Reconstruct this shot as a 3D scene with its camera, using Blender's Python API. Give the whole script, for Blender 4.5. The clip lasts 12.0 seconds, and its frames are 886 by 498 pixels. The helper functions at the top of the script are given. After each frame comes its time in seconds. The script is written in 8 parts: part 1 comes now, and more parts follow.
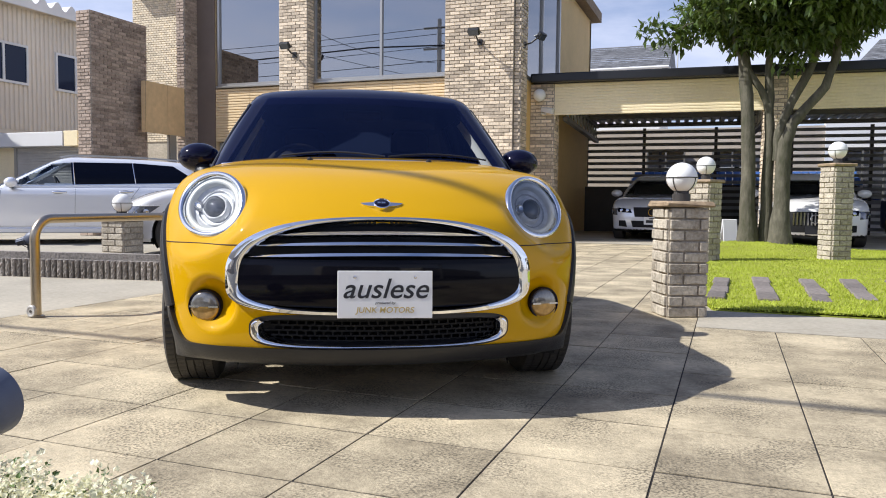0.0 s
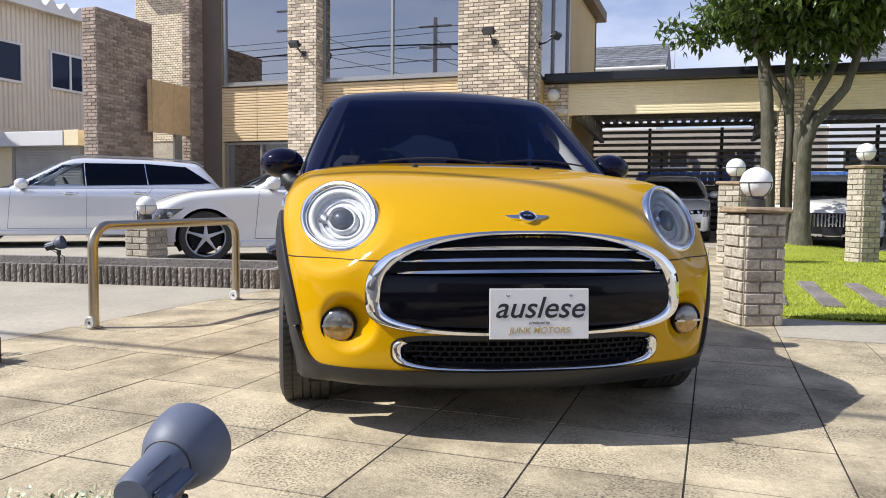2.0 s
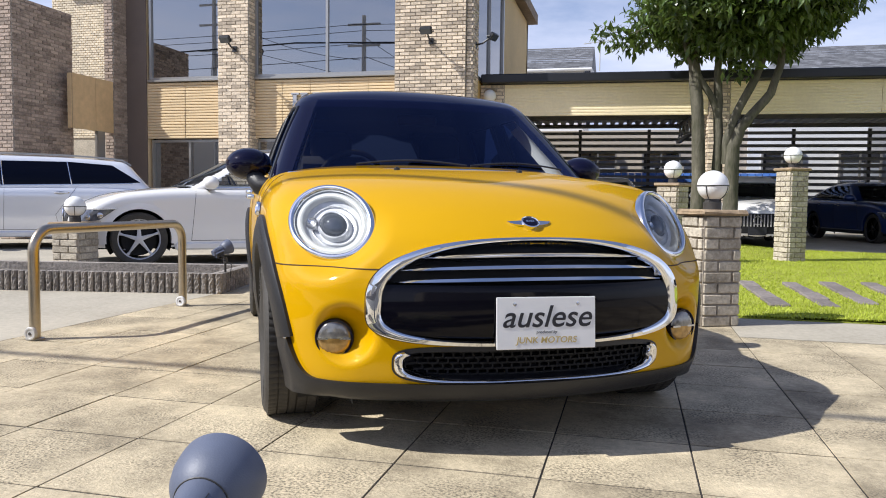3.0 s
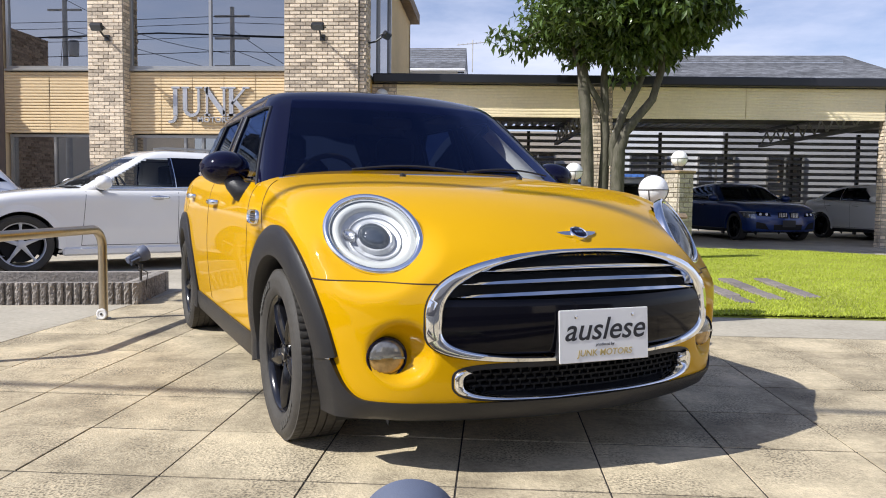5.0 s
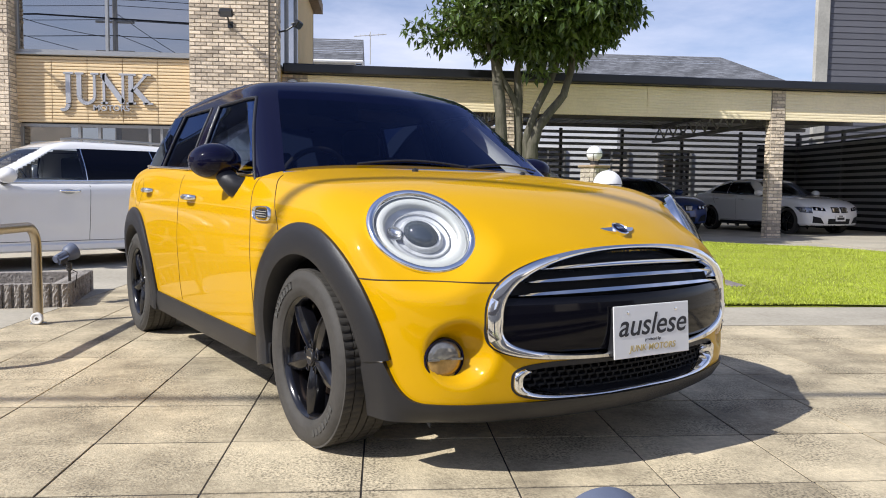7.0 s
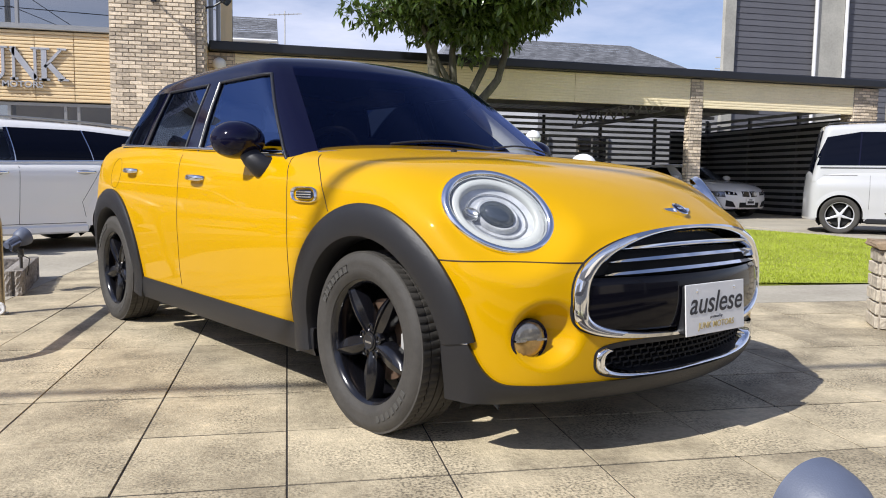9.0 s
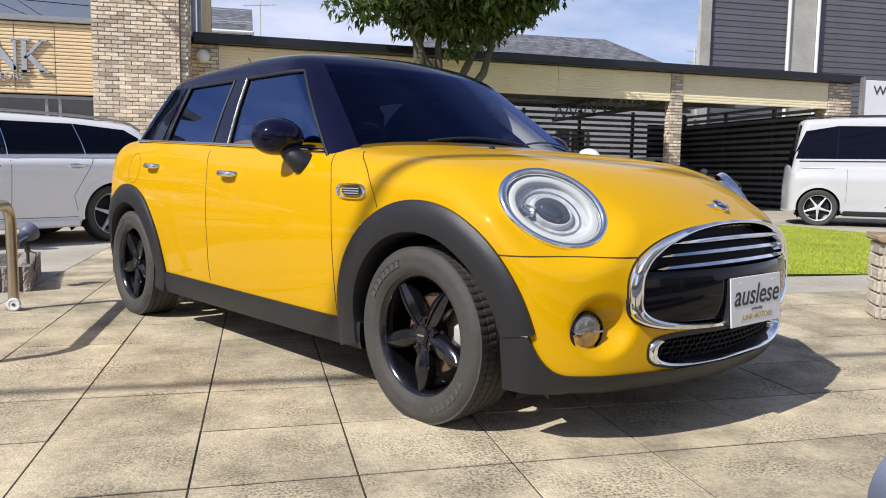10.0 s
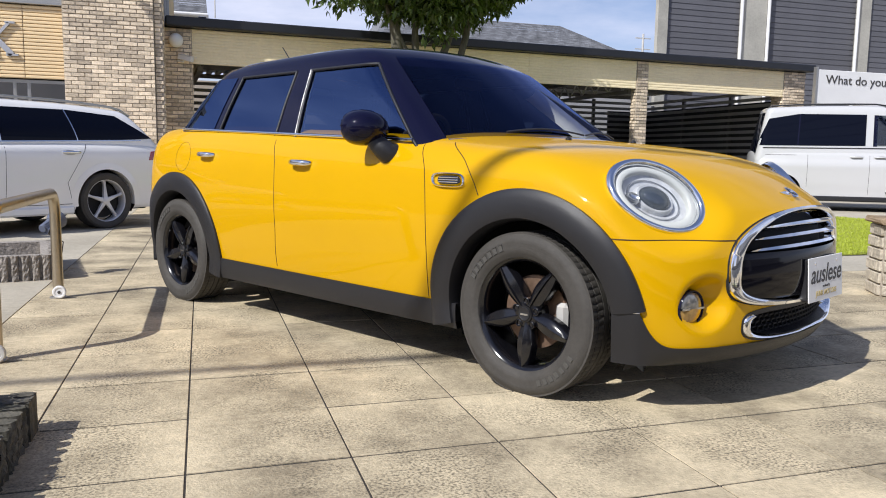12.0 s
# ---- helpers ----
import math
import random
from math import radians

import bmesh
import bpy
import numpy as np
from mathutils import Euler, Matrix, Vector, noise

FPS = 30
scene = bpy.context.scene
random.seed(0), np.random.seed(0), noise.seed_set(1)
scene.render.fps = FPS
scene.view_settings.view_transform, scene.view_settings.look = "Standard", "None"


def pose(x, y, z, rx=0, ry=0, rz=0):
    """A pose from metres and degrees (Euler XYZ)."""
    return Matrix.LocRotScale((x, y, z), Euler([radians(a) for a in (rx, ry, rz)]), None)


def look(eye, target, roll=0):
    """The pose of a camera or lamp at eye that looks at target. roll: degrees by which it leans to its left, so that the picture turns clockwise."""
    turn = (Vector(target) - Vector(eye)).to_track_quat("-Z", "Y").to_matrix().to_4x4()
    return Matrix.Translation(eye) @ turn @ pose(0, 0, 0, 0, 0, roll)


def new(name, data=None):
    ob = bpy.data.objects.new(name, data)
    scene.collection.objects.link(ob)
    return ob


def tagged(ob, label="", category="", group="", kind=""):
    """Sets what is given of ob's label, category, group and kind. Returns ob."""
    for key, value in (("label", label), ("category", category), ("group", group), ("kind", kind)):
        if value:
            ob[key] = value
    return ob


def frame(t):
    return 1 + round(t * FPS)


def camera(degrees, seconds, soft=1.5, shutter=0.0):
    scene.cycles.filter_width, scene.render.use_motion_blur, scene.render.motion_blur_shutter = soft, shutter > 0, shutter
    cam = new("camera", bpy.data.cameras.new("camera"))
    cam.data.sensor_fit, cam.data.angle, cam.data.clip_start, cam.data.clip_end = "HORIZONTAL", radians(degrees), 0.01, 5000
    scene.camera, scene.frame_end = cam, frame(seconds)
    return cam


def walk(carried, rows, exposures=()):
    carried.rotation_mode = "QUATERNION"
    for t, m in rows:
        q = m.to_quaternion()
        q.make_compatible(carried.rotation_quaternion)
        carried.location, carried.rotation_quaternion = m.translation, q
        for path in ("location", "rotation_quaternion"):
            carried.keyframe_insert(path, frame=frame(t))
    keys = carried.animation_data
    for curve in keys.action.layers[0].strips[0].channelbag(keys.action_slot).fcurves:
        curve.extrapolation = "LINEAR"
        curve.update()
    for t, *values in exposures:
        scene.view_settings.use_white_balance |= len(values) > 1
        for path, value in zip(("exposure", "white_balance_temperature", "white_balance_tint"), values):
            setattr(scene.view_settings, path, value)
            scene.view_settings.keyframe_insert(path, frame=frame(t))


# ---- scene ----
cam = camera(60.7, 12.0, soft=1.0)
METRES, EYE, TILT, LEAN, TURN = 3.427, 0.85, 0.0, 0.0, 21.0
PATH = [
    (0, (-0.018, 0.041, 0.773), (-0.724, 1.908, 0.649), 0.6),
    (0.5, (-0.142, 0.014, 0.793), (-0.857, 1.878, 0.668), 0.6),
    (1, (-0.284, 0.002, 0.804), (-1.005, 1.863, 0.678), 0.6),
    (1.5, (-0.456, 0.014, 0.801), (-1.167, 1.879, 0.675), 0.6),
    (2, (-0.607, 0.004, 0.814), (-1.277, 1.884, 0.687), 0.6),
    (2.5, (-0.749, 0.008, 0.823), (-1.338, 1.915, 0.696), 0.6),
    (3, (-0.879, 0.026, 0.832), (-1.36, 1.963, 0.705), 0.7),
    (3.2, (-0.932, 0.028, 0.837), (-1.368, 1.976, 0.709), 0.7),
    (4.8, (-1.444, 0.047, 0.855), (-1.601, 2.037, 0.729), 0.6),
    (5, (-1.492, 0.03, 0.865), (-1.62, 2.022, 0.737), 0.7),
    (5.5, (-1.64, 0.044, 0.859), (-1.693, 2.039, 0.728), 0.7),
    (6, (-1.779, 0.065, 0.862), (-1.763, 2.061, 0.729), 0.7),
    (6.5, (-1.88, 0.082, 0.867), (-1.792, 2.075, 0.73), 0.7),
    (7, (-1.997, 0.091, 0.87), (-1.834, 2.08, 0.727), 0.7),
    (7.2, (-2.049, 0.077, 0.877), (-1.855, 2.062, 0.73), 0.6),
    (8.8, (-2.467, 0.186, 0.857), (-2.078, 2.14, 0.678), 0.9),
    (9, (-2.511, 0.193, 0.85), (-2.108, 2.144, 0.669), 0.9),
    (9.5, (-2.63, 0.198, 0.849), (-2.195, 2.141, 0.658), 0.8),
    (10, (-2.787, 0.189, 0.862), (-2.313, 2.122, 0.662), 0.9),
    (10.5, (-2.94, 0.185, 0.86), (-2.422, 2.105, 0.652), 0.9),
    (11, (-3.105, 0.205, 0.858), (-2.551, 2.114, 0.64), 0.9),
    (11.5, (-3.244, 0.199, 0.873), (-2.662, 2.099, 0.645), 0.9),
    (12, (-3.381, 0.16, 0.873), (-2.776, 2.052, 0.636), 0.9),
]
walk(cam, [(t, look(eye, target, roll)) for t, eye, target, roll in PATH], [(0.0, 0.25), (3.0, 0.25), (7.0, 0.19), (9.5, 0.11), (12.0, 0.07)])

# ---- world, sun ----
SUN_WAY = Vector((-0.92, -0.49, 1.0)).normalized()      # towards the sun
world = bpy.data.worlds.new("sky_world")
scene.world = world
world.use_nodes = True
wn, wl = world.node_tree.nodes, world.node_tree.links
wn.clear()
w_out, w_bg, w_sky = wn.new("ShaderNodeOutputWorld"), wn.new("ShaderNodeBackground"), wn.new("ShaderNodeTexSky")
w_sky.sky_type, w_sky.sun_disc = 'NISHITA', False
w_sky.sun_elevation, w_sky.sun_rotation = radians(43.8), radians(242)
w_sky.air_density, w_sky.dust_density, w_sky.ozone_density = 1.0, 0.8, 2.6
w_co, w_map, w_noise, w_ramp, w_mix = wn.new("ShaderNodeTexCoord"), wn.new("ShaderNodeMapping"), wn.new("ShaderNodeTexNoise"), wn.new("ShaderNodeValToRGB"), wn.new("ShaderNodeMix")
w_map.inputs["Scale"].default_value, w_map.inputs["Location"].default_value = (1.6, 1.6, 6.0), (0.7, 0.35, 0.2)
w_noise.inputs["Scale"].default_value, w_noise.inputs["Detail"].default_value, w_noise.inputs["Roughness"].default_value = 1.6, 8, 0.6
w_ramp.color_ramp.elements[0].position, w_ramp.color_ramp.elements[1].position = 0.25, 0.76
w_mix.data_type = 'RGBA'
w_mix.inputs[7].default_value = (8.4, 8.7, 9.0, 1)
wl.new(w_co.outputs["Generated"], w_map.inputs[0])
wl.new(w_map.outputs[0], w_noise.inputs["Vector"])
wl.new(w_noise.outputs[0], w_ramp.inputs[0])
# thin cloud, denser towards the horizon
w_sep, w_low, w_mul = wn.new("ShaderNodeSeparateXYZ"), wn.new("ShaderNodeMapRange"), wn.new("ShaderNodeMath")
w_low.inputs["From Min"].default_value, w_low.inputs["From Max"].default_value = 0.22, 0.70
w_low.inputs["To Min"].default_value, w_low.inputs["To Max"].default_value = 1.0, 0.15
w_mul.operation = 'MULTIPLY'
wl.new(w_co.outputs["Generated"], w_sep.inputs[0])
wl.new(w_sep.outputs["Z"], w_low.inputs[0])
wl.new(w_ramp.outputs[0], w_mul.inputs[0])
wl.new(w_low.outputs[0], w_mul.inputs[1])
wl.new(w_mul.outputs[0], w_mix.inputs[0])
wl.new(w_sky.outputs[0], w_mix.inputs[6])
w_blue = wn.new("ShaderNodeVectorMath")
w_blue.operation = 'MULTIPLY'
w_blue.inputs[1].default_value = (1.0, 1.0, 1.18)
wl.new(w_mix.outputs[2], w_blue.inputs[0])
wl.new(w_blue.outputs[0], w_bg.inputs[0])
w_bg.inputs[1].default_value = 0.098
wl.new(w_bg.outputs[0], w_out.inputs[0])

sun = new("sun", bpy.data.lights.new("sun", 'SUN'))
sun.data.energy, sun.data.angle, sun.data.color = 5.0, radians(0.5), (1.0, 0.982, 0.95)
sun.rotation_mode = "QUATERNION"
sun.rotation_quaternion = SUN_WAY.to_track_quat("Z", "Y")


# ---- materials ----
def surface(name, colour, rough=0.6, metal=0.0, vary=0.0, scale=8.0, vary2=0.0, scale2=1.2, bump=0.0, bump_scale=60.0, coat=0.0, rand=0.0,
            tint=None, spec=0.5, stretch=(1, 1, 1), emit=0.0, world_space=False, rough_vary=0.0):
    """A principled material with variation of its colour at two scales, relief, and a shift from piece to piece."""
    m = bpy.data.materials.new(name)
    m.use_nodes = True
    n, l = m.node_tree.nodes, m.node_tree.links
    b = n["Principled BSDF"]
    b.inputs["Roughness"].default_value, b.inputs["Metallic"].default_value = rough, metal
    b.inputs["Specular IOR Level"].default_value = spec
    b.inputs["Coat Weight"].default_value, b.inputs["Coat Roughness"].default_value = coat, 0.03
    if emit:
        b.inputs["Emission Color"].default_value, b.inputs["Emission Strength"].default_value = (*colour, 1), emit
    co = n.new("ShaderNodeNewGeometry").outputs["Position"] if world_space else n.new("ShaderNodeTexCoord").outputs["Object"]
    mp = n.new("ShaderNodeMapping")
    mp.inputs["Scale"].default_value = stretch
    l.new(co, mp.inputs[0])
    value = None

    def add(socket, centre, amount):
        nonlocal value
        r = n.new("ShaderNodeMapRange")
        r.inputs["From Min"].default_value, r.inputs["From Max"].default_value = centre - 0.22, centre + 0.22
        r.inputs["To Min"].default_value, r.inputs["To Max"].default_value = 1 - amount, 1 + amount
        l.new(socket, r.inputs[0])
        if value is None:
            value = r.outputs[0]
        else:
            k = n.new("ShaderNodeMath")
            k.operation = 'MULTIPLY'
            l.new(value, k.inputs[0])
            l.new(r.outputs[0], k.inputs[1])
            value = k.outputs[0]

    for amount, sc in ((vary, scale), (vary2, scale2)):
        if amount:
            t = n.new("ShaderNodeTexNoise")
            t.inputs["Scale"].default_value, t.inputs["Detail"].default_value, t.inputs["Roughness"].default_value = sc, 6, 0.62
            l.new(mp.outputs[0], t.inputs["Vector"])
            add(t.outputs[0], 0.5, amount)
    if rand:
        info = n.new("ShaderNodeObjectInfo").outputs["Random"]
        isl = n.new("ShaderNodeNewGeometry").outputs["Random Per Island"]
        s = n.new("ShaderNodeMath")
        s.operation = 'ADD'
        l.new(info, s.inputs[0])
        l.new(isl, s.inputs[1])
        f = n.new("ShaderNodeMath")
        f.operation = 'FRACT'
        l.new(s.outputs[0], f.inputs[0])
        r = n.new("ShaderNodeMapRange")
        r.inputs["To Min"].default_value, r.inputs["To Max"].default_value = 1 - rand, 1 + rand
        l.new(f.outputs[0], r.inputs[0])
        if value is None:
            value = r.outputs[0]
        else:
            k = n.new("ShaderNodeMath")
            k.operation = 'MULTIPLY'
            l.new(value, k.inputs[0])
            l.new(r.outputs[0], k.inputs[1])
            value = k.outputs[0]
    if value is None:
        b.inputs["Base Color"].default_value = (*colour, 1)
    else:
        hue = n.new("ShaderNodeMix")
        hue.data_type = 'RGBA'
        hue.inputs[6].default_value = (*(tint or colour), 1)
        hue.inputs[7].default_value = (*colour, 1)
        cl = n.new("ShaderNodeClamp")
        l.new(value, cl.inputs[0])
        l.new(cl.outputs[0], hue.inputs[0])
        k = n.new("ShaderNodeVectorMath")
        k.operation = 'SCALE'
        l.new(hue.outputs[2], k.inputs[0])
        l.new(value, k.inputs["Scale"])
        l.new(k.outputs[0], b.inputs["Base Color"])
    if rough_vary:
        t = n.new("ShaderNodeTexNoise")
        t.inputs["Scale"].default_value, t.inputs["Detail"].default_value = scale * 0.4, 4
        l.new(mp.outputs[0], t.inputs["Vector"])
        r = n.new("ShaderNodeMapRange")
        r.inputs["To Min"].default_value, r.inputs["To Max"].default_value = max(0, rough - rough_vary), rough + rough_vary
        l.new(t.outputs[0], r.inputs[0])
        l.new(r.outputs[0], b.inputs["Roughness"])
    if bump:
        t = n.new("ShaderNodeTexNoise")
        t.inputs["Scale"].default_value, t.inputs["Detail"].default_value = bump_scale, 5
        l.new(mp.outputs[0], t.inputs["Vector"])
        u = n.new("ShaderNodeBump")
        u.inputs["Strength"].default_value, u.inputs["Distance"].default_value = bump, 0.01
        l.new(t.outputs[0], u.inputs["Height"])
        l.new(u.outputs[0], b.inputs["Normal"])
    return m


def let_through(m, share, colour):
    """Thin leaves: part of the light passes to the far side."""
    n, l = m.node_tree.nodes, m.node_tree.links
    out = n["Material Output"]
    mix, tr = n.new("ShaderNodeMixShader"), n.new("ShaderNodeBsdfTranslucent")
    tr.inputs[0].default_value = (*colour, 1)
    mix.inputs[0].default_value = share
    l.new(n["Principled BSDF"].outputs[0], mix.inputs[1])
    l.new(tr.outputs[0], mix.inputs[2])
    l.new(mix.outputs[0], out.inputs[0])
    return m


def pane_glass(name, tint, gloss=(1.0, 1.0, 1.0), rough=0.0, base=1.5):
    """A thin pane: tinted see-through with a mirror gloss that grows towards grazing."""
    m = bpy.data.materials.new(name)
    m.use_nodes = True
    n, l = m.node_tree.nodes, m.node_tree.links
    n.clear()
    out, mix, tr, gl, fr = n.new("ShaderNodeOutputMaterial"), n.new("ShaderNodeMixShader"), n.new("ShaderNodeBsdfTransparent"), n.new("ShaderNodeBsdfGlossy"), n.new("ShaderNodeFresnel")
    tr.inputs[0].default_value = (*tint, 1)
    gl.inputs[0].default_value = (*gloss, 1)
    gl.inputs["Roughness"].default_value = rough
    fr.inputs["IOR"].default_value = base
    l.new(fr.outputs[0], mix.inputs[0])
    l.new(tr.outputs[0], mix.inputs[1])
    l.new(gl.outputs[0], mix.inputs[2])
    l.new(mix.outputs[0], out.inputs[0])
    return m


# ---- mesh helpers ----
def mesh_from(name, bm, material, smooth=None):
    me = bpy.data.meshes.new(name)
    bm.to_mesh(me)
    bm.free()
    for mm in (material if isinstance(material, (list, tuple)) else [material]):
        me.materials.append(mm)
    if smooth:
        me.polygons.foreach_set("use_smooth", [True] * len(me.polygons))
        me.set_sharp_from_angle(angle=radians(smooth))
    return me


def thing(name, label, category, m=None, group="", kind=""):
    """An Empty at a thing's base, which parents its parts."""
    ob = tagged(new(name), label, category, group, kind)
    ob.empty_display_size = 0.1
    ob.matrix_world = m if m is not None else Matrix()
    return ob


def part(name, bm, material, parent=None, label="", smooth=None):
    ob = new(name, mesh_from(name, bm, material, smooth))
    if parent:
        ob.parent = parent
    if label:
        ob["label"] = label
    return ob


def solid(name, bm, material, label, category, group="", kind="", smooth=None, m=None):
    """A thing or piece of the setting that is one mesh."""
    ob = tagged(new(name, mesh_from(name, bm, material, smooth)), label, category, group, kind)
    if m is not None:
        ob.matrix_world = m
    return ob


def box(bm, x0, x1, y0, y1, z0, z1, bevel=0.0, m=None, seg=1):
    made = bmesh.ops.create_cube(bm, size=1.0)["verts"]
    for v in made:
        v.co = Vector(((x0 + x1) / 2 + v.co.x * (x1 - x0), (y0 + y1) / 2 + v.co.y * (y1 - y0), (z0 + z1) / 2 + v.co.z * (z1 - z0)))
    if m is not None:
        for v in made:
            v.co = m @ v.co
    if bevel:
        edges = list({e for v in made for e in v.link_edges})
        bmesh.ops.bevel(bm, geom=edges, offset=bevel, segments=seg, affect='EDGES', profile=0.6)
    return bm


def boxes(*args, bevel=0.0):
    bm = bmesh.new()
    for a in args:
        box(bm, *a, bevel=bevel)
    return bm


def tube(bm, pts, r, n=10, closed=False, cap=True):
    """A round tube along points; r one radius or one for each point."""
    pts = [Vector(p) for p in pts]
    rr = r if isinstance(r, (list, tuple)) else [r] * len(pts)
    rings, s = [], None
    for i, p in enumerate(pts):
        a = pts[i - 1] if (i or closed) else p
        b = pts[(i + 1) % len(pts)] if (i < len(pts) - 1 or closed) else p
        w = (b - a).normalized()
        s = w.orthogonal() if s is None else s - w * s.dot(w)
        s.normalize()
        q = s.cross(w)
        rings.append([bm.verts.new(p + rr[i] * (math.cos(k * math.tau / n) * s + math.sin(k * math.tau / n) * q)) for k in range(n)])
    for i in range(len(rings) - (0 if closed else 1)):
        a, b = rings[i], rings[(i + 1) % len(rings)]
        for k in range(n):
            bm.faces.new((a[k], a[(k + 1) % n], b[(k + 1) % n], b[k]))
    if cap and not closed:
        bm.faces.new(rings[0])
        bm.faces.new(list(reversed(rings[-1])))
    bmesh.ops.recalc_face_normals(bm, faces=bm.faces[:])
    return bm


def lathe(bm, profile, n=24, m=None, arc=math.tau):
    """Turns (radius, height) pairs about the z axis, then places them by m."""
    m = m or Matrix()
    full = arc > math.tau - 1e-6
    cols = n if full else n + 1
    rings = []
    for r, z in profile:
        if r < 1e-6:
            rings.append([bm.verts.new(m @ Vector((0, 0, z)))])
        else:
            rings.append([bm.verts.new(m @ Vector((r * math.cos(arc * k / n), r * math.sin(arc * k / n), z))) for k in range(cols)])
    faces = []
    for a, b in zip(rings, rings[1:]):
        for k in range(n):
            j = (k + 1) % cols
            if len(a) == 1 and len(b) > 1:
                faces.append(bm.faces.new((a[0], b[j], b[k])))
            elif len(b) == 1 and len(a) > 1:
                faces.append(bm.faces.new((a[k], a[j], b[0])))
            elif len(a) > 1:
                faces.append(bm.faces.new((a[k], a[j], b[j], b[k])))
    bmesh.ops.recalc_face_normals(bm, faces=faces)
    return bm


def sheet(bm, P, wrap=False, keep=None):
    """A grid of points as quads; P is an array (rows, columns, 3); keep: a mask of its cells."""
    r, c, _ = P.shape
    vs = [[bm.verts.new(tuple(map(float, P[i, j]))) for j in range(c)] for i in range(r)]
    for i in range(r - 1):
        for j in range(c if wrap else c - 1):
            if keep is None or keep[i, j]:
                k = (j + 1) % c
                bm.faces.new((vs[i][j], vs[i][k], vs[i + 1][k], vs[i + 1][j]))
    return vs


def tidy(bm, dist=1e-5):
    bmesh.ops.remove_doubles(bm, verts=bm.verts[:], dist=dist)
    loose = [v for v in bm.verts if not v.link_faces]
    bmesh.ops.delete(bm, geom=loose, context='VERTS')
    return bm


def lettering(name, text, size, depth, material, parent, m, shear=0.0, bold=0.0, width=None, label="", align='CENTER'):
    """Words in the built-in font, made into a mesh of their own."""
    cu = bpy.data.curves.new(name, 'FONT')
    cu.body, cu.size, cu.extrude, cu.shear, cu.offset, cu.align_x = text, size, depth, shear, bold, align
    ob = bpy.data.objects.new(name, cu)
    scene.collection.objects.link(ob)
    bpy.context.view_layer.update()
    me = bpy.data.meshes.new_from_object(ob.evaluated_get(bpy.context.evaluated_depsgraph_get()))
    bpy.data.objects.remove(ob)
    if width:
        xs = [v.co.x for v in me.vertices]
        k = width / (max(xs) - min(xs))
        for v in me.vertices:
            v.co.x *= k
    me.materials.clear()
    me.materials.append(material)
    out = new(name, me)
    if parent:
        out.parent = parent
    out.matrix_basis = m
    if label:
        out["label"] = label
    return out


def curve_of(xs, ys):
    """A smooth curve through a few points (monotone cubic), as a function of arrays."""
    xs, ys = np.array(xs, float), np.array(ys, float)
    if xs[0] > xs[-1]:
        xs, ys = xs[::-1], ys[::-1]
    h, dl = np.diff(xs), np.diff(ys) / np.diff(xs)
    d = np.zeros(len(xs))
    for i in range(1, len(xs) - 1):
        if dl[i - 1] * dl[i] > 0:
            w1, w2 = 2 * h[i] + h[i - 1], h[i] + 2 * h[i - 1]
            d[i] = (w1 + w2) / (w1 / dl[i - 1] + w2 / dl[i])
    d[0], d[-1] = dl[0], dl[-1]

    def at(x):
        x = np.clip(np.asarray(x, float), xs[0], xs[-1])
        i = np.clip(np.searchsorted(xs, x) - 1, 0, len(xs) - 2)
        t = (x - xs[i]) / h[i]
        return ((2 * t ** 3 - 3 * t ** 2 + 1) * ys[i] + (t ** 3 - 2 * t ** 2 + t) * h[i] * d[i]
                + (-2 * t ** 3 + 3 * t ** 2) * ys[i + 1] + (t ** 3 - t ** 2) * h[i] * d[i + 1])
    return at


def smax(a, b, k):
    h = np.clip(0.5 + 0.5 * (a - b) / k, 0, 1)
    return b * (1 - h) + a * h + k * h * (1 - h)


def reach(shape, o, d, far=2.5):
    """Where rays from inside a shape (negative inside) meet its skin."""
    o, d = np.broadcast_arrays(np.asarray(o, float), np.asarray(d, float))
    d = d / np.linalg.norm(d, axis=-1, keepdims=True)
    lo, hi = np.zeros(o.shape[:-1]), np.full(o.shape[:-1], far)
    for _ in range(34):
        mid = (lo + hi) / 2
        p = o + d * mid[..., None]
        out = shape(p[..., 0], p[..., 1], p[..., 2]) > 0
        hi, lo = np.where(out, mid, hi), np.where(out, lo, mid)
    return o + d * ((lo + hi) / 2)[..., None]


def normal_at(shape, p, e=2e-3):
    g = np.stack([shape(p[..., 0] + e, p[..., 1], p[..., 2]) - shape(p[..., 0] - e, p[..., 1], p[..., 2]),
                  shape(p[..., 0], p[..., 1] + e, p[..., 2]) - shape(p[..., 0], p[..., 1] - e, p[..., 2]),
                  shape(p[..., 0], p[..., 1], p[..., 2] + e) - shape(p[..., 0], p[..., 1], p[..., 2] - e)], -1)
    return g / (np.linalg.norm(g, axis=-1, keepdims=True) + 1e-12)

# ---- ground and setting ----
M_ASPHALT = surface("road_asphalt", (0.055, 0.055, 0.057), 0.85, vary=0.25, scale=120, vary2=0.25, scale2=0.6, bump=0.4, bump_scale=200, world_space=True)
M_CONC = surface("worn_concrete", (0.40, 0.362, 0.29), 0.82, vary=0.14, scale=26, vary2=0.22, scale2=0.9, bump=0.25, bump_scale=120, tint=(0.36, 0.30, 0.22), world_space=True)
M_JOINT = surface("dark_joint", (0.035, 0.030, 0.026), 0.95, vary=0.3, scale=20, world_space=True)
M_SIDING = surface("beige_siding", (0.80, 0.615, 0.37), 0.55, vary=0.05, scale=30, vary2=0.06, scale2=0.7, world_space=True)
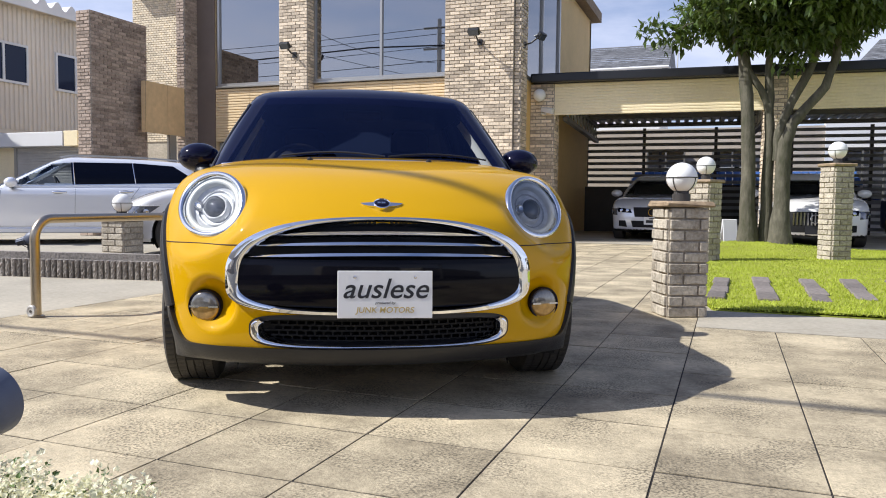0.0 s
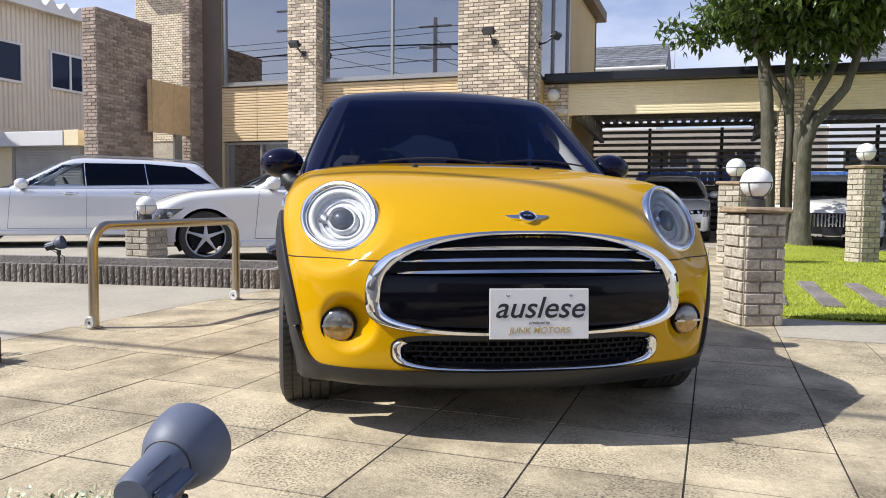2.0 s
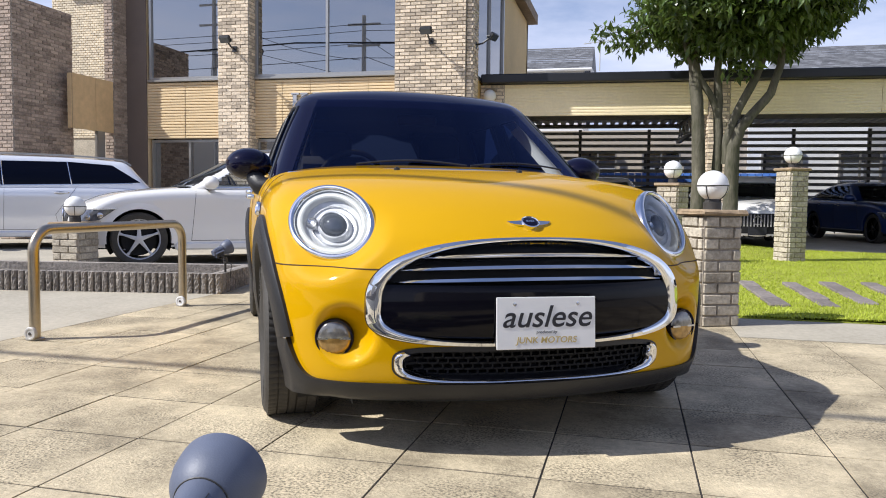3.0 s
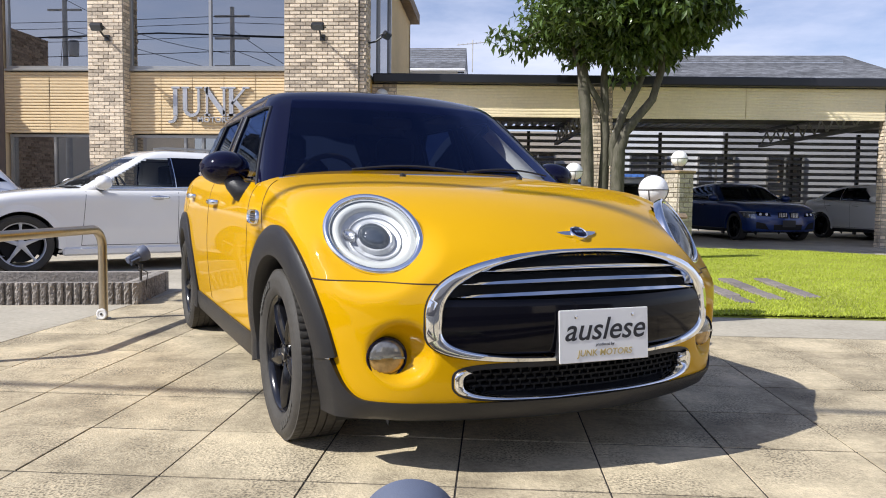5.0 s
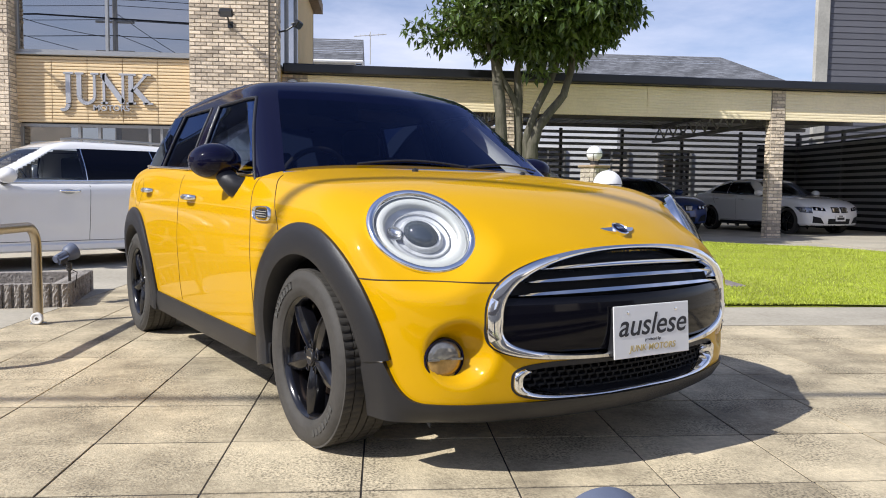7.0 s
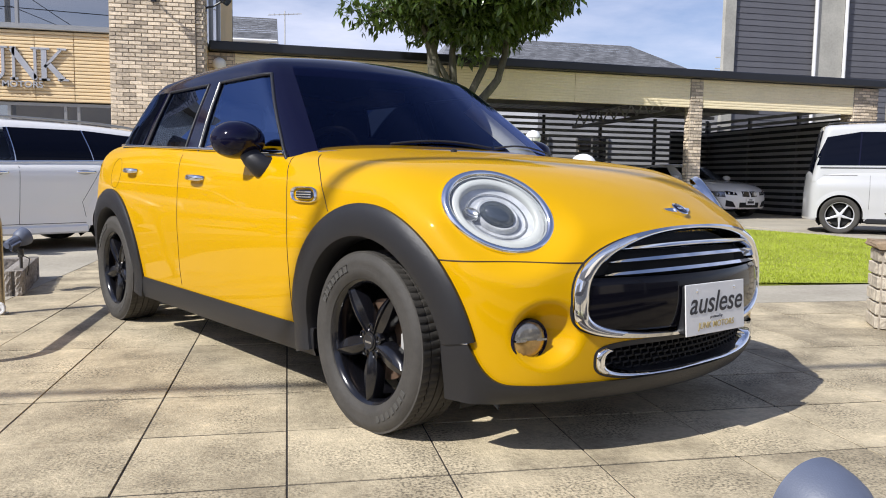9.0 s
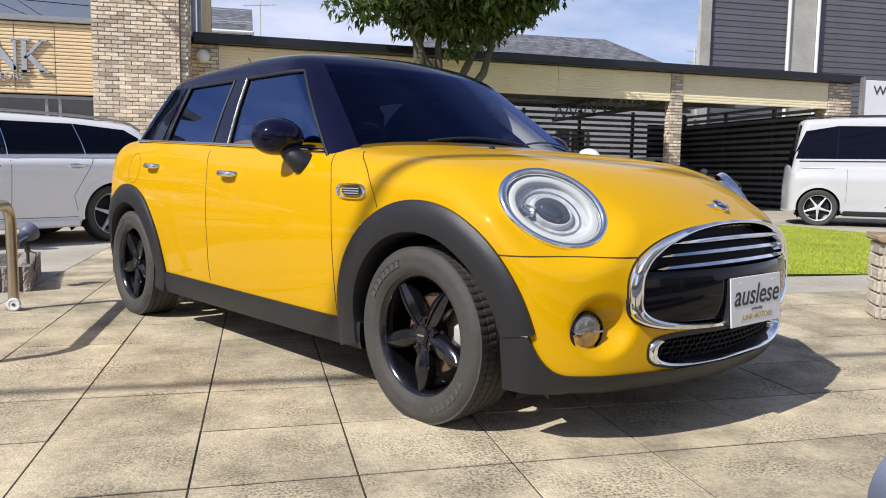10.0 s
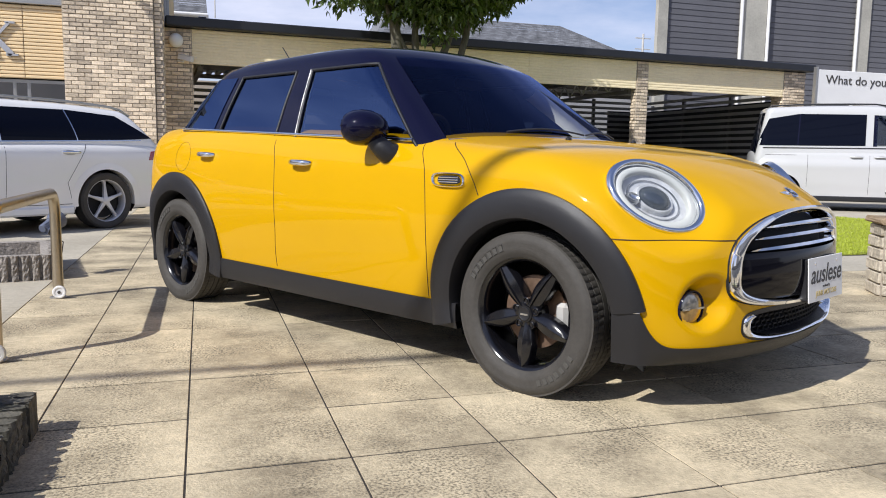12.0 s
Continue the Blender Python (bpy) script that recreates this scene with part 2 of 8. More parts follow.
M_CREAM = surface("cream_shutter", (0.92, 0.79, 0.52), 0.5, vary=0.05, scale=20, vary2=0.08, scale2=0.8, world_space=True)
M_BRICK = surface("sandy_brick", (0.70, 0.585, 0.445), 0.88, vary=0.22, scale=22, vary2=0.12, scale2=1.2, bump=0.6, bump_scale=90, rand=0.30, tint=(0.40, 0.31, 0.235), world_space=True)
M_STONE = surface("pale_block", (0.45, 0.40, 0.32), 0.92, vary=0.30, scale=32, vary2=0.16, scale2=3, bump=1.0, bump_scale=48, rand=0.16, tint=(0.34, 0.27, 0.18), world_space=True)
M_MORTAR = surface("mortar", (0.37, 0.325, 0.27), 0.95, vary=0.2, scale=40, world_space=True)
M_CAP = surface("stone_cap", (0.30, 0.22, 0.14), 0.85, vary=0.3, scale=18, vary2=0.2, scale2=4, bump=0.5, bump_scale=50, world_space=True)
M_SPLIT = surface("split_face_block", (0.25, 0.225, 0.20), 0.95, vary=0.45, scale=45, vary2=0.2, scale2=5, bump=1.0, bump_scale=45, rand=0.25, world_space=True)
M_ROOFCAP = surface("dark_metal", (0.015, 0.016, 0.02), 0.4, vary2=0.2, scale2=1.5)
M_STEELDARK = surface("dark_steel", (0.045, 0.042, 0.040), 0.5, vary2=0.2, scale2=2)
M_ALU = surface("window_aluminium", (0.42, 0.41, 0.39), 0.35, metal=0.7)
M_GALV = surface("galvanised_sheet", (0.50, 0.49, 0.47), 0.5, metal=0.2, vary2=0.15, scale2=2)
M_SHOPGLASS = pane_glass("shop_glass", (0.10, 0.11, 0.12), base=4.0)
# indoor dimness and carport shade put into a dark brown base colour
M_INSIDE = surface("brown_painted_dim", (0.10, 0.085, 0.07), 0.9, vary2=0.3, scale2=0.8)
M_WHITEWALL = surface("white_wall", (0.72, 0.72, 0.72), 0.8, vary2=0.08, scale2=0.6, world_space=True)
M_SHINGLE = surface("grey_shingle", (0.155, 0.16, 0.175), 0.9, vary=0.5, scale=5, vary2=0.12, scale2=0.6, rand=0.30, stretch=(0.7, 1.6, 3.0), world_space=True)
M_LAP = surface("dark_lap_siding", (0.105, 0.105, 0.118), 0.6, vary2=0.08, scale2=1.0, rand=0.08)
M_RIB = surface("ribbed_siding", (0.72, 0.655, 0.56), 0.6, vary2=0.08, scale2=0.5, world_space=True)
M_DARKPANE = surface("dark_pane", (0.012, 0.018, 0.045), 0.05, spec=0.25)
M_SLEEPER = surface("weathered_sleeper", (0.19, 0.165, 0.15), 0.9, vary=0.35, scale=30, bump=0.6, bump_scale=60, rand=0.2, world_space=True)
M_SOIL = surface("soil", (0.06, 0.045, 0.03), 0.95, vary=0.4, scale=30, bump=0.8, bump_scale=40, world_space=True)
M_LAWN = surface("lawn_turf", (0.31, 0.345, 0.04), 0.95, vary=0.3, scale=60, vary2=0.3, scale2=1.1, tint=(0.20, 0.19, 0.045), bump=0.8, bump_scale=120, world_space=True)
M_BLADE = surface("grass_blade", (0.43, 0.50, 0.05), 0.6, vary2=0.2, scale2=1.0, rand=0.22, tint=(0.34, 0.31, 0.08), world_space=True)

let_through(M_BLADE, 0.3, (0.40, 0.48, 0.03))
# stamped paving: colour patches, aggregate and stains
M_TILE = surface("paving_tile", (0.455, 0.382, 0.258), 0.8, vary=0.20, scale=40, vary2=0.42, scale2=2.4, bump=0.45, bump_scale=110, rand=0.13, tint=(0.33, 0.265, 0.17), world_space=True)


# rough pitted patches in the tiles
tn, tl = M_TILE.node_tree.nodes, M_TILE.node_tree.links
t_geo, t_fine, t_mask, t_r1, t_r2, t_mul, t_sub, t_out = (tn.new("ShaderNode" + k) for k in ("NewGeometry", "TexNoise", "TexNoise", "MapRange", "MapRange", "Math", "Math", "VectorMath"))
t_fine.inputs["Scale"].default_value, t_fine.inputs["Detail"].default_value = 105, 6
t_mask.inputs["Scale"].default_value, t_mask.inputs["Detail"].default_value = 3.1, 5
for socket, lo, hi in ((t_r1, 0.46, 0.62), (t_r2, 0.42, 0.60)):
    socket.inputs["From Min"].default_value, socket.inputs["From Max"].default_value = lo, hi
t_mul.operation, t_sub.operation, t_out.operation = 'MULTIPLY', 'MULTIPLY_ADD', 'SCALE'
tl.new(t_geo.outputs["Position"], t_fine.inputs["Vector"])
tl.new(t_geo.outputs["Position"], t_mask.inputs["Vector"])
tl.new(t_fine.outputs[0], t_r1.inputs[0])
tl.new(t_mask.outputs[0], t_r2.inputs[0])
tl.new(t_r1.outputs[0], t_mul.inputs[0])
tl.new(t_r2.outputs[0], t_mul.inputs[1])
tl.new(t_mul.outputs[0], t_sub.inputs[0])
t_sub.inputs[1].default_value, t_sub.inputs[2].default_value = -0.68, 1.06
t_b = tn["Principled BSDF"].inputs["Base Color"]
tl.new(t_b.links[0].from_socket, t_out.inputs[0])
tl.new(t_sub.outputs[0], t_out.inputs["Scale"])
tl.new(t_out.outputs[0], t_b)


def pydata(name, V, F, material, smooth=False):
    me = bpy.data.meshes.new(name)
    me.from_pydata(V, [], F)
    me.materials.append(material)
    if smooth:
        me.polygons.foreach_set("use_smooth", [True] * len(me.polygons))
    return me


def flat_polygon(bm, pts, z0, z1):
    a, b = [bm.verts.new((x, y, z1)) for x, y in pts], [bm.verts.new((x, y, z0)) for x, y in pts]
    bm.faces.new(a)
    for i in range(len(pts)):
        bm.faces.new((a[i], b[i], b[(i + 1) % len(pts)], a[(i + 1) % len(pts)]))
    bmesh.ops.recalc_face_normals(bm, faces=bm.faces[:])
    return bm


solid("ground", boxes((-400, 400, -400, 400, -0.4, -0.02)), M_CONC, "pale worn concrete yard reaching the houses", "ground", kind="structure")
solid("road", boxes((-400, 400, -14, -1.6, -0.1, -0.012)), M_ASPHALT, "grey asphalt street beside the yard", "road", kind="structure")
solid("joint_bed", boxes((-4.36, 3.06, -1.43, 14.9, -0.016, -0.010)), M_JOINT, "dark sand bed in the paving joints", "joints", kind="structure")
solid("yard_slab", boxes((-30, -4.37, -1.6, 14.9, -0.1, 0.0)), M_CONC, "smooth pale concrete slab with tyre marks", "slab", kind="structure")
bm = boxes((3.065, 30, -1.6, 5.86, -0.1, 0.0), (-0.197, 3.06, 5.052, 5.875, -0.1, 0.002), (-0.197, -0.06, 5.876, 7.2, -0.1, 0.002), (-12, 30, 14.9, 24, -0.1, 0.0), (6.8, 30, 5.86, 14.9, -0.1, 0.0))
solid("pavement", bm, M_CONC, "plain concrete apron round the lawn", "pavement", kind="structure")

# ---- lawn ----
LAWN = [(-0.12, 5.88), (1.5, 5.90), (3.6, 6.0), (5.4, 6.7), (6.5, 8.0), (6.75, 9.6), (6.55, 11.6), (5.7, 13.2), (4.4, 14.35), (2.2, 14.7), (0.4, 14.75), (-0.35, 14.2), (-0.38, 12.0), (-0.34, 9.0), (-0.28, 7.0)]


def in_poly(x, y, poly):
    inside = np.zeros(np.shape(x), bool)
    for (x0, y0), (x1, y1) in zip(poly, poly[1:] + poly[:1]):
        c = ((y0 > y) != (y1 > y)) & (x < (x1 - x0) * (y - y0) / (y1 - y0 + 1e-9) + x0)
        inside ^= c
    return inside


def lawn_height(x, y):
    return 0.010 + 0.13 * np.exp(-((x - 0.38) ** 2 + (y - 14.2) ** 2) / 1.3) + 0.010 * (1 + np.sin(x * 1.7) * np.sin(y * 1.3))


bm = bmesh.new()
gx, gy = np.linspace(-0.5, 6.9, 75), np.linspace(5.8, 14.9, 92)
X, Y = np.meshgrid(gx, gy)
ok = in_poly((X[:-1, :-1] + X[1:, 1:]) / 2, (Y[:-1, :-1] + Y[1:, 1:]) / 2, LAWN)
sheet(bm, np.stack([X, Y, lawn_height(X, Y)], -1), keep=ok)
tidy(bm)
solid("lawn", bm, M_LAWN, "bright green mown lawn with a mound round the tree", "lawn", kind="structure", smooth=60)
solid("lawn_edge", flat_polygon(bmesh.new(), LAWN, -0.05, 0.008), M_LAWN, "turf edge of the lawn", "soil", kind="structure")

STONES = ((-0.08, 7.3, 89, 1.7), (0.29, 7.45, 90, 1.95), (0.71, 7.52, 89, 1.9), (1.08, 7.75, 87, 1.8), (1.48, 7.9, 86, 1.7))
rng = np.random.default_rng(3)
n = 150000
bx, by = rng.uniform(-0.45, 6.8, n), 5.85 + 9.0 * rng.uniform(0, 1, n) ** 1.35
keep = in_poly(bx, by, LAWN)
for sx, sy, rz, sl in STONES:
    sa = radians(rz)
    u, w = (bx - sx) * math.cos(sa) + (by - sy) * math.sin(sa), -(bx - sx) * math.sin(sa) + (by - sy) * math.cos(sa)
    keep &= ~((np.abs(u) < sl / 2 + 0.01) & (np.abs(w) < 0.075))
bx, by = bx[keep], by[keep]
bz = lawn_height(bx, by) - 0.01
bh, ba, bw = rng.uniform(0.012, 0.038, len(bx)), rng.uniform(0, math.tau, len(bx)), rng.uniform(0.004, 0.008, len(bx))
lx, ly = rng.normal(0, 0.016, len(bx)), rng.normal(0, 0.016, len(bx))
V = np.stack([np.stack([bx - bw * np.cos(ba), by - bw * np.sin(ba), bz], -1), np.stack([bx + bw * np.cos(ba), by + bw * np.sin(ba), bz], -1), np.stack([bx + lx, by + ly, bz + bh], -1)], 1).reshape(-1, 3)
ob = tagged(new("grass", pydata("grass", V.tolist(), np.arange(len(V)).reshape(-1, 3).tolist(), M_BLADE)), "short green grass blades over the lawn", "grass", kind="stuff")
# stepping stones
def stepping_stone(x, y, rz, length, seed):
    r = random.Random(seed)
    bm = bmesh.new()
    for k in range(4):
        w = length / 4
        box(bm, -length / 2 + k * w + 0.006, -length / 2 + (k + 1) * w - 0.006, -0.072 + r.uniform(-.012, .012), 0.072 + r.uniform(-.012, .012), -0.03, 0.012 + r.uniform(-0.004, 0.004), bevel=0.008)
    return solid("stepping_stone", bm, M_SLEEPER, "brown weathered sleeper sunk in the lawn", "stepping stone", "stepping stones in the lawn", m=pose(x, y, float(lawn_height(x, y)) + 0.012, 0, 0, rz))


for i, (x, y, rz, length) in enumerate(STONES):
    stepping_stone(x, y, rz, length, i)


# ---- bricks ----
def brick_block(w, d, h, bev=0.004):
    bm = boxes((-w / 2, w / 2, -d / 2, d / 2, -h / 2, h / 2), bevel=bev)
    me = bpy.data.meshes.new("brick")
    bm.to_mesh(me)
    bm.free()
    return me


def brick_face(parent, origin, along, width, z0, z1, bl, bh, material, as_parts, seed=0, joint=0.011, proud=0.012, name="brick", group_limit=300, shift=0.0):
    """Running-bond bricks on an upright face. origin: the face's lower corner at z0; along: its unit direction in plan; the face looks to the right of along turned by -90."""
    r = random.Random(seed)
    along = Vector((along[0], along[1], 0)).normalized()
    out = Vector((along.y, -along.x, 0))
    turn = Matrix(((along.x, -out.x, 0, 0), (along.y, -out.y, 0, 0), (0, 0, 1, 0), (0, 0, 0, 1)))
    rows, made, V, F = int(round((z1 - z0) / bh)), 0, [], []
    hh = (z1 - z0) / rows
    cache = {}
    for i in range(rows):
        x = -bl / 2 if (i % 2) else 0.0
        x -= shift
        while x < width - 1e-4:
            a, b = max(x, 0) + joint / 2, min(x + bl, width) - joint / 2
            x += bl
            if b - a < 0.02:
                continue
            w, h = b - a, hh - joint
            p = Vector(origin) + along * ((a + b) / 2) + out * (r.uniform(-0.3, 0.5) * proud) + Vector((0, 0, (i + 0.5) * hh))
            if as_parts and made < group_limit:
                key = (round(w, 3), round(h, 4))
                if key not in cache:
                    cache[key] = brick_block(w, 0.03, h)
                    cache[key].materials.append(material)
                ob = new(name, cache[key])
                ob.parent = parent
                ob.matrix_basis = Matrix.Translation(p) @ turn
                made += 1
            else:
                s = len(V)
                for dy in (-0.015, 0.015):
                    k = 0.004 if dy < 0 else 0.0
                    for dx, dz in ((-1, -1), (1, -1), (1, 1), (-1, 1)):
                        V.append(tuple(p + turn.to_3x3() @ Vector((dx * (w / 2 - k), dy, dz * (h / 2 - k)))))
                F += [(s, s + 1, s + 2, s + 3), (s, s + 4, s + 5, s + 1), (s + 1, s + 5, s + 6, s + 2), (s + 2, s + 6, s + 7, s + 3), (s + 3, s + 7, s + 4, s)]
    if V:
        ob = new("bricks", pydata("bricks", V, F, material))
        ob.parent = parent
        ob["kind"] = "stuff"


# ---- showroom building: frontage at y = 15 ----
FY = 15.0
TOP = 6.3
bm = boxes((-11.6, -11.44, FY, FY + 0.2, 0, TOP), (-11.6, -4.0, FY + 0.02, FY + 0.2, 5.7, TOP), (-14.2, -14.0, FY + 0.5, 22.7, 0, TOP),
           (-14.2, -4.0, 22.5, 22.7, 0, TOP), (-12.4, -4.2, FY + 0.2, 22.5, 3.10, 3.25))
solid("wall_showroom", bm, M_SIDING, "beige rendered wall of the two-storey showroom", "wall", kind="structure")
solid("wall_showroom_side", boxes((-4.2, -4.0, 18.45, 22.7, 0, TOP - 0.2), (-4.2, -4.0, FY + 0.2, 18.45, 0, 3.4)), surface("ochre_render", (0.80, 0.55, 0.22), 0.7, vary=0.05, scale=12, vary2=0.08, scale2=0.8, world_space=True), "ochre rendered side wall of the showroom", "wall", kind="structure")
solid("floor_showroom", boxes((-12.4, -4.2, FY + 0.2, 22.5, -0.01, 0.004)), M_INSIDE, "showroom floor with dimness put into its colour", "floor", kind="structure")
solid("roof_showroom", boxes((-14.3, -3.75, FY - 0.1, 23.0, TOP - 0.18, TOP + 0.1)), M_CAP, "brown eaves of the showroom", "roof", kind="structure")
solid("partition_showroom", boxes((-12.3, -4.3, 18.6, 18.7, 0.01, 5.9)), M_INSIDE, "inner wall behind the shop windows, dimness put into its colour", "wall", kind="structure")
# small tiles of the wall left of the windows
tile_wall = solid("wall_tiles", boxes((-14.2, -11.5, FY + 0.35, FY + 0.45, 0.0, TOP)), M_STONE, "wall of small beige tiles", "wall", kind="structure")
brick_face(tile_wall, (-14.2, FY + 0.34, 2.2), (1, 0), 2.6, 0, TOP - 2.2, 0.10, 0.055, surface("beige_wall_tile", (0.75, 0.65, 0.49), 0.7, vary2=0.1, scale2=1, rand=0.16, world_space=True), False, 5, 0.006, 0.003)


def slat_panel(x0, x1, z0, z1, y, name="siding_panel", pitch=0.062, mat=M_SIDING, label="beige panel of horizontal metal slats", deep=1.0):
    bm = boxes((x0, x1, y + 0.03, y + 0.06, z0, z1))
    th = solid(name, bm, mat, label, "siding", "siding panels", kind="structure")
    k = int(round((z1 - z0) / pitch))
    me = None
    for i in range(k):
        h = (z1 - z0) / k
        if me is None:
            b = bmesh.new()
            prof = [(0.03, 0.0), (0.004, 0.004), (0.0, 0.012), (0.0, h - 0.018), (0.016, h - 0.006), (0.03, h - 0.004)]
            rows = np.array([[(x0 + 0.004, 0.03 - (0.03 - yy) * deep, zz) for yy, zz in prof], [(x1 - 0.004, 0.03 - (0.03 - yy) * deep, zz) for yy, zz in prof]])
            sheet(b, rows)
            bmesh.ops.recalc_face_normals(b, faces=b.faces[:])
            me = mesh_from("slat", b, mat)
        s = new("slat", me)
        s.parent = th
        s.matrix_basis = Matrix.Translation((0, y, z0 + i * h))
    return th


for a, b in ((-11.44, -10.5), (-10.49, -9.53), (-8.81, -8.17), (-8.165, -7.525), (-7.52, -6.88), (-6.875, -6.235), (-6.23, -5.58)):
    slat_panel(a, b, 2.14, 3.37, FY)


def shop_window(x0, x1, z0, z1, y, mullions=(), name="window_1", sill=True):
    th = thing(name, "aluminium-framed plate glass window reflecting the sky", "window", kind="structure")
    f = 0.055
    bm = boxes((x0, x0 + f, y - 0.01, y + 0.09, z0, z1), (x1 - f, x1, y - 0.01, y + 0.09, z0, z1), (x0 + f, x1 - f, y - 0.01, y + 0.09, z0, z0 + f), (x0 + f, x1 - f, y - 0.01, y + 0.09, z1 - f, z1))
    for mx in mullions:
        box(bm, mx - 0.025, mx + 0.025, y - 0.008, y + 0.088, z0 + f, z1 - f)
    part("window_frame", bm, M_ALU, th)
    if sill:
        part("window_sill", boxes((x0 - 0.02, x1 + 0.02, y - 0.06, y + 0.02, z0 - 0.05, z0 - 0.004), bevel=0.006), M_ALU, th)
    xs = [x0 + f] + list(mullions) + [x1 - f]
    for a, b in zip(xs, xs[1:]):
        g = part("pane", boxes((a, b, y + 0.035, y + 0.041, z0 + f, z1 - f)), M_SHOPGLASS, th)
        g.visible_shadow = False
    return th


shop_window(-11.38, -9.53, 3.43, 5.7, FY, (), "window_1")
shop_window(-8.81, -5.58, 3.43, 5.7, FY, (-7.15,), "window_2")
shop_window(-11.4, -9.53, 0.15, 2.12, FY + 0.1, (-10.45,), "window_3", False)
shop_window(-8.81, -5.58, 0.9, 2.12, FY + 0.1, (-7.72, -7.35, -6.42, -6.2), "window_4", True)
solid("wall_under_window", boxes((-8.81, -5.58, FY + 0.1, FY + 0.2, 0, 0.85)), M_SIDING, "beige wall under the shop window", "wall", kind="structure")
# window on the side wall
th = thing("window_5", "tall aluminium side window reflecting blue sky", "window", kind="structure")
bm = boxes((-4.06, -3.98, FY + 0.25, FY + 0.32, 3.3, TOP - 0.3), (-4.06, -3.98, 18.3, 18.42, 3.3, TOP - 0.3), (-4.06, -3.98, 16.6, 16.68, 3.3, TOP - 0.3), (-4.06, -3.98, FY + 0.25, 18.42, 3.3, 3.38))
part("window_frame", bm, M_ALU, th)
for a, b in ((FY + 0.32, 16.6), (16.68, 18.3)):
    part("pane", boxes((-4.03, -4.024, a, b, 3.38, TOP - 0.3)), M_SHOPGLASS, th)


def brick_column(x0, x1, y0, y1, h, left=False, right=False, seed=0, mat=M_BRICK, side_parts=False, name="wall_column", label="sandy mixed-brick column of the frontage", parts=True, bl=0.215, bh=0.07, z0=0.0):
    th = solid(name, boxes((x0, x1, y0, y1, z0, h)), M_MORTAR, label, "column", "brick columns", kind="structure")
    brick_face(th, (x0, y0, z0), (1, 0), x1 - x0, 0, h - z0, bl, bh, mat, parts, seed)
    if right:
        brick_face(th, (x1, y0, z0), (0, 1), y1 - y0, 0, h - z0, bl, bh, mat, side_parts, seed + 1)
    if left:
        brick_face(th, (x0, y1, z0), (0, -1), y1 - y0, 0, h - z0, bl, bh, mat, False, seed + 2)
    return th


# ---- carport, a little askew to the showroom ----
CARPORT = Matrix.Translation((-3.50, 15.70, -0.047)) @ Matrix.Rotation(radians(3.2), 4, 'Z') @ Matrix.Diagonal((1.066, 1.066, 1.055, 1)) @ Matrix.Translation((3.46, -15.18, 0))


def set_askew(before):
    """Turns and widens the carport's new pieces into their place."""
    bpy.context.view_layer.update()
    for ob in [o for o in bpy.data.objects if o not in before and o.parent is None]:
        ob.matrix_world = CARPORT @ ob.matrix_world


standing = set(bpy.data.objects)
solid("roof_carport", boxes((-3.9, 11.0, 14.98, 22.0, 3.13, 3.30), bevel=0.02), M_ROOFCAP, "flat dark carport roof with a black edge", "roof", kind="structure")
bm = bmesh.new()
pts = np.array([[(x, 15.3 + 6.6 * k, 3.02 + 0.045 * (1 if (i // 2) % 2 else -1)) for i, x in enumerate(np.repeat(np.arange(-3.9, 10.9, 0.11), 2)[1:-1])] for k in (0, 1)])
sheet(bm, pts)
M_CEILING = surface("painted_deck", (0.70, 0.68, 0.63), 0.6, vary2=0.15, scale2=1.0)
solid("ceiling", bm, M_CEILING, "corrugated steel underside of the carport roof", "ceiling", kind="structure")
for a, b in ((-3.46, 0.33), (0.72, 3.28), (3.285, 5.96), (6.28, 10.19)):
    slat_panel(a, b, 2.51, 3.12, 15.16, "fascia", 0.058, M_CREAM, "cream slatted fascia of the carport", 0.28)
M_TRUSS = surface("painted_girder", (0.16, 0.15, 0.14), 0.55, vary2=0.2, scale2=2)
for y in (17.3, 19.4, 21.5):
    solid("beam", boxes((-3.9, 10.85, y - 0.05, y + 0.05, 2.87, 2.97)), M_TRUSS, "dark steel roof beam of the carport", "beam", "carport beams", kind="structure")


def truss(x, y0, y1):
    th = thing("roof_truss", "dark steel lattice girder under the carport roof", "truss", group="carport trusses", kind="structure")
    part("chord", boxes((x - 0.05, x + 0.05, y0, y1, 2.84, 2.92)), M_TRUSS, th)
    part("chord", boxes((x - 0.05, x + 0.05, y0, y1, 2.44, 2.52)), M_TRUSS, th)
    k = int((y1 - y0) / 0.3)
    for i in range(k):
        a, b = y0 + i * 0.3, y0 + (i + 1) * 0.3
        z = (2.52, 2.84) if i % 2 else (2.84, 2.52)
        part("web", tube(bmesh.new(), [(x, a, z[0]), (x, b, z[1])], 0.022, 6), M_GALV, th)


truss(6.1, 15.6, 21.4)
truss(-3.3, 15.6, 21.4)
truss(0.5, 15.6, 21.4)


M_SLAT = surface("grey_slat", (0.27, 0.27, 0.275), 0.5, vary2=0.15, scale2=1.5)
M_SHEETING = surface("black_sheeting", (0.02, 0.02, 0.022), 0.7, vary2=0.3, scale2=1)


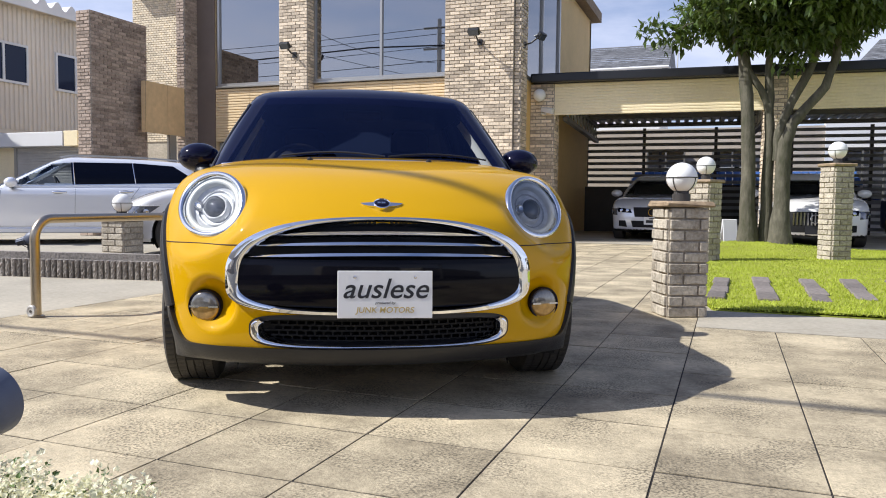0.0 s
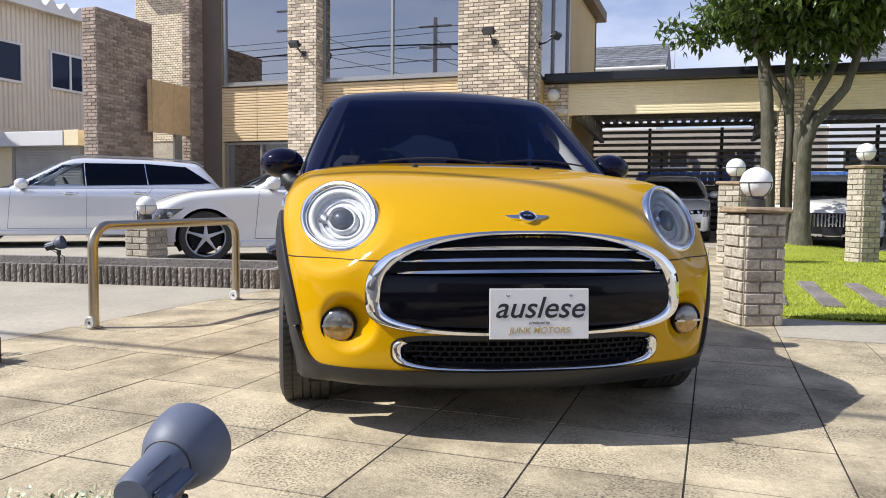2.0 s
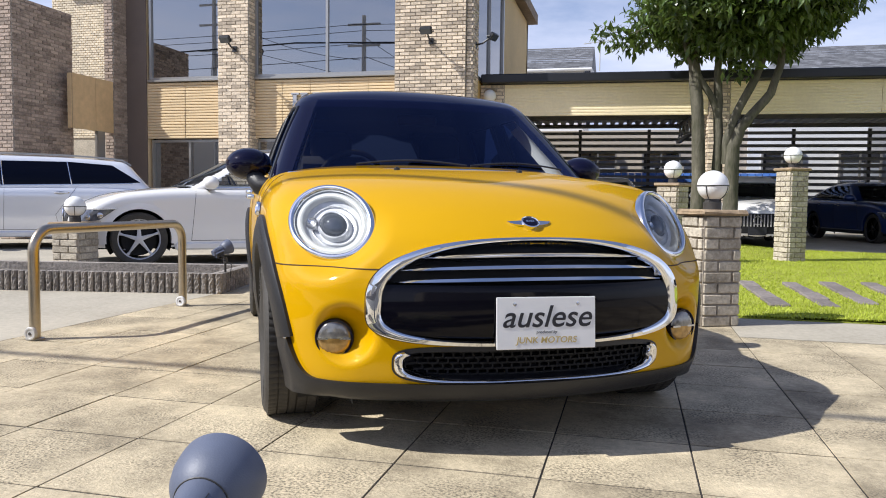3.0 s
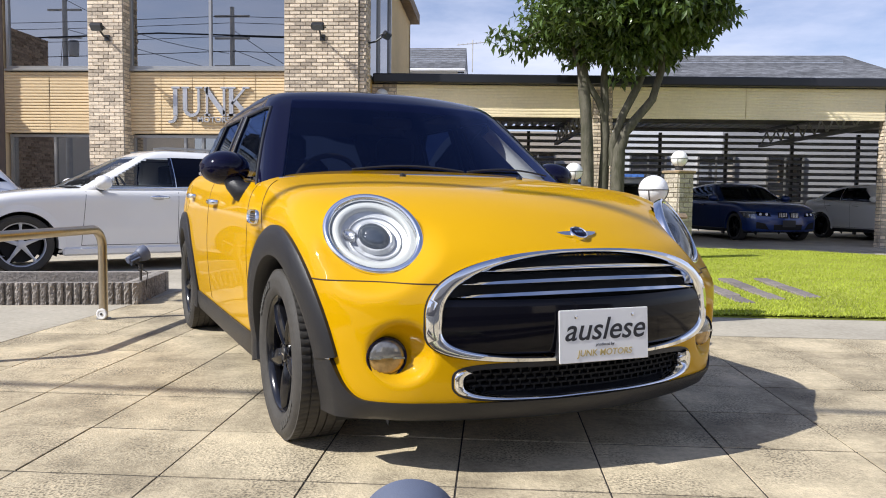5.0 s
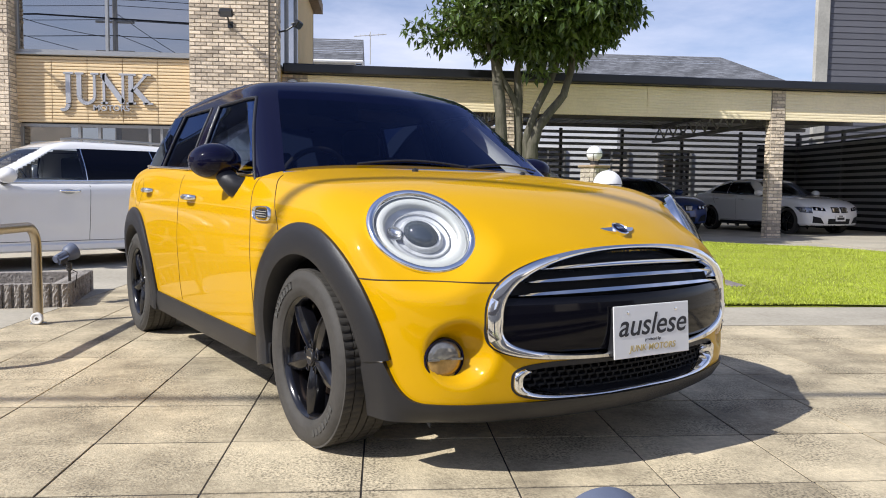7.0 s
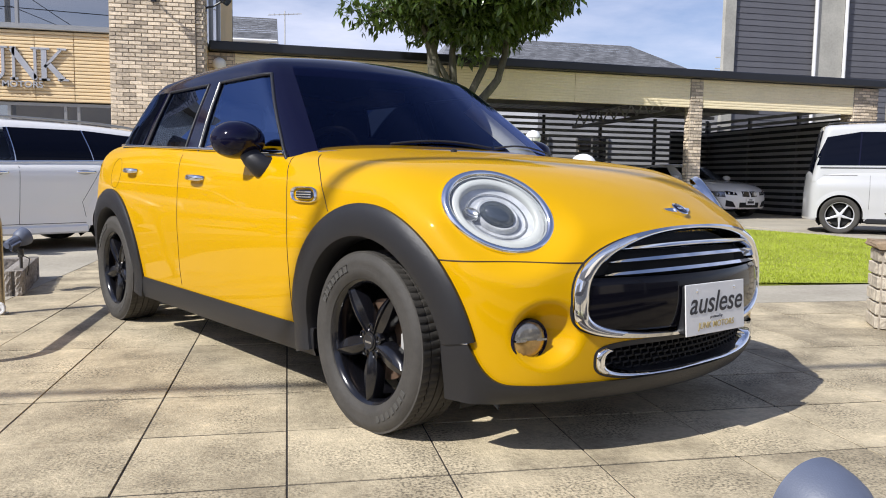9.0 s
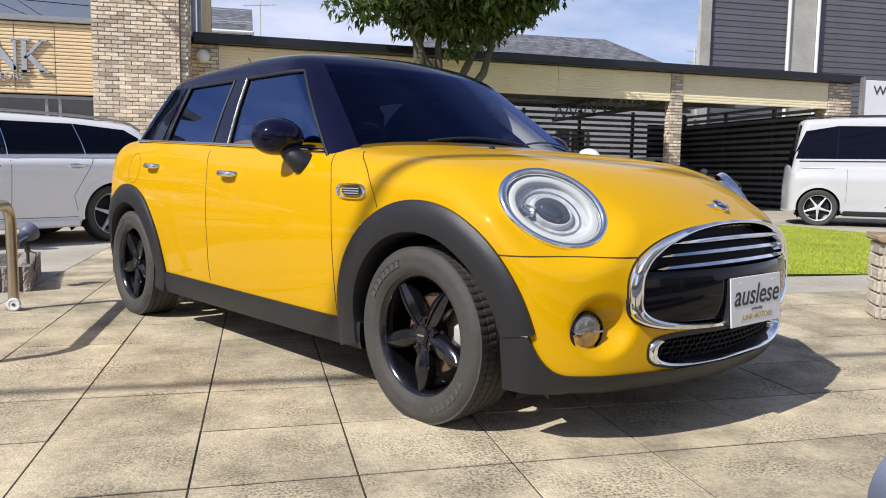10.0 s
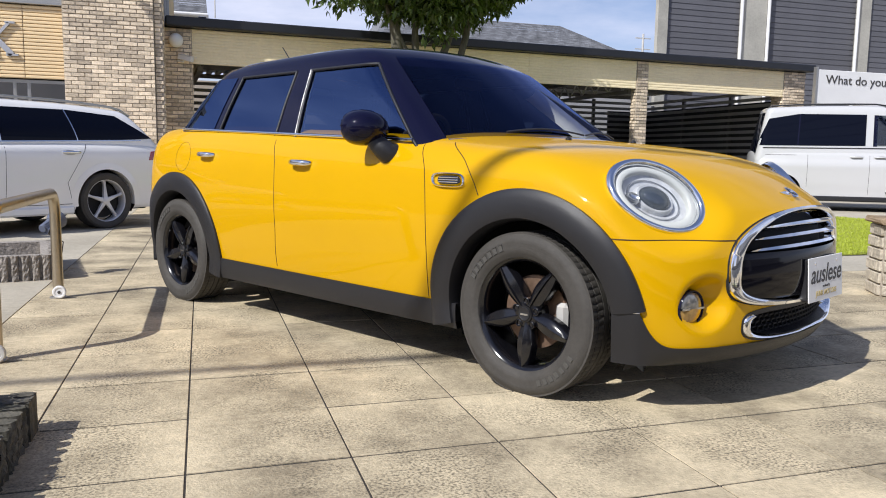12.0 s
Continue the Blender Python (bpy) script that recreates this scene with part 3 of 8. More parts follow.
def slat_fence(p0, p1, h, name="slat_fence", z0=0.15, pitch=0.17):
    """Dark boards on posts between two points."""
    p0, p1 = Vector((*p0, 0)), Vector((*p1, 0))
    L_ = (p1 - p0).length
    th = thing(name, "dark horizontal-slat screen fence behind the parked cars", "fence", Matrix.Translation(p0) @ Matrix.Rotation(math.atan2(p1.y - p0.y, p1.x - p0.x), 4, 'Z'), "slat fences", kind="structure")
    k = max(1, round(L_ / 1.9))
    for i in range(k + 1):
        part("post", boxes((i * L_ / k - 0.04, i * L_ / k + 0.04, 0.0, 0.08, 0, h + 0.1)), M_STEELDARK, th)
    me = mesh_from("board", boxes((0, L_, -0.022, -0.002, 0, 0.085)), M_SLAT)
    z = z0
    while z < h:
        s = new("board", me)
        s.parent = th
        s.matrix_basis = Matrix.Translation((0, 0, z))
        z += pitch


slat_fence((-3.9, 21.7), (10.8, 21.7), 2.75)
slat_fence((10.8, 21.7), (10.8, 15.7), 2.7)
solid("screen_backing", boxes((10.92, 10.98, 15.8, 21.95, 0, 2.5), (9.6, 10.9, 21.86, 21.92, 0, 2.5)), M_SHEETING, "dark sheeting behind the slat fence", "wall", kind="structure")
# the side wall's dark brown carries the carport's shade
solid("wall_carport_side", boxes((-4.0, -3.9, 15.7, 21.9, 0, 3.0)), M_INSIDE, "brown side wall inside the carport, shade put into its colour", "wall", kind="structure")
solid("store_door", boxes((-3.88, -3.84, 16.6, 17.6, 0.0, 2.1), (-3.86, -3.82, 16.65, 17.55, 0.05, 2.05)), M_GALV, "grey steel store door under the carport", "door", kind="structure")
set_askew(standing)


# ---- neighbouring houses ----
def ribbed_house():
    th = thing("ribbed_house", "two-storey beige ribbed-metal house with a wavy roof edge", "house", pose(-23.66, 12.54, -0.344) @ Matrix.Scale(1.4, 4))
    part("wall", boxes((-9, 0, -6, 14, 0, 5.7)), M_RIB, th)
    V, F = [], []
    for i in range(150):
        y = -6 + i * 0.133
        s = len(V)
        for dx, dy in ((0.002, 0), (0.035, 0.02), (0.035, 0.07), (0.002, 0.09)):
            V += [(dx, y + dy, 2.5), (dx, y + dy, 5.55)]
        F += [(s, s + 2, s + 3, s + 1), (s + 2, s + 4, s + 5, s + 3), (s + 4, s + 6, s + 7, s + 5)]
    ob = new("ribs", pydata("ribs", V, F, M_RIB))
    ob.parent = th
    ob["kind"] = "stuff"
    b = bmesh.new()
    rows = [[(-9 + 9.35 * k, -6.2 + 0.04 * i, 5.78 + 0.10 * math.sin(i * 0.55)) for i in range(510)] for k in (0, 1)]
    sheet(b, np.array(rows))
    rows = [[(0.35, -6.2 + 0.04 * i, z + (0.10 * math.sin(i * 0.55) if z > 5.7 else 0)) for i in range(510)] for z in (5.52, 5.78)]
    sheet(b, np.array(rows))
    part("roof", b, M_WHITEWALL, th, "pale corrugated roof edge", smooth=60)
    for y0, y1, m1 in ((4.1, 5.55, 4.85), (6.4, 7.5, 7.05)):
        w = part("window", boxes((-0.02, 0.10, y0, y0 + 0.05, 3.70, 4.58), (-0.02, 0.10, y1 - 0.05, y1, 3.70, 4.58), (-0.02, 0.10, y0, y1, 3.64, 3.70), (-0.02, 0.10, y0, y1, 4.58, 4.64), (-0.02, 0.10, m1 - 0.03, m1 + 0.03, 3.70, 4.58)), M_WHITEWALL, th, "aluminium sliding window")
        part("pane", boxes((0.04, 0.07, y0 + 0.05, y1 - 0.05, 3.7, 4.58)), M_DARKPANE, w)


ribbed_house()


def street_garage():
    th = thing("garage", "low cream garage with a white canopy and grey roller shutter", "garage", pose(-20.25, 15.2, 0))
    part("wall", boxes((0, 4.85, 0.36, 5.0, 0, 2.34)), M_CREAM, th)
    part("roof", boxes((0, 3.79, 0.04, 5.0, 2.34, 2.50), bevel=0.01), M_WHITEWALL, th)
    part("canopy", boxes((0, 3.79, 0.0, 0.36, 2.14, 2.52), bevel=0.012), M_WHITEWALL, th, "white canopy front")
    part("end_panel", boxes((3.795, 4.28, 0.02, 0.6, 2.14, 2.535), bevel=0.008), M_CREAM, th, "cream end of the canopy")
    part("jamb", boxes((4.06, 4.16, 0.30, 0.40, 0, 2.14)), M_ALU, th)
    part("jamb", boxes((1.68, 1.78, 0.30, 0.40, 0, 2.14)), M_ALU, th)
    sh = part("roller_shutter", boxes((1.78, 4.06, 0.335, 0.358, 0, 2.14)), M_GALV, th, "grey slatted roller shutter")
    for i in range(28):
        part("shutter_slat", boxes((1.78, 4.06, 0.318, 0.335, 0.01 + i * 0.076, 0.072 + i * 0.076), bevel=0.006), M_GALV, sh)
    for i in range(6):
        part("wall_panel", boxes((4.17 + i * 0.115, 4.265 + i * 0.115, 0.335, 0.36, 0, 2.34), bevel=0.006), M_CREAM, th)


street_garage()


def gable_house(name, x0, x1, y0, y1, eave, ridge, label, wall_mat, hip=1.6):
    th = thing(name, label, "house", pose(0, 0, 0))
    part("wall", boxes((x0 + 0.4, x1 - 0.4, y0 + 0.4, y1 - 0.4, 0, eave + 0.05)), wall_mat, th)
    b = bmesh.new()
    ym = (y0 + y1) / 2
    rows = 24
    for side in (0, 1):
        for i in range(rows):
            t0, t1 = i / rows, (i + 1) / rows
            ya, yb = (y0 + (ym - y0) * t0, y0 + (ym - y0) * t1) if side == 0 else (y1 + (ym - y1) * t0, y1 + (ym - y1) * t1)
            za, zb = eave + (ridge - eave) * t0 + 0.012, eave + (ridge - eave) * t1
            xa0, xa1 = x0 + hip * t0, x1 - hip * t0
            xb0, xb1 = x0 + hip * t1, x1 - hip * t1
            k = max(1, int((xa1 - xa0) / 0.30))
            for j in range(k):
                u0, u1 = j / k, (j + 1) / k
                b.faces.new([b.verts.new(p) for p in ((xa0 + (xa1 - xa0) * u0, ya, za), (xa0 + (xa1 - xa0) * u1, ya, za), (xb0 + (xb1 - xb0) * u1, yb, zb), (xb0 + (xb1 - xb0) * u0, yb, zb))])
    for xe, xr in ((x0, x0 + hip), (x1, x1 - hip)):
        b.faces.new([b.verts.new(p) for p in ((xe, y0, eave), (xe, y1, eave), (xr, ym, ridge))])
    ob = part("roof", b, M_SHINGLE, th, "grey shingle roof")
    ob["kind"] = "stuff"
    part("gutter", tube(bmesh.new(), [(x0, y0 - 0.05, eave - 0.02), (x1, y0 - 0.05, eave - 0.02)], 0.07, 8), M_WHITEWALL, th)
    part("gable_board", boxes((x1 - 0.05, x1 + 0.05, y0, y1, eave - 0.25, eave)), M_WHITEWALL, th)
    for i in range(int((x1 - x0) / 3.2)):
        w = part("window", boxes((x0 + 1.2 + i * 3.2, x0 + 2.8 + i * 3.2, y0 + 0.34, y0 + 0.41, eave - 1.9, eave - 0.7)), M_ALU, th)
        part("pane", boxes((x0 + 1.26 + i * 3.2, x0 + 2.74 + i * 3.2, y0 + 0.32, y0 + 0.335, eave - 1.84, eave - 0.76)), M_SHOPGLASS, w)
    return th


def aerial(x, y, z):
    b = bmesh.new()
    tube(b, [(x, y, z), (x, y, z + 1.6)], 0.03, 6)
    tube(b, [(x - 0.8, y, z + 1.35), (x + 0.8, y, z + 1.5)], 0.02, 6)
    for i in range(7):
        tube(b, [(x - 0.7 + i * 0.22, y - 0.25, z + 1.37 + i * 0.02), (x - 0.7 + i * 0.22, y + 0.25, z + 1.37 + i * 0.02)], 0.012, 4)
    solid("roof_aerial", b, M_GALV, "thin grey television aerial on a roof", "aerial", "roof aerials")


gable_house("gabled_house", -9.5, -2.95, 38, 44, 7.35, 9.0, "white house with a grey shingle roof", M_WHITEWALL, 0.05)
gable_house("hipped_house", 4.6, 18.4, 36.5, 46, 6.55, 8.65, "pale house with a long grey shingle roof", M_WHITEWALL, 1.75)
solid("white_house_wall", boxes((2.6, 6.0, 25.5, 26.0, 0, 3.9)), M_WHITEWALL, "white rendered house wall seen through the slats", "wall", kind="structure")
solid("grey_house_wall", boxes((6.01, 13.0, 25.5, 26.0, 0, 3.4)), surface("grey_render", (0.36, 0.36, 0.37), 0.8, vary2=0.12, scale2=0.8, world_space=True), "grey rendered house wall seen through the slats", "wall", kind="structure")
solid("brown_house_wall", boxes((-8.0, 2.59, 25.6, 26.0, 0, 3.2)), surface("brown_render", (0.48, 0.42, 0.35), 0.8, vary2=0.15, scale2=0.7, world_space=True), "brown house wall seen through the slats", "wall", kind="structure")
for wx in (-2.6, -0.6, 3.0, 5.2, 7.4):
    shop_window(wx, wx + 1.2, 0.9, 2.5, 25.42, (wx + 0.6,), "window_6", False)
solid("dark_screen_panel", boxes((-3.85, -1.9, 21.4, 21.5, 0, 1.25)), M_STEELDARK, "dark panel at the back of the carport", "panel", kind="structure")
th = thing("tiled_store", "low building with a blue tiled roof behind the fence", "shed", pose(0, 0, 0))
part("wall", boxes((-2.9, 3.3, 24.0, 25.3, 0, 1.35)), M_INSIDE, th)
b = bmesh.new()
for i in range(30):
    for k in range(4):
        box(b, -2.9 + i * 0.21, -2.9 + i * 0.21 + 0.19, 23.7 + k * 0.4, 24.1 + k * 0.4, 1.36 + k * 0.11, 1.46 + k * 0.11)
part("roof", b, surface("blue_roof_tile", (0.10, 0.22, 0.52), 0.35, rand=0.15), th, "blue glazed tiles")
aerial(-2.6, 38.5, 7.3)


M_PILASTER = surface("grey_concrete", (0.40, 0.385, 0.34), 0.85, vary=0.12, scale=14, vary2=0.18, scale2=1.2, world_space=True)


def lap_house():
    th = thing("lap_sided_house", "tall house clad in dark grey lap boards with pale corner posts", "house", pose(0, 0, 0))
    part("wall", flat_polygon(bmesh.new(), [(12.15, 24.06), (34, 24.06), (34, 34), (18.6, 34)], 0, 10), M_LAP, th)
    me = None
    for a, b in ((12.42, 15.5), (16.62, 20.85), (21.5, 27)):
        me = mesh_from("lap_board", sheet_board(a, b), M_LAP)
        for i in range(46):
            o = new("lap_board", me)
            o.parent = th
            o.matrix_basis = Matrix.Translation((0, 24.06, 0.3 + i * 0.2))
    for a, b in ((12.0, 12.42), (15.5, 16.62), (20.85, 21.5)):
        part("pilaster", boxes((a, b, 23.93, 24.1, 0, 10), bevel=0.01), M_PILASTER, th, "pale grey rendered pilaster")
    for x in (15.47, 16.66, 20.8):
        part("downpipe", tube(bmesh.new(), [(x, 23.88, 0), (x, 23.88, 10)], 0.06, 10), M_WHITEWALL, th, "white downpipe", smooth=60)


def sheet_board(a, b):
    q = bmesh.new()
    sheet(q, np.array([[(a, 0, 0.2), (a, -0.012, 0.2), (a, -0.03, 0.004), (a, 0, 0.0)], [(b, 0, 0.2), (b, -0.012, 0.2), (b, -0.03, 0.004), (b, 0, 0.0)]]))
    bmesh.ops.recalc_face_normals(q, faces=q.faces[:])
    return q


lap_house()
sg = thing("sign_board", "white signboard with dark serif lettering on posts", "sign", pose(11.62, 16.0, 0))
part("board", boxes((0, 4.2, 0, 0.06, 2.42, 3.28), bevel=0.01), M_WHITEWALL, sg)
for px_ in (-0.06, 4.2):
    part("post", boxes((px_, px_ + 0.06, -0.02, 0.08, 0, 3.34)), M_ALU, sg)
lettering("lettering", "What do you", 0.31, 0.004, M_STEELDARK, sg, pose(0.26, -0.008, 2.94, 90), 0.0, 0.0, 1.98, "dark lettering", 'LEFT')

# ---- street side, seen in reflections and by its shadows ----
solid("hedge_wall", boxes((-60, 60, -16.5, -16, 0, 1.6)), M_SPLIT, "plain block wall across the street", "wall", kind="structure")
solid("street_wall", boxes((-60, -24, -26, -18, 0, 6.0), (-18, -6, -27, -18, 0, 7.0), (2, 16, -26, -18, 0, 6.4), (22, 60, -27, -18, 0, 7)), M_RIB, "plain houses across the street", "wall", kind="structure")


def utility_pole(x, y, h=10.5):
    th = thing("utility_pole", "grey concrete utility pole with crossarms", "pole", pose(x, y, 0), "utility poles")
    part("pole", tube(bmesh.new(), [(0, 0, -0.02), (0, 0, h)], [0.17, 0.11], 14), M_GALV, th, smooth=60)
    for z in (h - 0.5, h - 1.6, h - 3.0):
        part("crossarm", boxes((-0.9, 0.9, -0.05, 0.05, z, z + 0.1)), M_GALV, th)
    part("transformer", lathe(bmesh.new(), [(0, 0), (0.25, 0), (0.27, 0.7), (0.2, 0.8), (0, 0.82)], 16, Matrix.Translation((0.45, 0, h - 3.9))), M_GALV, th, smooth=40)


utility_pole(-14.8, -8.2)
utility_pole(15.0, -8.2)
utility_pole(-23.7, -8.4, 12.0)
utility_pole(40.8, 71.0, 14.1)
b = bmesh.new()
for y, z, r in ((-0.28, 7.5, 0.034), (-8.1, 8.3, 0.02), (-8.0, 7.0, 0.035), (-7.9, 9.0, 0.016), (-8.9, 9.9, 0.016), (-7.5, 9.9, 0.016)):
    tube(b, [(-45 + i * 3, y, z - 0.35 * math.sin(math.pi * ((i * 3 - 45 + 14.8) / 29.8 % 1))) for i in range(31)], r, 5)
for x0, y0, z0, x1, y1, z1 in ((-23.7, -8.4, 11.0, -15.0, -8.2, 8.2), (-23.7, -8.4, 9.5, -6.0, -18.0, 6.8), (-14.8, -8.2, 9.4, -9.0, -18.0, 6.9), (-14.8, -8.2, 8.4, -2.0, -16.5, 5.6), (-23.7, -8.4, 10.4, -30.0, -18.0, 6.0), (-14.8, -8.2, 7.6, -20.0, -18.0, 6.9)):
    tube(b, [(x0 + (x1 - x0) * t, y0 + (y1 - y0) * t, z0 + (z1 - z0) * t - 0.5 * math.sin(math.pi * t)) for t in np.linspace(0, 1, 9)], 0.016, 5)
solid("overhead_cables", b, M_ROOFCAP, "black overhead cables along the street", "cable", kind="stuff")

# ---- the yellow hatchback ----
M_YELLOW = surface("yellow_paint", (0.57, 0.314, 0.0), 0.5, vary2=0.02, scale2=2.0, coat=0.55, spec=0.04)
M_BLACKGLOSS = surface("black_gloss_paint", (0.004, 0.004, 0.018), 0.06, spec=0.27)
M_CLAD = surface("black_textured_plastic", (0.013, 0.013, 0.0155), 0.42, vary=0.1, scale=300, bump=0.15, bump_scale=900, rough_vary=0.08)
M_SEAM = surface("panel_gap", (0.045, 0.017, 0.002), 0.7)
M_CHROME = surface("chrome", (0.86, 0.87, 0.89), 0.06, metal=1.0)
M_DARK = surface("dark_void", (0.006, 0.006, 0.007), 0.8)
M_RUBBER = surface("tyre_rubber", (0.046, 0.042, 0.037), 0.72, vary=0.15, scale=60, vary2=0.2, scale2=9, bump=0.25, bump_scale=260)
M_SIDEBAR = surface("rubber_relief", (0.062, 0.059, 0.053), 0.8)
M_RIM = surface("black_alloy", (0.006, 0.006, 0.008), 0.16, spec=0.6)
M_GLASS = pane_glass("tinted_glass", (0.40, 0.42, 0.47), gloss=(0.24, 0.32, 0.62), base=1.6)
M_GLASS_DARK = pane_glass("privacy_glass", (0.02, 0.02, 0.025), gloss=(0.36, 0.53, 1.0), base=2.6)
M_SIDEGLASS = pane_glass("side_glass", (0.52, 0.55, 0.60), gloss=(0.34, 0.52, 1.0), base=2.7)
M_CLEAR = pane_glass("lamp_lens", (0.93, 0.95, 0.97), base=1.45)
M_SILVER = surface("silver_reflector", (0.58, 0.59, 0.61), 0.25, metal=1.0)
M_BOWL = surface("satin_reflector", (0.52, 0.53, 0.55), 0.34, metal=0.2, vary2=0.25, scale2=22)
M_PANELBLACK = surface("piano_black", (0.003, 0.003, 0.006), 0.07, spec=0.2)
M_DRL = surface("white_light_guide", (0.52, 0.53, 0.52), 0.3)
M_CARLENS = surface("dark_lens", (0.05, 0.06, 0.075), 0.04, spec=0.9)
M_FOGGREY = surface("fog_lens", (0.24, 0.23, 0.21), 0.12, metal=0.55, coat=1.0, vary2=0.4, scale2=40)
M_FOGWARM = surface("fog_lens_warm", (0.42, 0.26, 0.08), 0.14, metal=0.5, coat=1.0, vary2=0.4, scale2=40)
M_TRIM = surface("pale_trim", (0.74, 0.75, 0.70), 0.8, vary2=0.08, scale2=6)
M_SEAT = surface("dark_cloth", (0.02, 0.02, 0.022), 0.85, vary=0.2, scale=80)
M_WHITE = surface("white_plate", (0.80, 0.80, 0.79), 0.4, vary2=0.03, scale2=3)
M_INK = surface("dark_print", (0.02, 0.02, 0.025), 0.5)
M_GOLD = surface("ochre_print", (0.52, 0.40, 0.15), 0.5)
M_DISC = surface("rusty_brake", (0.20, 0.13, 0.09), 0.5, metal=0.6, vary=0.3, scale=30)

car_top = curve_of([-3.3, -3.0, -2.4, -1.4, -0.6, -0.35, 0.0, 0.3, 0.5, 0.63, 0.70, 0.76], [1.02, 1.06, 1.075, 1.04, 1.0, 0.975, 0.945, 0.90, 0.842, 0.775, 0.725, 0.66])
car_wide = curve_of([0.1, 0.2, 0.3, 0.45, 0.62, 0.8, 0.92, 1.1], [0.80, 0.815, 0.835, 0.855, 0.866, 0.856, 0.832, 0.78])
car_plan = curve_of([-3.25, -3.05, -2.8, -2.5, -1.2, -0.2, 0.15, 0.4, 0.6, 0.8], [0.88, 0.935, 0.978, 0.995, 1.0, 0.99, 0.975, 0.925, 0.84, 0.72])
car_nose = curve_of([0.1, 0.18, 0.26, 0.34, 0.5, 0.62, 0.70, 0.78, 0.86, 1.0], [0.655, 0.70, 0.725, 0.732, 0.742, 0.738, 0.716, 0.63, 0.515, 0.2])
nose_bow = curve_of([0.1, 0.4, 0.56, 0.66, 0.78, 1.0], [0.36, 0.38, 0.40, 0.47, 0.58, 0.55])


LAMP_C = (0.384, 0.632, 0.752)
LAMP_N = (math.cos(0.57) * math.cos(0.62), math.cos(0.57) * math.sin(0.62), math.sin(0.57))
LAMP_A, LAMP_B, LAMP_ROLL = 0.184, 0.132, 0.53


def car_plain(x, y, z):
    a = np.abs(y)
    f = smax(a - car_wide(z) * car_plan(x), z - car_top(x) + 0.055 * (a / 0.8) ** 3, 0.11)
    f = smax(f, x - car_nose(z) + nose_bow(z) * a * a, 0.13)
    f = smax(f, -3.235 + 0.21 * a * a + 0.25 * np.maximum(z - 0.6, 0) ** 2 - x, 0.16)
    f = smax(f, 0.20 - z, 0.05)
    # flat of the wing round the headlamp
    dx, dy, dz = x - LAMP_C[0], a - LAMP_C[1], z - LAMP_C[2]
    dn = dx * LAMP_N[0] + dy * LAMP_N[1] + dz * LAMP_N[2]
    rt = np.sqrt(np.maximum(dx * dx + dy * dy + dz * dz - dn * dn, 0))
    return smax(f, dn - 0.004 - 2.6 * np.maximum(rt - 0.115, 0) ** 2, 0.035)


def car_skin(x, y, z):
    """The same with the hollows of the fog lamps."""
    a = np.abs(y)
    f = car_plain(x, y, z)
    fog = np.sqrt(((x - 0.650) / 0.135) ** 2 + ((a - 0.640) / np.where(a > 0.64, 0.125, 0.118)) ** 2 + ((z - 0.400) / 0.108) ** 2) - 1
    f = smax(f, -fog * 0.1, 0.018)
    return f


glass_wide = curve_of([0.85, 0.95, 1.0, 1.15, 1.3, 1.42], [0.805, 0.785, 0.768, 0.716, 0.655, 0.607])
roof_line = curve_of([-3.1, -2.9, -2.75, -2.5, -2.0, -1.5, -1.15, -0.9, -0.7], [1.2, 1.30, 1.36, 1.40, 1.435, 1.444, 1.430, 1.395, 1.35])


def screen_x(a, z):
    return -0.35 - 1.48 * (z - 0.965) - 0.42 * a * a


def cabin_skin(x, y, z):
    a = np.abs(y)
    g = smax(a - glass_wide(z) * (1 - 0.06 * np.clip((-2.2 - x) / 0.8, 0, 1) ** 2), (x - screen_x(a, z)) / 1.7, 0.06)
    g = smax(g, z - roof_line(x) + 0.030 * (a / 0.6) ** 2, 0.065)
    return smax(g, (-2.94 + 1.0 * np.maximum(z - 0.95, 0) + 0.2 * a * a - x), 0.10)


def strip(shape, o, d, r=0.0022, lift=0.0, n=6):
    """A thin line that lies on a skin."""
    p = reach(shape, o, d)
    p = p + normal_at(shape, p) * lift
    return tube(bmesh.new(), [tuple(q) for q in p], r, n)


def patch(shape, o, d, lift=0.0, back=0.0):
    """A sheet that lies on a skin, from arrays of rays; back: thickness inwards at its rim."""
    p = reach(shape, o, d)
    nn = normal_at(shape, p)
    q = p + nn * (np.asarray(lift)[..., None] if np.ndim(lift) else lift)
    if back:
        r0 = (p - nn * back)
        q = np.concatenate([r0[:1], q, r0[-1:]], 0)
        l0, l1 = np.concatenate([r0[:1, :1], r0[:, :1], r0[-1:, :1]], 0), np.concatenate([r0[:1, -1:], r0[:, -1:], r0[-1:, -1:]], 0)
        q = np.concatenate([l0, q, l1], 1)
    bm = bmesh.new()
    sheet(bm, q)
    bmesh.ops.recalc_face_normals(bm, faces=bm.faces[:])
    return bm


def vec(x, y, z):
    return np.stack(np.broadcast_arrays(np.asarray(x, float), np.asarray(y, float), np.asarray(z, float)), -1)


def grille_edge(th, grow=0.0):
    c, s = np.cos(th), np.sin(th)
    ex = np.where(s > 0, 2.6, 4.0)
    y = (0.548 + grow) * np.sign(c) * np.abs(c) ** (2 / ex)
    g2 = grow * np.where(s > 0, 0.5, 0.62) if grow < 0 else grow
    z = 0.50 + np.where(s > 0, 0.203 + g2, 0.122 + g2) * np.sign(s) * np.abs(s) ** (2 / ex)
    return y, z


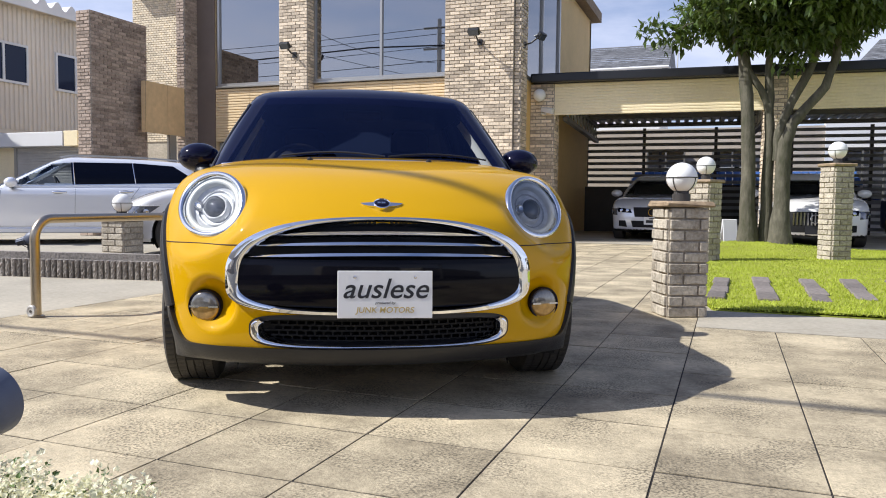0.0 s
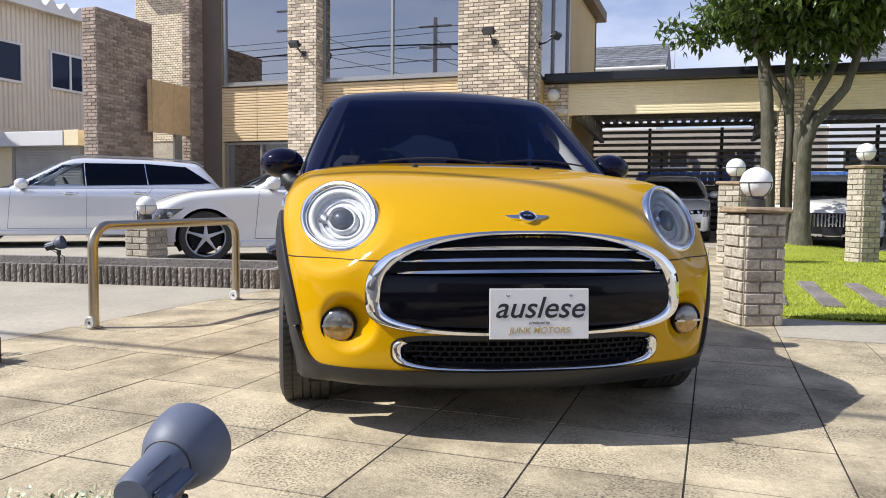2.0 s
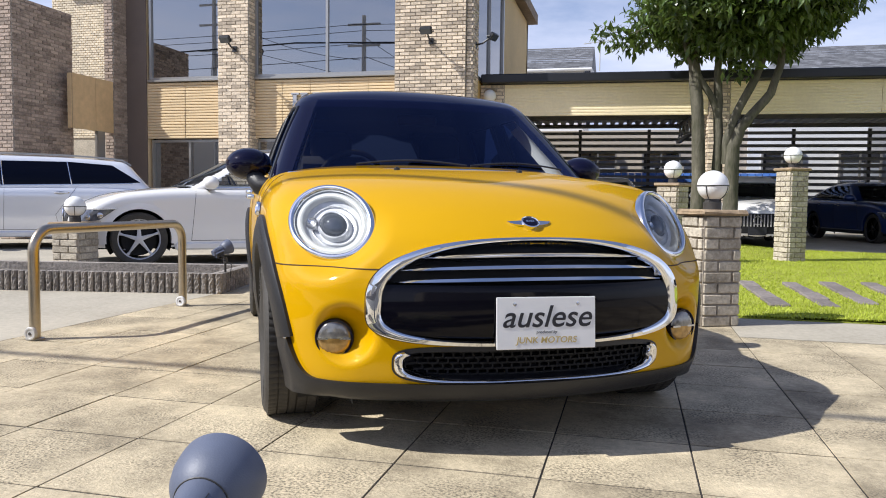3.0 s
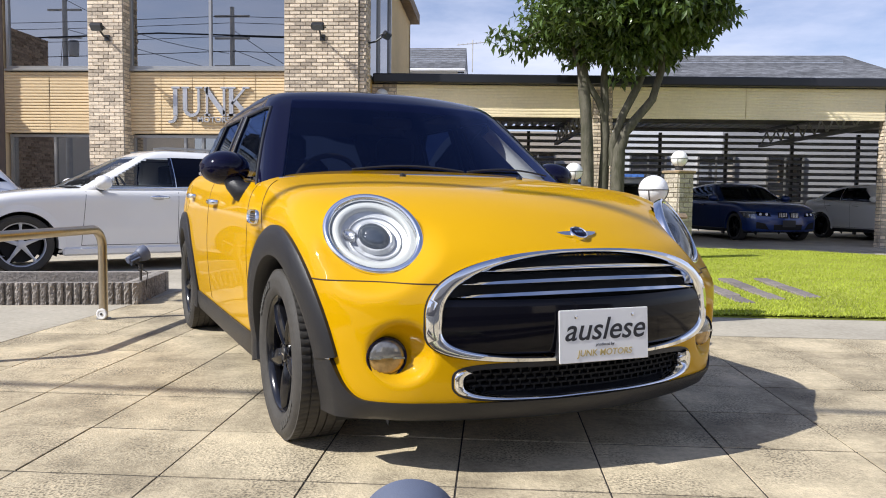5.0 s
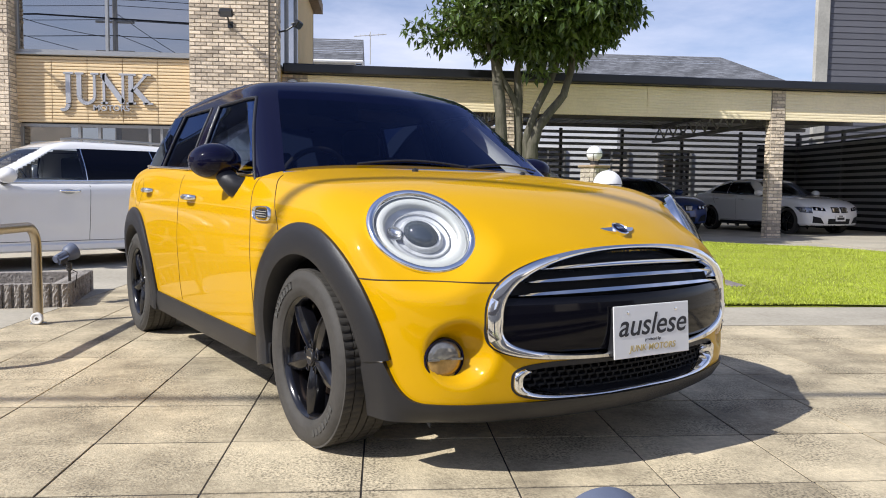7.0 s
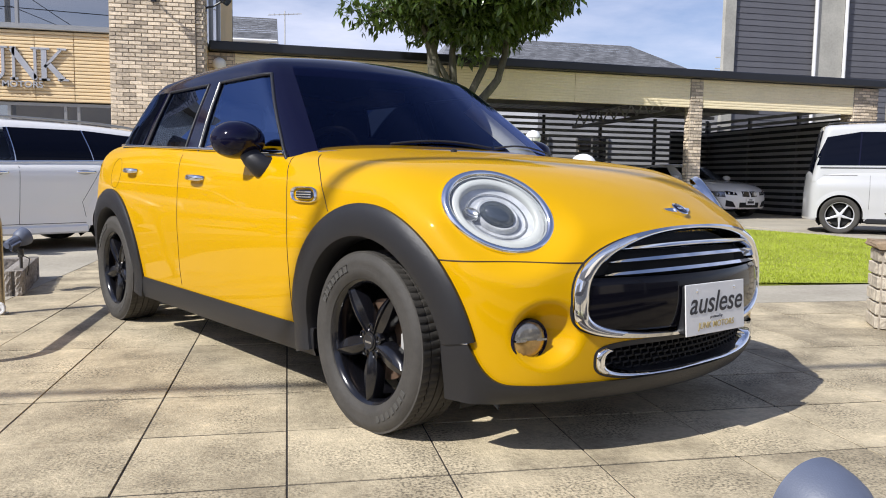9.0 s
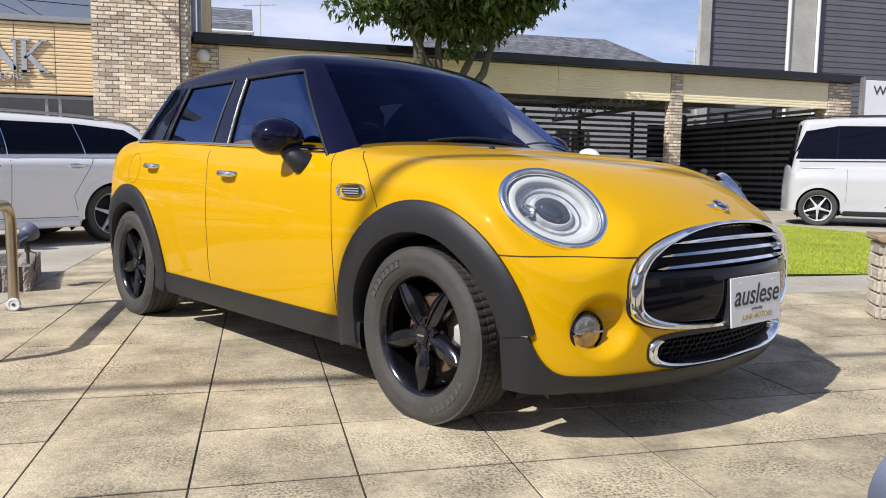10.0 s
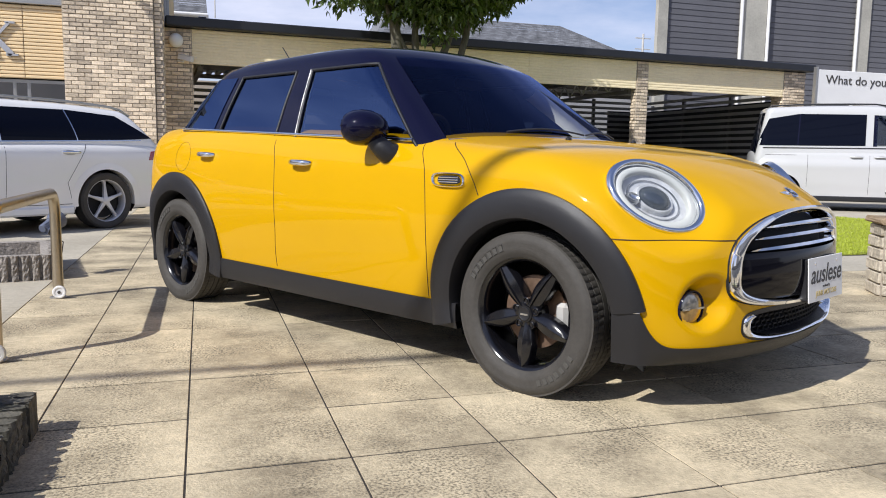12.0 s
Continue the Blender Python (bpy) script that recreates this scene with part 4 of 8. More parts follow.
def intake_edge(th, grow=0.0):
    c, s = np.cos(th), np.sin(th)
    return (0.462 + grow - 0.03 * np.clip(-s, 0, 1)) * np.sign(c) * np.abs(c) ** 0.3, 0.309 + (0.052 + np.where(np.asarray(grow) < 0, 0.45, 1) * grow) * np.sign(s) * np.abs(s) ** 0.5


def inside_edge(edge, y, z, grow):
    th = np.linspace(0, math.tau, 721)
    ey, ez = edge(th, grow)
    cz = float((ez.max() + ez.min()) / 2)
    an = np.arctan2(z - cz, y)
    ea = np.arctan2(ez - cz, ey)
    order = np.argsort(ea)
    lim = np.interp(an, ea[order], np.hypot(ey, ez - cz)[order], period=math.tau)
    return np.hypot(y, z - cz) < lim


def ring_on(shape, edge, widths, lifts, count=120, x0=0.0, back=0.02):
    """A closed moulding round an outline on the nose."""
    th = np.linspace(0, math.tau, count, endpoint=False)
    rows = []
    for w, h in zip(widths, lifts):
        y, z = edge(th, w)
        p = reach(shape, vec(x0, y, z), (1, 0, 0))
        rows.append(p + normal_at(shape, p) * h)
    bm = bmesh.new()
    sheet(bm, np.array(rows), wrap=True)
    bmesh.ops.recalc_face_normals(bm, faces=bm.faces[:])
    return bm


def make_wheel(parent, x, side):
    """A black five-spoke alloy with its tyre, as a part with pieces; its axle lies along y."""
    R = 0.308
    turn = Matrix.Rotation(radians(90), 4, 'X') if side > 0 else Matrix.Rotation(radians(-90), 4, 'X')
    bm = bmesh.new()
    # outward is -z before the turn
    lathe(bm, [(0.212, 0.08), (0.205, 0.02), (0.196, -0.06), (0.203, -0.078), (0.213, -0.084), (0.217, -0.078), (0.214, -0.06), (0.212, 0.08)], 48)
    hub, spokes, lugs = bmesh.new(), [], []
    for k in range(5):
        a = math.tau * k / 5 + 0.33
        rows = []
        for i in range(9):
            t = i / 8
            r = 0.028 + t * 0.172
            w = 0.014 + 0.0205 * math.sin(math.pi * min(1, 0.08 + t * 0.84)) ** 1.2
            zz = -0.056 - 0.016 * math.sin(math.pi * t * 0.75)
            prof = [(-w, 0.045), (-w, 0.010), (-w * 0.86, 0.003), (-w * 0.18, -0.011), (-w * 0.04, -0.011), (w * 0.06, -0.003), (w * 0.90, 0.004), (w, 0.012), (w, 0.045)]
            rows.append([(r * math.cos(a) - q * math.sin(a), r * math.sin(a) + q * math.cos(a), zz + h) for q, h in prof])
        spoke = bmesh.new()
        sheet(spoke, np.array(rows))
        bmesh.ops.recalc_face_normals(spoke, faces=spoke.faces[:])
        spokes.append(spoke)
    lathe(hub, [(0.062, 0.0), (0.06, -0.05), (0.05, -0.062), (0.034, -0.064), (0.032, -0.07), (0, -0.072)], 32)
    for k in range(5):
        a = math.tau * (k + 0.5) / 5 + 0.33
        lugs.append(lathe(bmesh.new(), [(0.0145, -0.05), (0.0145, -0.0665), (0.012, -0.068), (0.0105, -0.0665), (0.0105, -0.058), (0.007, -0.058), (0.006, -0.064), (0, -0.064)], 12, Matrix.Translation((0.049 * math.cos(a), 0.049 * math.sin(a), 0))))
    bmesh.ops.recalc_face_normals(bm, faces=bm.faces[:])
    wheel = part("wheel", bm, M_RIM, parent, "gloss black five-spoke alloy wheel", smooth=40)
    wheel.matrix_basis = Matrix.Translation((x, side * 0.752, R - 0.006)) @ turn
    part("hub", hub, M_RIM, wheel, smooth=40)
    for q in spokes:
        part("spoke", q, M_RIM, wheel, smooth=40)
    for q in lugs:
        part("wheel_bolt", q, M_RIM, wheel, smooth=40)
    bm = bmesh.new()
    prof = [(0.212, 0.085), (0.235, 0.099), (0.265, 0.102), (0.290, 0.096), (0.301, 0.086)]
    tread = []
    for g in (0.086, 0.055, 0.05, 0.018, 0.012, -0.012, -0.018, -0.05, -0.055, -0.086):
        tread.append((R, g))
    grooved = []
    for i, (r, z) in enumerate(tread):
        grooved.append((r, z))
        if i in (1, 3, 5, 7):
            grooved += [(r - 0.007, z - 0.0005), (r - 0.007, tread[i + 1][1] + 0.0005)]
    out = [(0.301, -0.086), (0.290, -0.096), (0.272, -0.1015), (0.268, -0.1005), (0.25, -0.1025), (0.236, -0.1005), (0.228, -0.097), (0.214, -0.088), (0.211, -0.08)]
    lathe(bm, prof + grooved + out, 288)
    # transverse cuts in both shoulders
    for v_ in bm.verts:
        if v_.co.xy.length > 0.306 and 0.04 < abs(v_.co.z) < 0.07 and round(math.degrees(math.atan2(v_.co.y, v_.co.x)) / 1.25) % 4 == 0:
            v_.co.xy *= 0.982
    for k0 in (0.5, 0.5 + math.pi):
        for k in range(7):
            part("raised_bar", box(bmesh.new(), 0.246, 0.270, -0.009, 0.009, -0.1036, -0.1010, 0.002, Matrix.Rotation(k0 + k * 0.115, 4, 'Z')), M_SIDEBAR, wheel)
    part("tyre", bm, M_RUBBER, wheel, "worn grey-black rubber tyre", smooth=35)
    bm = lathe(bmesh.new(), [(0, 0.0), (0.14, 0.0), (0.14, 0.02), (0, 0.02)], 32)
    part("hub_badge", lathe(bmesh.new(), [(0.026, -0.071), (0.024, -0.0745), (0.020, -0.073), (0, -0.073)], 24), M_CLAD, wheel, smooth=40)
    part("hub_wings", boxes((-0.017, 0.017, -0.002, 0.005, -0.0748, -0.0728)), M_SILVER, wheel)
    part("brake_disc", bm, M_DISC, wheel, "rusty steel brake disc", smooth=30)
    bm = boxes((0.095, 0.150, -0.05, 0.05, -0.018, 0.045), bevel=0.014)
    part("brake_caliper", bm, M_GALV, wheel, "bare metal brake caliper")
    return wheel


def make_hatchback():
    car = thing("hatchback_car", "glossy yellow five-door hatchback with black roof and wheels", "car",
                pose(-1.511, 3.093, 0, 0, 0, -60.75))
    # skin: rays from a spine at the height of the bonnet's lower edge
    Z0, XF, XR = 0.612, 0.0, -2.75
    va = np.concatenate([np.arange(0, 96, 1.5), np.arange(96, 123, 0.6), np.arange(123, 180.1, 1.5)])
    v = np.radians(np.concatenate([-va[:0:-1], va]))
    xs = np.concatenate([np.linspace(XR, -2.2, 24)[:-1], np.linspace(-2.2, -1.54, 30)[:-1], np.linspace(-1.54, -0.514, 44)[:-1], np.linspace(-0.514, -0.24, 14)[:-1], np.linspace(-0.24, XF, 13)])
    lean = 0.16 * np.exp(-((xs + 1.54) / 0.25) ** 2) - 0.25 * np.exp(-((xs + 0.24) / 0.12) ** 2)
    lean[-1] = 0
    up = vec(0, np.sin(v), np.cos(v))[:, None, :]
    o = vec(xs, 0, Z0)[None]
    mid = reach(car_skin, o, up)
    for _ in range(2):
        sh = np.clip((mid[..., 2] - 0.78) * 1.0, -0.5, 0.2) * lean[None, :]
        mid = reach(car_skin, vec(xs[None, :] + sh, 0, Z0), up)
    fa = np.radians(90 * (np.linspace(0, 1, 140) ** 0.9))[1:]
    fd = vec(np.sin(fa)[None, :], np.cos(fa)[None, :] * np.sin(v)[:, None], np.cos(fa)[None, :] * np.cos(v)[:, None])
    front = reach(car_skin, vec(XF, 0, Z0)[None, None], fd)
    ra = np.radians(np.linspace(90, 0, 26))[:-1]
    rd = vec(-np.sin(ra)[None, :], np.cos(ra)[None, :] * np.sin(v)[:, None], np.cos(ra)[None, :] * np.cos(v)[:, None])
    rear = reach(car_skin, vec(XR, 0, Z0)[None, None], rd)
    P = np.concatenate([rear, mid, front], 1)
    nr, nm = len(ra), len(xs)
    C = (P[:-1, :-1] + P[1:, :-1] + P[:-1, 1:] + P[1:, 1:]) / 4
    cx, cy, cz = C[..., 0], C[..., 1], C[..., 2]
    cut = (np.abs(cy) > 0.5) & (np.minimum(np.hypot(cx + 0.025, cz - 0.30), np.hypot(cx + 2.597, cz - 0.30)) < 0.405)
    cut |= (cz < 0.215) | ((cz < 0.27) & (cx < 0.3) & (cx > -2.6))
    azc = np.degrees(np.abs(np.arctan2(cy, cx)))
    ezc = np.clip((azc - 52) / 9.5, 0, 1)
    cut |= (cx > 0.1) & (azc < 78) & (cz < 0.222 + 0.122 * ezc ** 3)
    cut |= (cx > 0.45) & (inside_edge(grille_edge, cy, cz, -0.012) | inside_edge(intake_edge, cy, cz, 0.0))
    for sy in (-1, 1):
        ex, ey, ez = cx - LAMP_C[0], cy * sy - LAMP_C[1], cz - LAMP_C[2]
        un = math.hypot(LAMP_N[0], LAMP_N[1])
        eu = (-ex * LAMP_N[1] + ey * LAMP_N[0]) / un
        en = ex * LAMP_N[0] + ey * LAMP_N[1] + ez * LAMP_N[2]
        ev = (ez - en * LAMP_N[2]) / un
        ca, sa = math.cos(LAMP_ROLL), math.sin(LAMP_ROLL)
        cut |= (np.hypot((eu * ca + ev * sa) / LAMP_A, (-eu * sa + ev * ca) / LAMP_B) < 0.90) & (np.abs(en) < 0.1) & (cx > 0)
    cut |= (cx < -0.62) & (cx > -2.95) & (np.abs(cy) < 0.68) & (cz > 0.9)
    vm = np.degrees((v[:-1] + v[1:]) / 2)[:, None] + 0 * cx
    col = np.arange(P.shape[1] - 1)[None, :] + 0 * cx
    c_hood = nr + int(np.argmin(np.abs(xs + 0.24)))
    c_door = nr + int(np.argmin(np.abs(xs + 0.514)))
    c_mid = nr + int(np.argmin(np.abs(xs + 1.54)))
    c_back = nr + int(np.argmin(np.abs(xs + 2.2)))
    sel = {"bonnet": (np.abs(vm) < 90) & (col >= c_hood), "front_bumper": (np.abs(vm) > 90) & (col >= c_hood)}
    for s, nm_ in ((1, "left"), (-1, "right")):
        side = (vm * s > 0)
        sel["scuttle_panel" + nm_] = side & (col >= c_door) & (col < c_hood)
        sel["front_door" + nm_] = side & (col >= c_mid) & (col < c_door)
        sel["rear_door" + nm_] = side & (col >= c_back) & (col < c_mid)
    sel["rear_body"] = col < c_back
    for nm_, mask in sel.items():
        bm = bmesh.new()
        sheet(bm, P, keep=mask & ~cut)
        tidy(bm)
        bmesh.ops.recalc_face_normals(bm, faces=bm.faces[:])
        part(nm_.replace("left", "").replace("right", ""), bm, M_YELLOW, car, smooth=50)

    # dark underbody and wheel wells
    bm = boxes((-2.95, 0.56, -0.60, 0.60, 0.19, 0.32), (-2.2, -0.4, -0.78, 0.78, 0.19, 0.30), (0.1, 0.62, -0.5, 0.5, 0.3, 0.62), (-2.95, -0.3, -0.55, 0.55, 0.3, 0.5))
    part("underbody", bm, M_DARK, car)
    for x in (-0.025, -2.597):
        for s in (-1, 1):
            mm = Matrix.Translation((x, 0, 0.30)) @ Matrix.Rotation(radians(-90 * s), 4, 'X')
            bm = lathe(bmesh.new(), [(0.0, 0.55), (0.405, 0.55), (0.405, 0.745)], 48, mm)
            bm.faces.ensure_lookup_table()
            bmesh.ops.delete(bm, geom=[f for f in bm.faces if f.calc_center_median().z < 0.16], context='FACES')
            part("wheel_well", bm, M_DARK, car)
            make_wheel(car, x, s)
            # arch moulding
            th = np.radians(np.linspace(9 if x > -1 else -14, 194, 70))
            rr = np.array([0.350, 0.352, 0.36, 0.385, 0.43, 0.458, 0.468, 0.469])
            lf = np.array([-0.07, -0.01, 0.018, 0.026, 0.023, 0.018, 0.011, -0.006])
            ax, az = x + rr[:, None] * np.cos(th)[None, :], 0.302 + rr[:, None] * np.sin(th)[None, :]
            p = reach(car_plain, vec(ax, 0, np.maximum(az, 0.30)), (0, s, 0))
            p = p + normal_at(car_plain, p) * lf[:, None, None]
            p[..., 2] = np.where(az < 0.30, az, p[..., 2])
            p[..., 2] = np.maximum(p[..., 2], 0.185)
            bm = bmesh.new()
            sheet(bm, p)
            bmesh.ops.recalc_face_normals(bm, faces=bm.faces[:])
            part("arch_moulding", bm, M_CLAD, car, smooth=40)
    for s in (-1, 1):
        # sill
        sx = np.linspace(-2.235, -0.36, 40)[None, :]
        st = np.array([0.0, 0.0, 0.3, 0.8, 1.0, 1.0])[:, None]
        lf = np.array([-0.06, 0.006, 0.016, 0.014, 0.008, -0.01])[:, None]
        zz = 0.19 + st * (0.103 + 0.008 * (-sx / 2.2))
        part("sill_moulding", sill_sheet(sx, zz, lf, s), M_CLAD, car, smooth=40)
        # shut lines
        for lz, lx in (((0.30, 0.555, 0.822, 0.919, 0.94), (-0.514, -0.511, -0.532, -0.588, -0.60)), ((0.315, 0.363, 0.547, 0.826, 0.955), (-1.592, -1.591, -1.575, -1.586, -1.635)), ((0.735, 0.79, 0.866, 0.94), (-0.238, -0.268, -0.333, -0.46))):
            zs = np.linspace(lz[0], lz[-1], 30)
            part("shut_line", strip(car_skin, vec(curve_of(lz, lx)(zs), 0, zs), (0, s, 0), 0.0019), M_SEAM, car)
        an = np.radians(np.linspace(37, 68.5, 30)) * s
        part("shut_line", strip(car_skin, vec(0.0, 0, Z0 + 0 * an), vec(np.cos(an), np.sin(an), 0 * an), 0.0024), M_SEAM, car)
        ft = np.linspace(0, math.tau, 29)
        part("fuel_flap_line" if s < 0 else "panel_line", strip(car_skin, vec(-2.53 + 0.085 * np.cos(ft), 0, 0.862 + 0.085 * np.sin(ft)), (0, s, 0), 0.0010), M_DARK, car)
        # handles
        for hx, hz in ((-1.36, 0.845), (-2.25, 0.877)):
            c = reach(car_skin, vec(hx, 0, hz), (0, s, 0))
            h = part("door_handle", tube(bmesh.new(), [(hx - 0.068, c[1] + s * 0.002, hz), (hx - 0.06, c[1] + s * 0.026, hz), (hx - 0.03, c[1] + s * 0.034, hz), (hx + 0.03, c[1] + s * 0.034, hz - 0.001), (hx + 0.06, c[1] + s * 0.026, hz - 0.002), (hx + 0.068, c[1] + s * 0.002, hz - 0.002)], [0.009, 0.012, 0.0125, 0.0125, 0.012, 0.009], 12), M_CHROME, car, "chrome door handle", smooth=60)
            h.matrix_basis = Matrix.Translation((0, 0, hz)) @ Matrix.Diagonal((1, 1, 1.15, 1)) @ Matrix.Translation((0, 0, -hz))
        # side vent with its chrome rim
        t = np.linspace(0, math.tau, 48, endpoint=False)
        ex, ez = np.sign(np.cos(t)) * np.abs(np.cos(t)) ** 0.6, np.sign(np.sin(t)) * np.abs(np.sin(t)) ** 0.6
        rows = []
        for g, h in ((1.0, 0.0), (1.0, 0.009), (0.88, 0.014), (0.76, 0.010), (0.72, 0.002)):
            p = reach(car_skin, vec(-0.395 + 0.086 * (1 - (1 - g) * 0.45) * ex - 0.006 * ez, 0, 0.790 + 0.030 * g * ez), (0, s, 0))
            rows.append(p + normal_at(car_skin, p) * h)
        bm = bmesh.new()
        sheet(bm, np.array(rows), wrap=True)
        vent = part("side_vent", bm, M_CHROME, car, "chrome-rimmed side vent", smooth=60)
        p = reach(car_skin, vec(-0.388 + 0.060 * ex, 0, 0.790 + 0.0165 * ez), (0, s, 0))
        p = p + normal_at(car_skin, p) * 0.008
        bm = bmesh.new()
        bm.faces.new([bm.verts.new(tuple(q)) for q in p])
        part("vent_mesh", bm, M_CLAD, vent)
        for dz in (-0.009, 0.0, 0.009):
            part("vent_bar", strip(car_skin, vec(np.linspace(-0.440, -0.338, 8), 0, 0.790 + dz + 0 * np.zeros(8)), (0, s, 0), 0.0026, 0.010), M_CHROME, vent)
        # headlamp: rim, bowl, light ring, projector, lens, all in the plane of the lamp
        ln = Vector((LAMP_N[0], s * LAMP_N[1], LAMP_N[2]))
        lu = Vector((0, 0, 1)).cross(ln).normalized()
        lv = ln.cross(lu)
        lm = Matrix(((lu.x, lv.x, ln.x, LAMP_C[0]), (lu.y, lv.y, ln.y, s * LAMP_C[1]), (lu.z, lv.z, ln.z, LAMP_C[2]), (0, 0, 0, 1))) @ Matrix.Rotation(LAMP_ROLL * s, 4, 'Z') @ Matrix.Diagonal((LAMP_A / 0.135, LAMP_B / 0.135, 1, 1))
        def bowed(profile, seg=64):
            """Turned about the lamp's axis, then bent back towards the wing's edge."""
            q = lathe(bmesh.new(), profile, seg)
            for v_ in q.verts:
                v_.co.z -= 0.55 * v_.co.x ** 2 + 0.21 * v_.co.y ** 2
                v_.co = lm @ v_.co
            return q
        head = part("headlamp", bowed([(0.137, -0.004), (0.137, 0.016), (0.133, 0.024), (0.124, 0.026), (0.117, 0.020), (0.116, -0.02)]), M_CHROME, car, "round headlamp with chrome rim and white light ring", smooth=60)
        part("lamp_bowl", bowed([(0.118, 0.004), (0.108, -0.010), (0.088, -0.014), (0.075, -0.022), (0.055, -0.027), (0.03, -0.028), (0, -0.028)]), M_BOWL, head, "silver reflector bowl", smooth=60)
        part("light_ring", bowed([(0.1135, -0.004), (0.1125, 0.006), (0.107, 0.010), (0.096, 0.009), (0.091, 0.003), (0.090, -0.02)]), M_DRL, head, "white light guide ring", smooth=60)
        part("light_ring", bowed([(0.074, -0.022), (0.0735, -0.017), (0.072, -0.015), (0.0705, -0.017), (0.070, -0.024)]), M_SILVER, head, "bright inner ring", smooth=60)
        part("projector_shroud", bowed([(0.056, -0.026), (0.053, -0.012), (0.049, -0.008), (0.043, -0.010)], 40), M_BOWL, head, smooth=50)
        part("projector_lens", bowed([(0.044, -0.012), (0.040, 0.0), (0.028, 0.009), (0.014, 0.013), (0, 0.014)], 32), M_CARLENS, head, "dark glass projector lens", smooth=80)
        # small side reflector beside the projector
        q = lathe(bmesh.new(), [(0.021, -0.026), (0.020, -0.004), (0.017, 0.0), (0.014, -0.004), (0, -0.008)], 24, Matrix.Translation((-0.052, 0.040 * s, 0)))
        for v_ in q.verts:
            v_.co.z -= 0.55 * v_.co.x ** 2 + 0.21 * v_.co.y ** 2
            v_.co = lm @ v_.co
        part("side_reflector", q, M_SILVER, head, "small bright side reflector", smooth=60)
        lens = part("lens", bowed([(0.117, 0.018), (0.10, 0.024), (0.075, 0.030), (0.045, 0.034), (0.02, 0.036), (0, 0.0365)]), M_CLEAR, head, "clear lens", smooth=60)
        lens.visible_shadow = False
        # fog lamp
        fc = reach(car_skin, vec(0.1, 0.633 * s, 0.382), (1, 0, 0))
        fm = Matrix.Translation((float(fc[0]) - 0.012, float(fc[1]), float(fc[2]))) @ Matrix.Rotation(radians(14 * s), 4, 'Z') @ Matrix.Rotation(radians(90), 4, 'Y') @ Matrix.Scale(0.94, 4)
        fog = part("fog_lamp", lathe(bmesh.new(), [(0.068, -0.03), (0.068, 0.036), (0.065, 0.042), (0.061, 0.041), (0.059, 0.034)], 40, fm), M_BLACKGLOSS, car, "round fog lamp in a black rim", smooth=50)
        dome = [(0.0605, 0.034), (0.056, 0.041), (0.042, 0.047), (0.02, 0.050), (0, 0.051)]
        # the lens's upper half is clear grey, its lower half warm
        part("lens_half", lathe(bmesh.new(), dome, 20, fm @ Matrix.Rotation(radians(91), 4, 'Z'), math.pi - 0.04), M_FOGGREY, fog, "grey upper lens", smooth=60)
        part("lens_half", lathe(bmesh.new(), dome, 20, fm @ Matrix.Rotation(radians(271), 4, 'Z'), math.pi - 0.04), M_FOGWARM, fog, "amber-tinted lower lens", smooth=60)
        part("divider", box(bmesh.new(), -0.0035, 0.0035, -0.058, 0.058, 0.034, 0.050, 0, fm), M_SILVER, fog)
        # mirror
        mc = Vector((-0.874, 0.886 * s, 0.999))
        bm = bmesh.new()
        bmesh.ops.create_uvsphere(bm, u_segments=40, v_segments=24, radius=1)
        for q in bm.verts:
            k = 1.0
            if q.co.x < -0.35:
                q.co.x = -0.35 - (q.co.x + 0.35) * -0.12
            q.co = mc + Matrix.Rotation(radians(-10 * s), 3, 'Z') @ Vector((q.co.x * 0.115, q.co.y * 0.110, q.co.z * (0.080 if q.co.z > 0 else 0.076)))
        mir = part("door_mirror", bm, M_BLACKGLOSS, car, "gloss black oval door mirror", smooth=50)
        bm = bmesh.new()
        tube(bm, [(-0.765, 0.795 * s, 0.885), (-0.775, 0.835 * s, 0.895), (-0.80, 0.855 * s, 0.925), (-0.83, 0.87 * s, 0.96)], [0.050, 0.047, 0.042, 0.036], 16)
        part("mirror_foot", bm, M_CLAD, mir, smooth=50)
    # grille
    th = np.linspace(0, math.tau, 180, endpoint=False)
    wide = np.where(np.sin(th) > 0, 0.34, 0.42) + np.where(np.sin(th) > 0, 0.62, 0.5) * np.abs(np.cos(th)) ** 1.3
    (gy0, gz0), (gy1, gz1) = grille_edge(th, 0.004), grille_edge(th, -0.050)
    rows = []
    for w, h in ((0.0, -0.01), (0.0, 0.010), (0.06, 0.0165), (0.70, 0.0190), (0.90, 0.0130), (0.97, 0.003), (1.0, -0.05)):
        p = reach(car_plain, vec(0.0, gy0 + (gy1 - gy0) * w * wide, gz0 + (gz1 - gz0) * w * wide), (1, 0, 0))
        rows.append(p + normal_at(car_plain, p) * h)
    ring = bmesh.new()
    sheet(ring, np.array(rows), wrap=True)
    bmesh.ops.recalc_face_normals(ring, faces=ring.faces[:])
    grille = part("grille", ring, M_CHROME, car, "chrome grille surround with slats over a black panel", smooth=60)
    ss = np.linspace(-1, 1, 60)[None, :]
    part("grille_gap", ring_on(car_plain, grille_edge, (0.009, 0.008, 0.003), (-0.004, 0.0015, 0.0015), 160), M_DARK, grille, smooth=60)
    def half_at(z, grow):
        th = np.linspace(-math.pi / 2, math.pi / 2, 400)
        ey, ez = grille_edge(th, grow)
        return np.interp(z, ez, ey)
    zu = np.linspace(0.562, 0.700, 12)[:, None]
